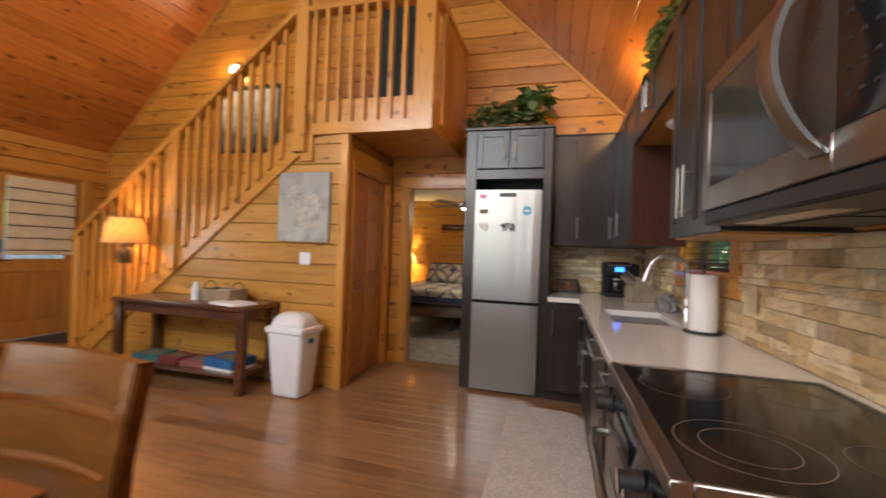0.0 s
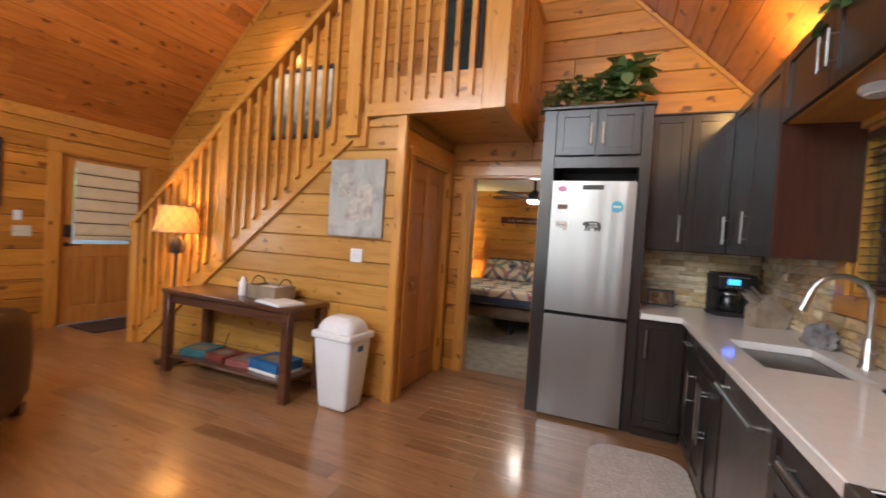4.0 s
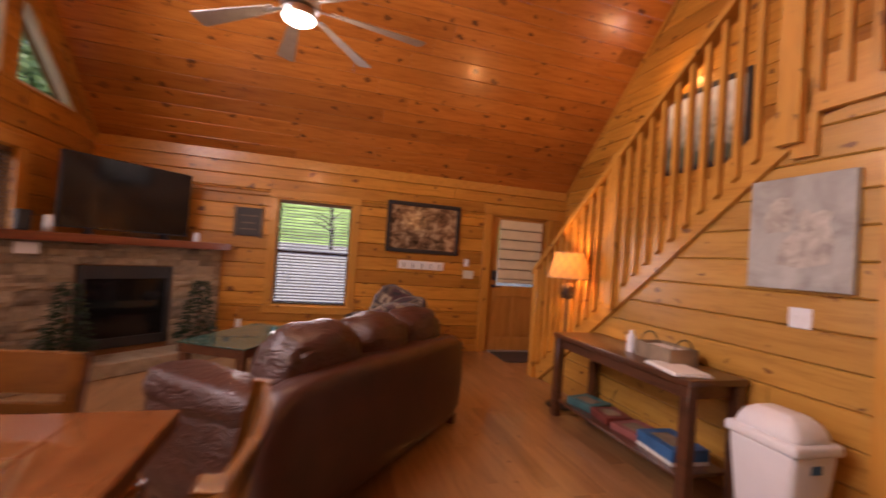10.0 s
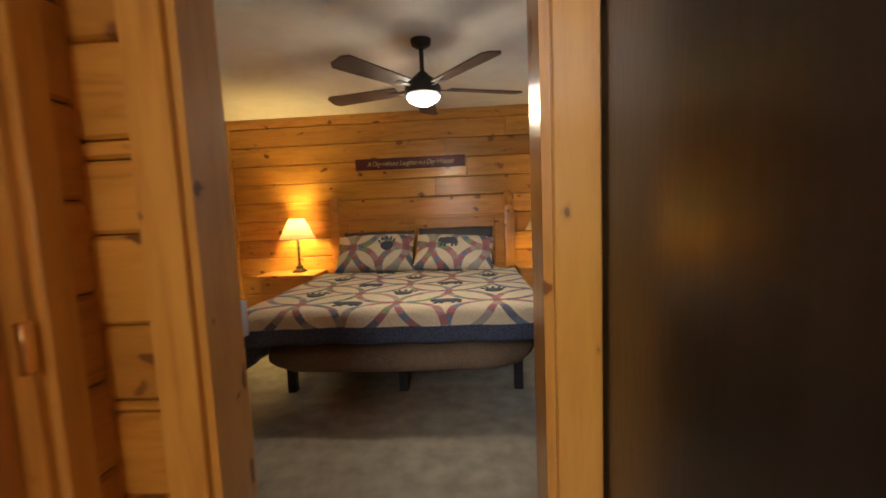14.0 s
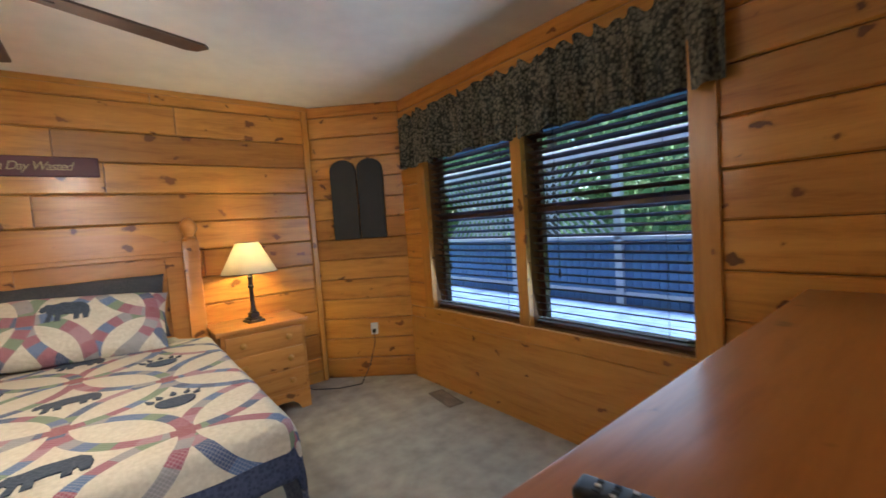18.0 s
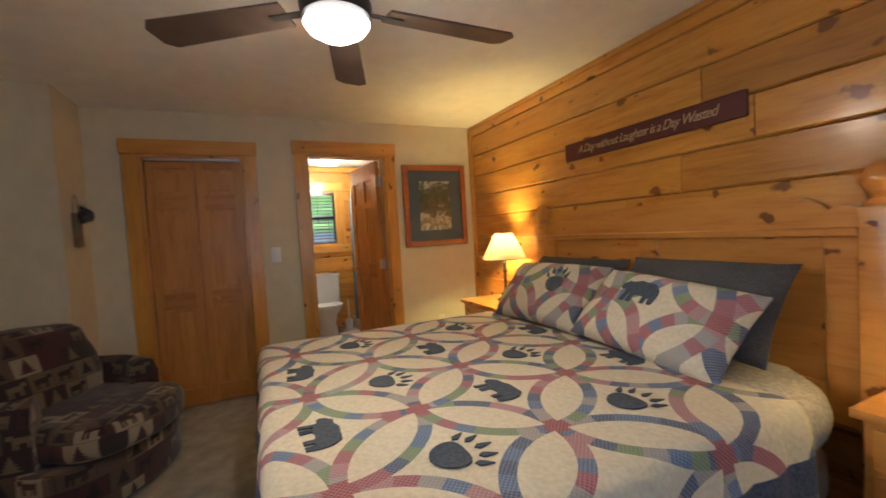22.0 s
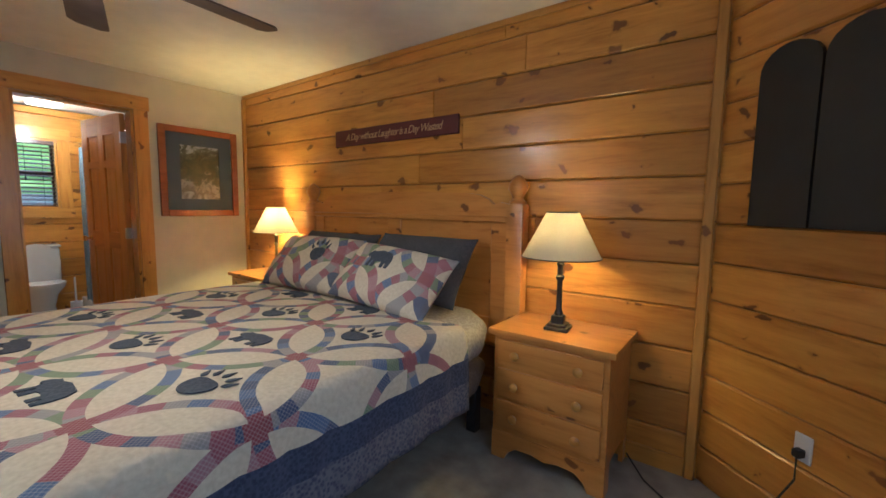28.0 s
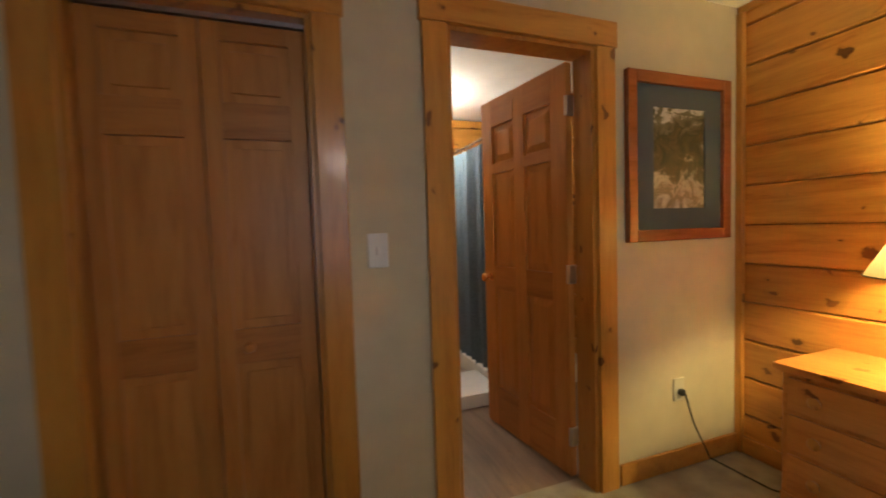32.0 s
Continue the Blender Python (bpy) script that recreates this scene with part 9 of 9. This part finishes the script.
part("bowl", turned([(0.11, 0), (0.12, 0.05), (0.1, 0.15), (0.13, 0.28), (0.19, 0.36), (0.195, 0.39), (0.15, 0.39), (0.12, 0.3), (0, 0.25)], (0, 0, 0), 24), CERAMIC, to)
part("tank", boxes(((-0.2, 0.16, 0.36), (0.2, 0.34, 0.76)), bevel=0.03, seg=3), CERAMIC, to)
part("tank_lid", boxes(((-0.21, 0.15, 0.76), (0.21, 0.35, 0.79)), bevel=0.01), CERAMIC, to)
part("seat_ring", turned([(0.13, 0.392), (0.2, 0.392), (0.2, 0.41), (0.13, 0.41)], seg=24), CERAMIC, to)
part("lid", prism(bmesh.new(), [(0.19 * math.cos(a), 0.6 + 0.21 * math.sin(a)) for a in np.linspace(0, 2 * math.pi, 24, endpoint=False)], 0.12, 0.145), CERAMIC, to)
part("pedestal", boxes(((-0.1, 0.05, 0.0), (0.1, 0.3, 0.37)), bevel=0.03, seg=2), CERAMIC, to)
br = thing("toilet_brush", "white toilet brush in a holder", "brush", pose(-5.82, 6.98, 0))
part("holder", turned([(0.05, 0), (0.055, 0.12), (0.045, 0.12), (0.04, 0.02), (0, 0.02)], seg=16), WHITE_PLASTIC, br)
part("handle", rod(bmesh.new(), (0, 0, 0.02), (0, 0, 0.4), 0.009, 8), WHITE_PLASTIC, br)
tb = thing("shower_tray_unit", "white raised shower base with a low kerb", "shower", pose(0, 0, 0))
part("kerb", boxes(((-5.98, 7.06, 0), (-4.85, 7.16, 0.14)), ((-4.9, 7.16, 0), (-4.85, 8.08, 0.14)), bevel=0.015, seg=2), CERAMIC, tb)
part("tray", boxes(((-5.98, 7.16, 0), (-4.9, 8.08, 0.06))), CERAMIC, tb)
tagged(part("shower_step", boxes(((-5.2, 6.72, 0.001), (-4.75, 7.05, 0.1)), bevel=0.02, seg=2), CERAMIC), "low white moulded step in front of the shower", "step")
sc = thing("shower_curtain", "slate blue shower curtain hanging from a chrome rod", "curtain", pose(0, 0, 0))
bm = bmesh.new()
cols = []
for k in range(91):
    x = -5.8 + 0.9 * k / 90
    f = 0.028 * math.sin(k * 0.62) + 0.01 * math.sin(k * 1.5)
    cols.append([bm.verts.new((x, 7.1 + f * q, z)) for z, q in ((1.86, 0.6), (1.5, 0.9), (1.0, 1.0), (0.5, 1.1), (0.1, 1.15))])
for a, b in zip(cols, cols[1:]):
    for k in range(4):
        bm.faces.new((a[k], b[k], b[k + 1], a[k + 1]))
part("cloth", bm, TEAL, sc)
part("rod", rod(bmesh.new(), (-5.98, 7.11, 1.9), (-3.88, 7.11, 1.9), 0.012, 10), CHROME, sc)
for k in range(10):
    part("ring", tube(bmesh.new(), [(-5.75 + k * 0.093, 7.11 + 0.02 * math.cos(a), 1.885 + 0.022 * math.sin(a)) for a in np.linspace(0, 2 * math.pi, 11)], 0.002, 5), CHROME, sc)

# ---- outside ----
GRASS = plain("mown_grass", (0.15, 0.25, 0.075), 0.95, noise_scale=0.6, vary=0.45, bump=0.6, bump_scale=30, spec=0.1)
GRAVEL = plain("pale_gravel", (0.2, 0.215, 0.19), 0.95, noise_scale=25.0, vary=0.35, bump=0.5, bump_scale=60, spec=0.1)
BARK = plain("grey_bark", (0.075, 0.06, 0.048), 0.95, noise_scale=14, vary=0.4, bump=0.6)
TREE_LEAF = leafy("summer_leaves", (0.13, 0.22, 0.09), (0.22, 0.33, 0.15), (0.34, 0.46, 0.26))


def rise(x, y):
    """Height of the land: flat round the cabin, climbing to the west and beyond the road."""
    return -0.3 + 0.2 * max(0, min(-x - 10, 40)) + 0.05 * max(0, min(-y - 15, 30))


gx = [-800, -200, -70, -45, -30, -26, -22, -19, -16, -13, -10, -6.6, 1, 6, 10, 16, 30, 60, 200, 800]
gy = [-800, -200, -60, -45, -30, -22, -18, -15, -11, -7, -4.5, -2.3, 0, 3, 6, 8.7, 12, 18, 30, 60, 200, 800]


def land(xs, ys, lift):
    bm = bmesh.new()
    gv = [[bm.verts.new((x, y, (-0.35 if -7 < x < 1.2 and -2.4 < y < 8.6 else rise(x, y) + lift))) for y in ys] for x in xs]
    for a, b in zip(gv, gv[1:]):
        for k in range(len(a) - 1):
            bm.faces.new((a[k], b[k], b[k + 1], a[k + 1]))
    return bm


tagged(part("ground", land(gx, gy, 0), GRASS), "green lawn sloping up away from the cabin", "ground", kind="structure")
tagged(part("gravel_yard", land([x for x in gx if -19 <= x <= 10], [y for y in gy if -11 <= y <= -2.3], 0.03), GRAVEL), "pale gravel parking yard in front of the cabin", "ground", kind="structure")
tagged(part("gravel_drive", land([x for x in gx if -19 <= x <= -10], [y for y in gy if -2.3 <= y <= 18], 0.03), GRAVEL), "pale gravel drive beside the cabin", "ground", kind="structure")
bed_o = [(-18 + 1.2 * math.cos(a), 0.9 + 2.1 * math.sin(a)) for a in np.linspace(0, 2 * math.pi, 20, endpoint=False)]
tagged(part("planting_bed", prism(bmesh.new(), bed_o, 0.1, 0.48, "xy"), plain("grey_stones", (0.2, 0.19, 0.18), 0.9, noise_scale=9.0, vary=0.5, bump=0.6, bump_scale=30), soft=False), "grey stone planting bed round a small bare tree", "ground", kind="structure")
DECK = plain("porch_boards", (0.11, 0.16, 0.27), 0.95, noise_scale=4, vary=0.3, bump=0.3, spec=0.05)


def leaf_cloud(bm, centre, r_, n, size, rg_):
    for _ in range(n):
        d = Vector((rg_.gauss(0, 1), rg_.gauss(0, 1), rg_.gauss(0, 1))).normalized()
        p = Vector(centre) + d * r_ * rg_.uniform(0.35, 1.0) ** 0.6
        u = Vector((rg_.gauss(0, 1), rg_.gauss(0, 1), rg_.gauss(0, 1))).normalized()
        w = u.cross(d).normalized() if abs(u.dot(d)) < 0.98 else Vector((1, 0, 0))
        s = size * rg_.uniform(0.6, 1.3)
        v = [bm.verts.new(q) for q in (p, p + u * s * 0.5 + w * s * 0.35, p + u * s, p + u * s * 0.5 - w * s * 0.35)]
        bm.faces.new(v)


def tree(x, y, z, h, spread, seed, n=1500, leaf_size=0.22):
    rg_ = random.Random(seed)
    t_ = thing("tree", "leafy green broadleaf tree beyond the windows", "tree", pose(x, y, z), "garden trees")
    bm = tube(bmesh.new(), [(0, 0, 0), (0.05 * h * rg_.uniform(-0.4, 0.4), 0, 0.3 * h), (0, 0.04 * h * rg_.uniform(-1, 1), 0.6 * h), (0, 0, 0.85 * h)], lambda f: 0.035 * h * (1 - 0.8 * f), 9)
    crown = bmesh.new()
    for k in range(11):
        a, q = rg_.uniform(0, 6.283), rg_.uniform(0.32, 0.92)
        r_ = spread * (1.05 - 0.75 * abs(q - 0.5))
        tip = Vector((r_ * math.cos(a), r_ * math.sin(a), q * h + 0.08 * h))
        tube(bm, [(0, 0, q * h * 0.85), tip * 0.5 + Vector((0, 0, q * h * 0.47)), tip], lambda f: 0.012 * h * (1 - 0.8 * f), 6)
        leaf_cloud(crown, tip, spread * rg_.uniform(0.38, 0.6), n // 11, leaf_size, rg_)
        leaf_cloud(crown, tip * 0.6 + Vector((0, 0, q * h * 0.4)), spread * 0.4, n // 16, leaf_size, rg_)
    part("trunk", bm, BARK, t_)
    part("crown", crown, TREE_LEAF, t_)
    return t_


for k, (x, y, h, s) in enumerate(((-3.4, -22, 9, 3.2), (-8.0, -24, 10, 3.6), (-14, -23, 9, 3.4), (0.5, -22, 10, 3.4), (-24, -19, 9, 3.2), (-33, -13, 10, 4.0), (-30, 18, 11, 4.2), (-20, 13, 10, 3.8), (-18, 0.9, 2.4, 0.8), (9, -14, 10, 3.8), (13, 3.0, 9, 3.6), (13, 8, 9, 3.4), (12, -3, 9, 3.4), (-12, 11, 9, 3.2), (13, 15, 10, 4))):
    tree(x, y, rise(x, y), h, s, 40 + k, n=4200 if h > 3 else 22, leaf_size=0.17 if h > 3 else 0.07)
# near belt of woodland on three sides, and the far woods
rg_ = random.Random(77)
bm = bmesh.new()
for k in range(120):
    a = radians(-165 + 250 * k / 120) + rg_.uniform(-0.03, 0.03)
    d = rg_.uniform(25, 31)
    for q in range(5):
        leaf_cloud(bm, (-3 + d * math.cos(a), 2 + d * math.sin(a), 1.2 + q * 3.3 + rg_.uniform(-0.6, 0.6)), rg_.uniform(2.0, 3.0), 190, 0.5, rg_)
tagged(part("woodland_belt", bm, TREE_LEAF), "dense green leaves of the wood round the cabin", "woods", kind="stuff")
bm = bmesh.new()
for k in range(110):
    a = 2 * math.pi * k / 110 + rg_.uniform(-0.03, 0.03)
    d = rg_.uniform(36, 50)
    for q in range(4):
        leaf_cloud(bm, (-3 + d * math.cos(a), 3 + d * math.sin(a), 2 + q * 4.5 + (2.5 if math.cos(a) < 0 else 0)), rg_.uniform(2.8, 4.4), 190, 0.9, rg_)
tagged(part("far_woods", bm, TREE_LEAF), "dense green woodland on the rise behind the garden", "woods", kind="stuff")
# covered side porch seen from the bedroom
PORCH_PAINT = plain("lavender_grey_porch_paint", (0.42, 0.40, 0.44), 0.6, noise_scale=5, vary=0.12, bump=0.1)
dk = thing("side_porch", "covered wooden side porch with a painted railing and lattice", "porch", pose(0, 0, 0), kind="structure")
for k in range(25):
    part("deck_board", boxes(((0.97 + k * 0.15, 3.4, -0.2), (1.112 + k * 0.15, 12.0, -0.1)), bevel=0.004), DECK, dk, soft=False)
part("rail_cap", boxes(((4.52, 3.4, 0.86), (4.68, 12.0, 0.91)), bevel=0.006), PORCH_PAINT, dk, soft=False)
part("lower_rail", boxes(((4.545, 3.4, 0.02), (4.578, 12.0, 0.1)), bevel=0.004), PORCH_PAINT, dk, soft=False)
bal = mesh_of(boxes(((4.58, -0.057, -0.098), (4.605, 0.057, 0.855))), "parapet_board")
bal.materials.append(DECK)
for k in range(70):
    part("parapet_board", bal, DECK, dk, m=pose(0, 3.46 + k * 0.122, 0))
for y in (3.5, 6.3, 7.6, 9.6, 11.9):
    part("roof_post", boxes(((4.52, y - 0.06, -0.1), (4.64, y + 0.06, 2.3)), bevel=0.006), PORCH_PAINT, dk)
# lattice screen above the rail, between two posts
lat = bmesh.new()
for k in range(30):
    for s_ in (-1, 1):
        y0 = 7.66 + k * 0.13
        a, b = Vector((4.57 + 0.008 * s_, y0, 0.92)), Vector((4.57 + 0.008 * s_, y0 + s_ * 1.34, 2.26))
        if not 7.66 <= b.y <= 11.9:
            continue
        prism(lat, [(a.y - 0.02, a.z), (a.y + 0.02, a.z), (b.y + 0.02, b.z), (b.y - 0.02, b.z)], a.x - 0.004, a.x + 0.004, "yz")
part("lattice_screen", lat, PORCH_PAINT, dk, "crossed lattice strips", soft=False)
part("beam", boxes(((4.5, 3.4, 2.12), (4.66, 12.0, 2.3)), bevel=0.006), PORCH_PAINT, dk, soft=False)
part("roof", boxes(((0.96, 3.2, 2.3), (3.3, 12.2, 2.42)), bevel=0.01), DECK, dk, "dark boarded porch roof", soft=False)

# ---- stones and floor boards ----
STONES = {}


def stone_mesh(w, h, d, mat, k):
    key = (w, h, d, mat.name, k)
    if key not in STONES:
        rg = random.Random(hash((w, h, k)) % 9999)
        bm = bmesh.new()
        nx, nz = 4, 3
        g = []
        for j in range(nz + 1):
            row = []
            for i in range(nx + 1):
                e = i in (0, nx) or j in (0, nz)
                row.append(bm.verts.new((w * i / nx, -d * (0.72 if e else 1.0) - (0 if e else rg.uniform(-0.35, 0.35) * d), h * j / nz)))
            g.append(row)
        for j in range(nz):
            for i in range(nx):
                bm.faces.new((g[j][i], g[j][i + 1], g[j + 1][i + 1], g[j + 1][i]))
        loop = g[0] + [r[-1] for r in g[1:]] + g[-1][-2::-1] + [r[0] for r in g[-2:0:-1]]
        base = [bm.verts.new((v.co.x, 0, v.co.z)) for v in loop]
        for i in range(len(loop)):
            j = (i + 1) % len(loop)
            bm.faces.new((loop[j], loop[i], base[i], base[j]))
        me = mesh_of(bm, "stone")
        me.materials.append(mat)
        STONES[key] = me
    return STONES[key]


def lay_stones(parent, m, u0, u1, z0, z1, holes, mat, heights, widths, rg, depth=(0.012, 0.026), limit=300):
    z = z0
    while z < z1 - 0.012:
        h = min(rg.choice(heights), z1 - z)
        u = u0
        while u < u1 - 0.01:
            w = min(rg.choice(widths), u1 - u)
            if u1 - u - w < 0.03:
                w = u1 - u
            hit = [o for o in holes if u < o[1] - 0.004 and u + w > o[0] + 0.004 and z < o[3] - 0.004 and z + h > o[2] + 0.004]
            if hit:
                if hit[0][0] - u > 0.025:
                    w = hit[0][0] - u
                else:
                    u = hit[0][1]
                    continue
            me = stone_mesh(round(w - 0.002, 3), round(h - 0.002, 3), rg.choice(depth), mat, rg.randrange(2))
            ob = new("stone", me)
            ob.parent = parent
            ob.matrix_basis = m @ pose(u + 0.001, 0, z + 0.001)
            u += w
        z += h


rs = random.Random(31)
lay_stones(sb, pose(0.752, YE - 0.03, 0, 0, 0, -90), 0.0, YE - 0.03 - 0.64, 0.917, 1.37, [(1.16, 2.17, 1.098, 2.2)], LEDGE, (0.03, 0.038, 0.05, 0.058), (0.06, 0.1, 0.14, 0.19, 0.25), rs, (0.007, 0.012, 0.017, 0.024))
lay_stones(sb, pose(-0.138, YE - 0.008, 0), 0.0, 0.87, 0.917, 1.368, [], LEDGE, (0.03, 0.038, 0.05), (0.08, 0.13, 0.17, 0.23), rs, (0.007, 0.012, 0.017, 0.024))
lay_stones(fp, pose(0, 0, 0), -0.98, 0.98, 0.14, 1.25, [(-0.43, 0.43, 0.1, 1.04)], HEARTH, (0.07, 0.1, 0.13), (0.14, 0.2, 0.27, 0.34), rs, (0.02, 0.03, 0.04))

# floor boards: those along the walk are pieces, the rest joined
fl = bpy.data.objects["floor"]
rf = random.Random(12)
rest = bmesh.new()
FW = 0.127
n_piece, y = 0, YF
FLOORS = {}
while y < YE + 0.09:
    w = min(FW, YE + 0.1 - y)
    x = XL
    while x < XR - 0.01:
        n_ = min(XR, x + rf.choice((0.5, 0.7, 0.9, 1.1, 1.3)))
        if XR - n_ < 0.3:
            n_ = XR
        if -3.0 < x < 0.3 and y > -0.3 and n_piece < 300:
            key = (round(w, 3), round(n_ - x, 2))
            if key not in FLOORS:
                bm = bmesh.new()
                L, g = n_ - x, 0.0005
                lo = [bm.verts.new(p) for p in ((g, g, -0.012), (L - g, g, -0.012), (L - g, w - g, -0.012), (g, w - g, -0.012))]
                mi = [bm.verts.new((v.co.x, v.co.y, -0.0008)) for v in lo]
                hi = [bm.verts.new(p) for p in ((g + 0.0004, g + 0.0004, 0), (L - g - 0.0004, g + 0.0004, 0), (L - g - 0.0004, w - g - 0.0004, 0), (g + 0.0004, w - g - 0.0004, 0))]
                bm.faces.new(hi)
                for a, b in ((lo, mi), (mi, hi)):
                    for i in range(4):
                        bm.faces.new((a[i], a[(i + 1) % 4], b[(i + 1) % 4], b[i]))
                FLOORS[key] = mesh_of(bm, "floor_board")
                FLOORS[key].materials.append(OAK)
            ob = new("floor_board", FLOORS[key])
            ob.parent = fl
            ob.location = (x, y, 0)
            n_piece += 1
        else:
            a = [(y + 0.0005, -0.0008), (y + 0.0009, 0), (y + w - 0.0009, 0), (y + w - 0.0005, -0.0008), (y + w - 0.0005, -0.011), (y + 0.0005, -0.011)]
            va, vb = [rest.verts.new((x + 0.0005, *p)) for p in a], [rest.verts.new((n_ - 0.0005, *p)) for p in a]
            rest.faces.new(va[::-1])
            rest.faces.new(vb)
            for i in range(6):
                rest.faces.new((va[i], va[(i + 1) % 6], vb[(i + 1) % 6], vb[i]))
        x = n_
    y += w
rb = part("floor_boards", rest, OAK_REST, fl, soft=False)
rb["kind"] = "stuff"

# ---- boards on the walls ----
for ob, length, top, openings, boards, h, shift, z0 in LATER:
    board_up(ob, 0, length, top, openings, boards, h=h, shift=shift, z0=z0)
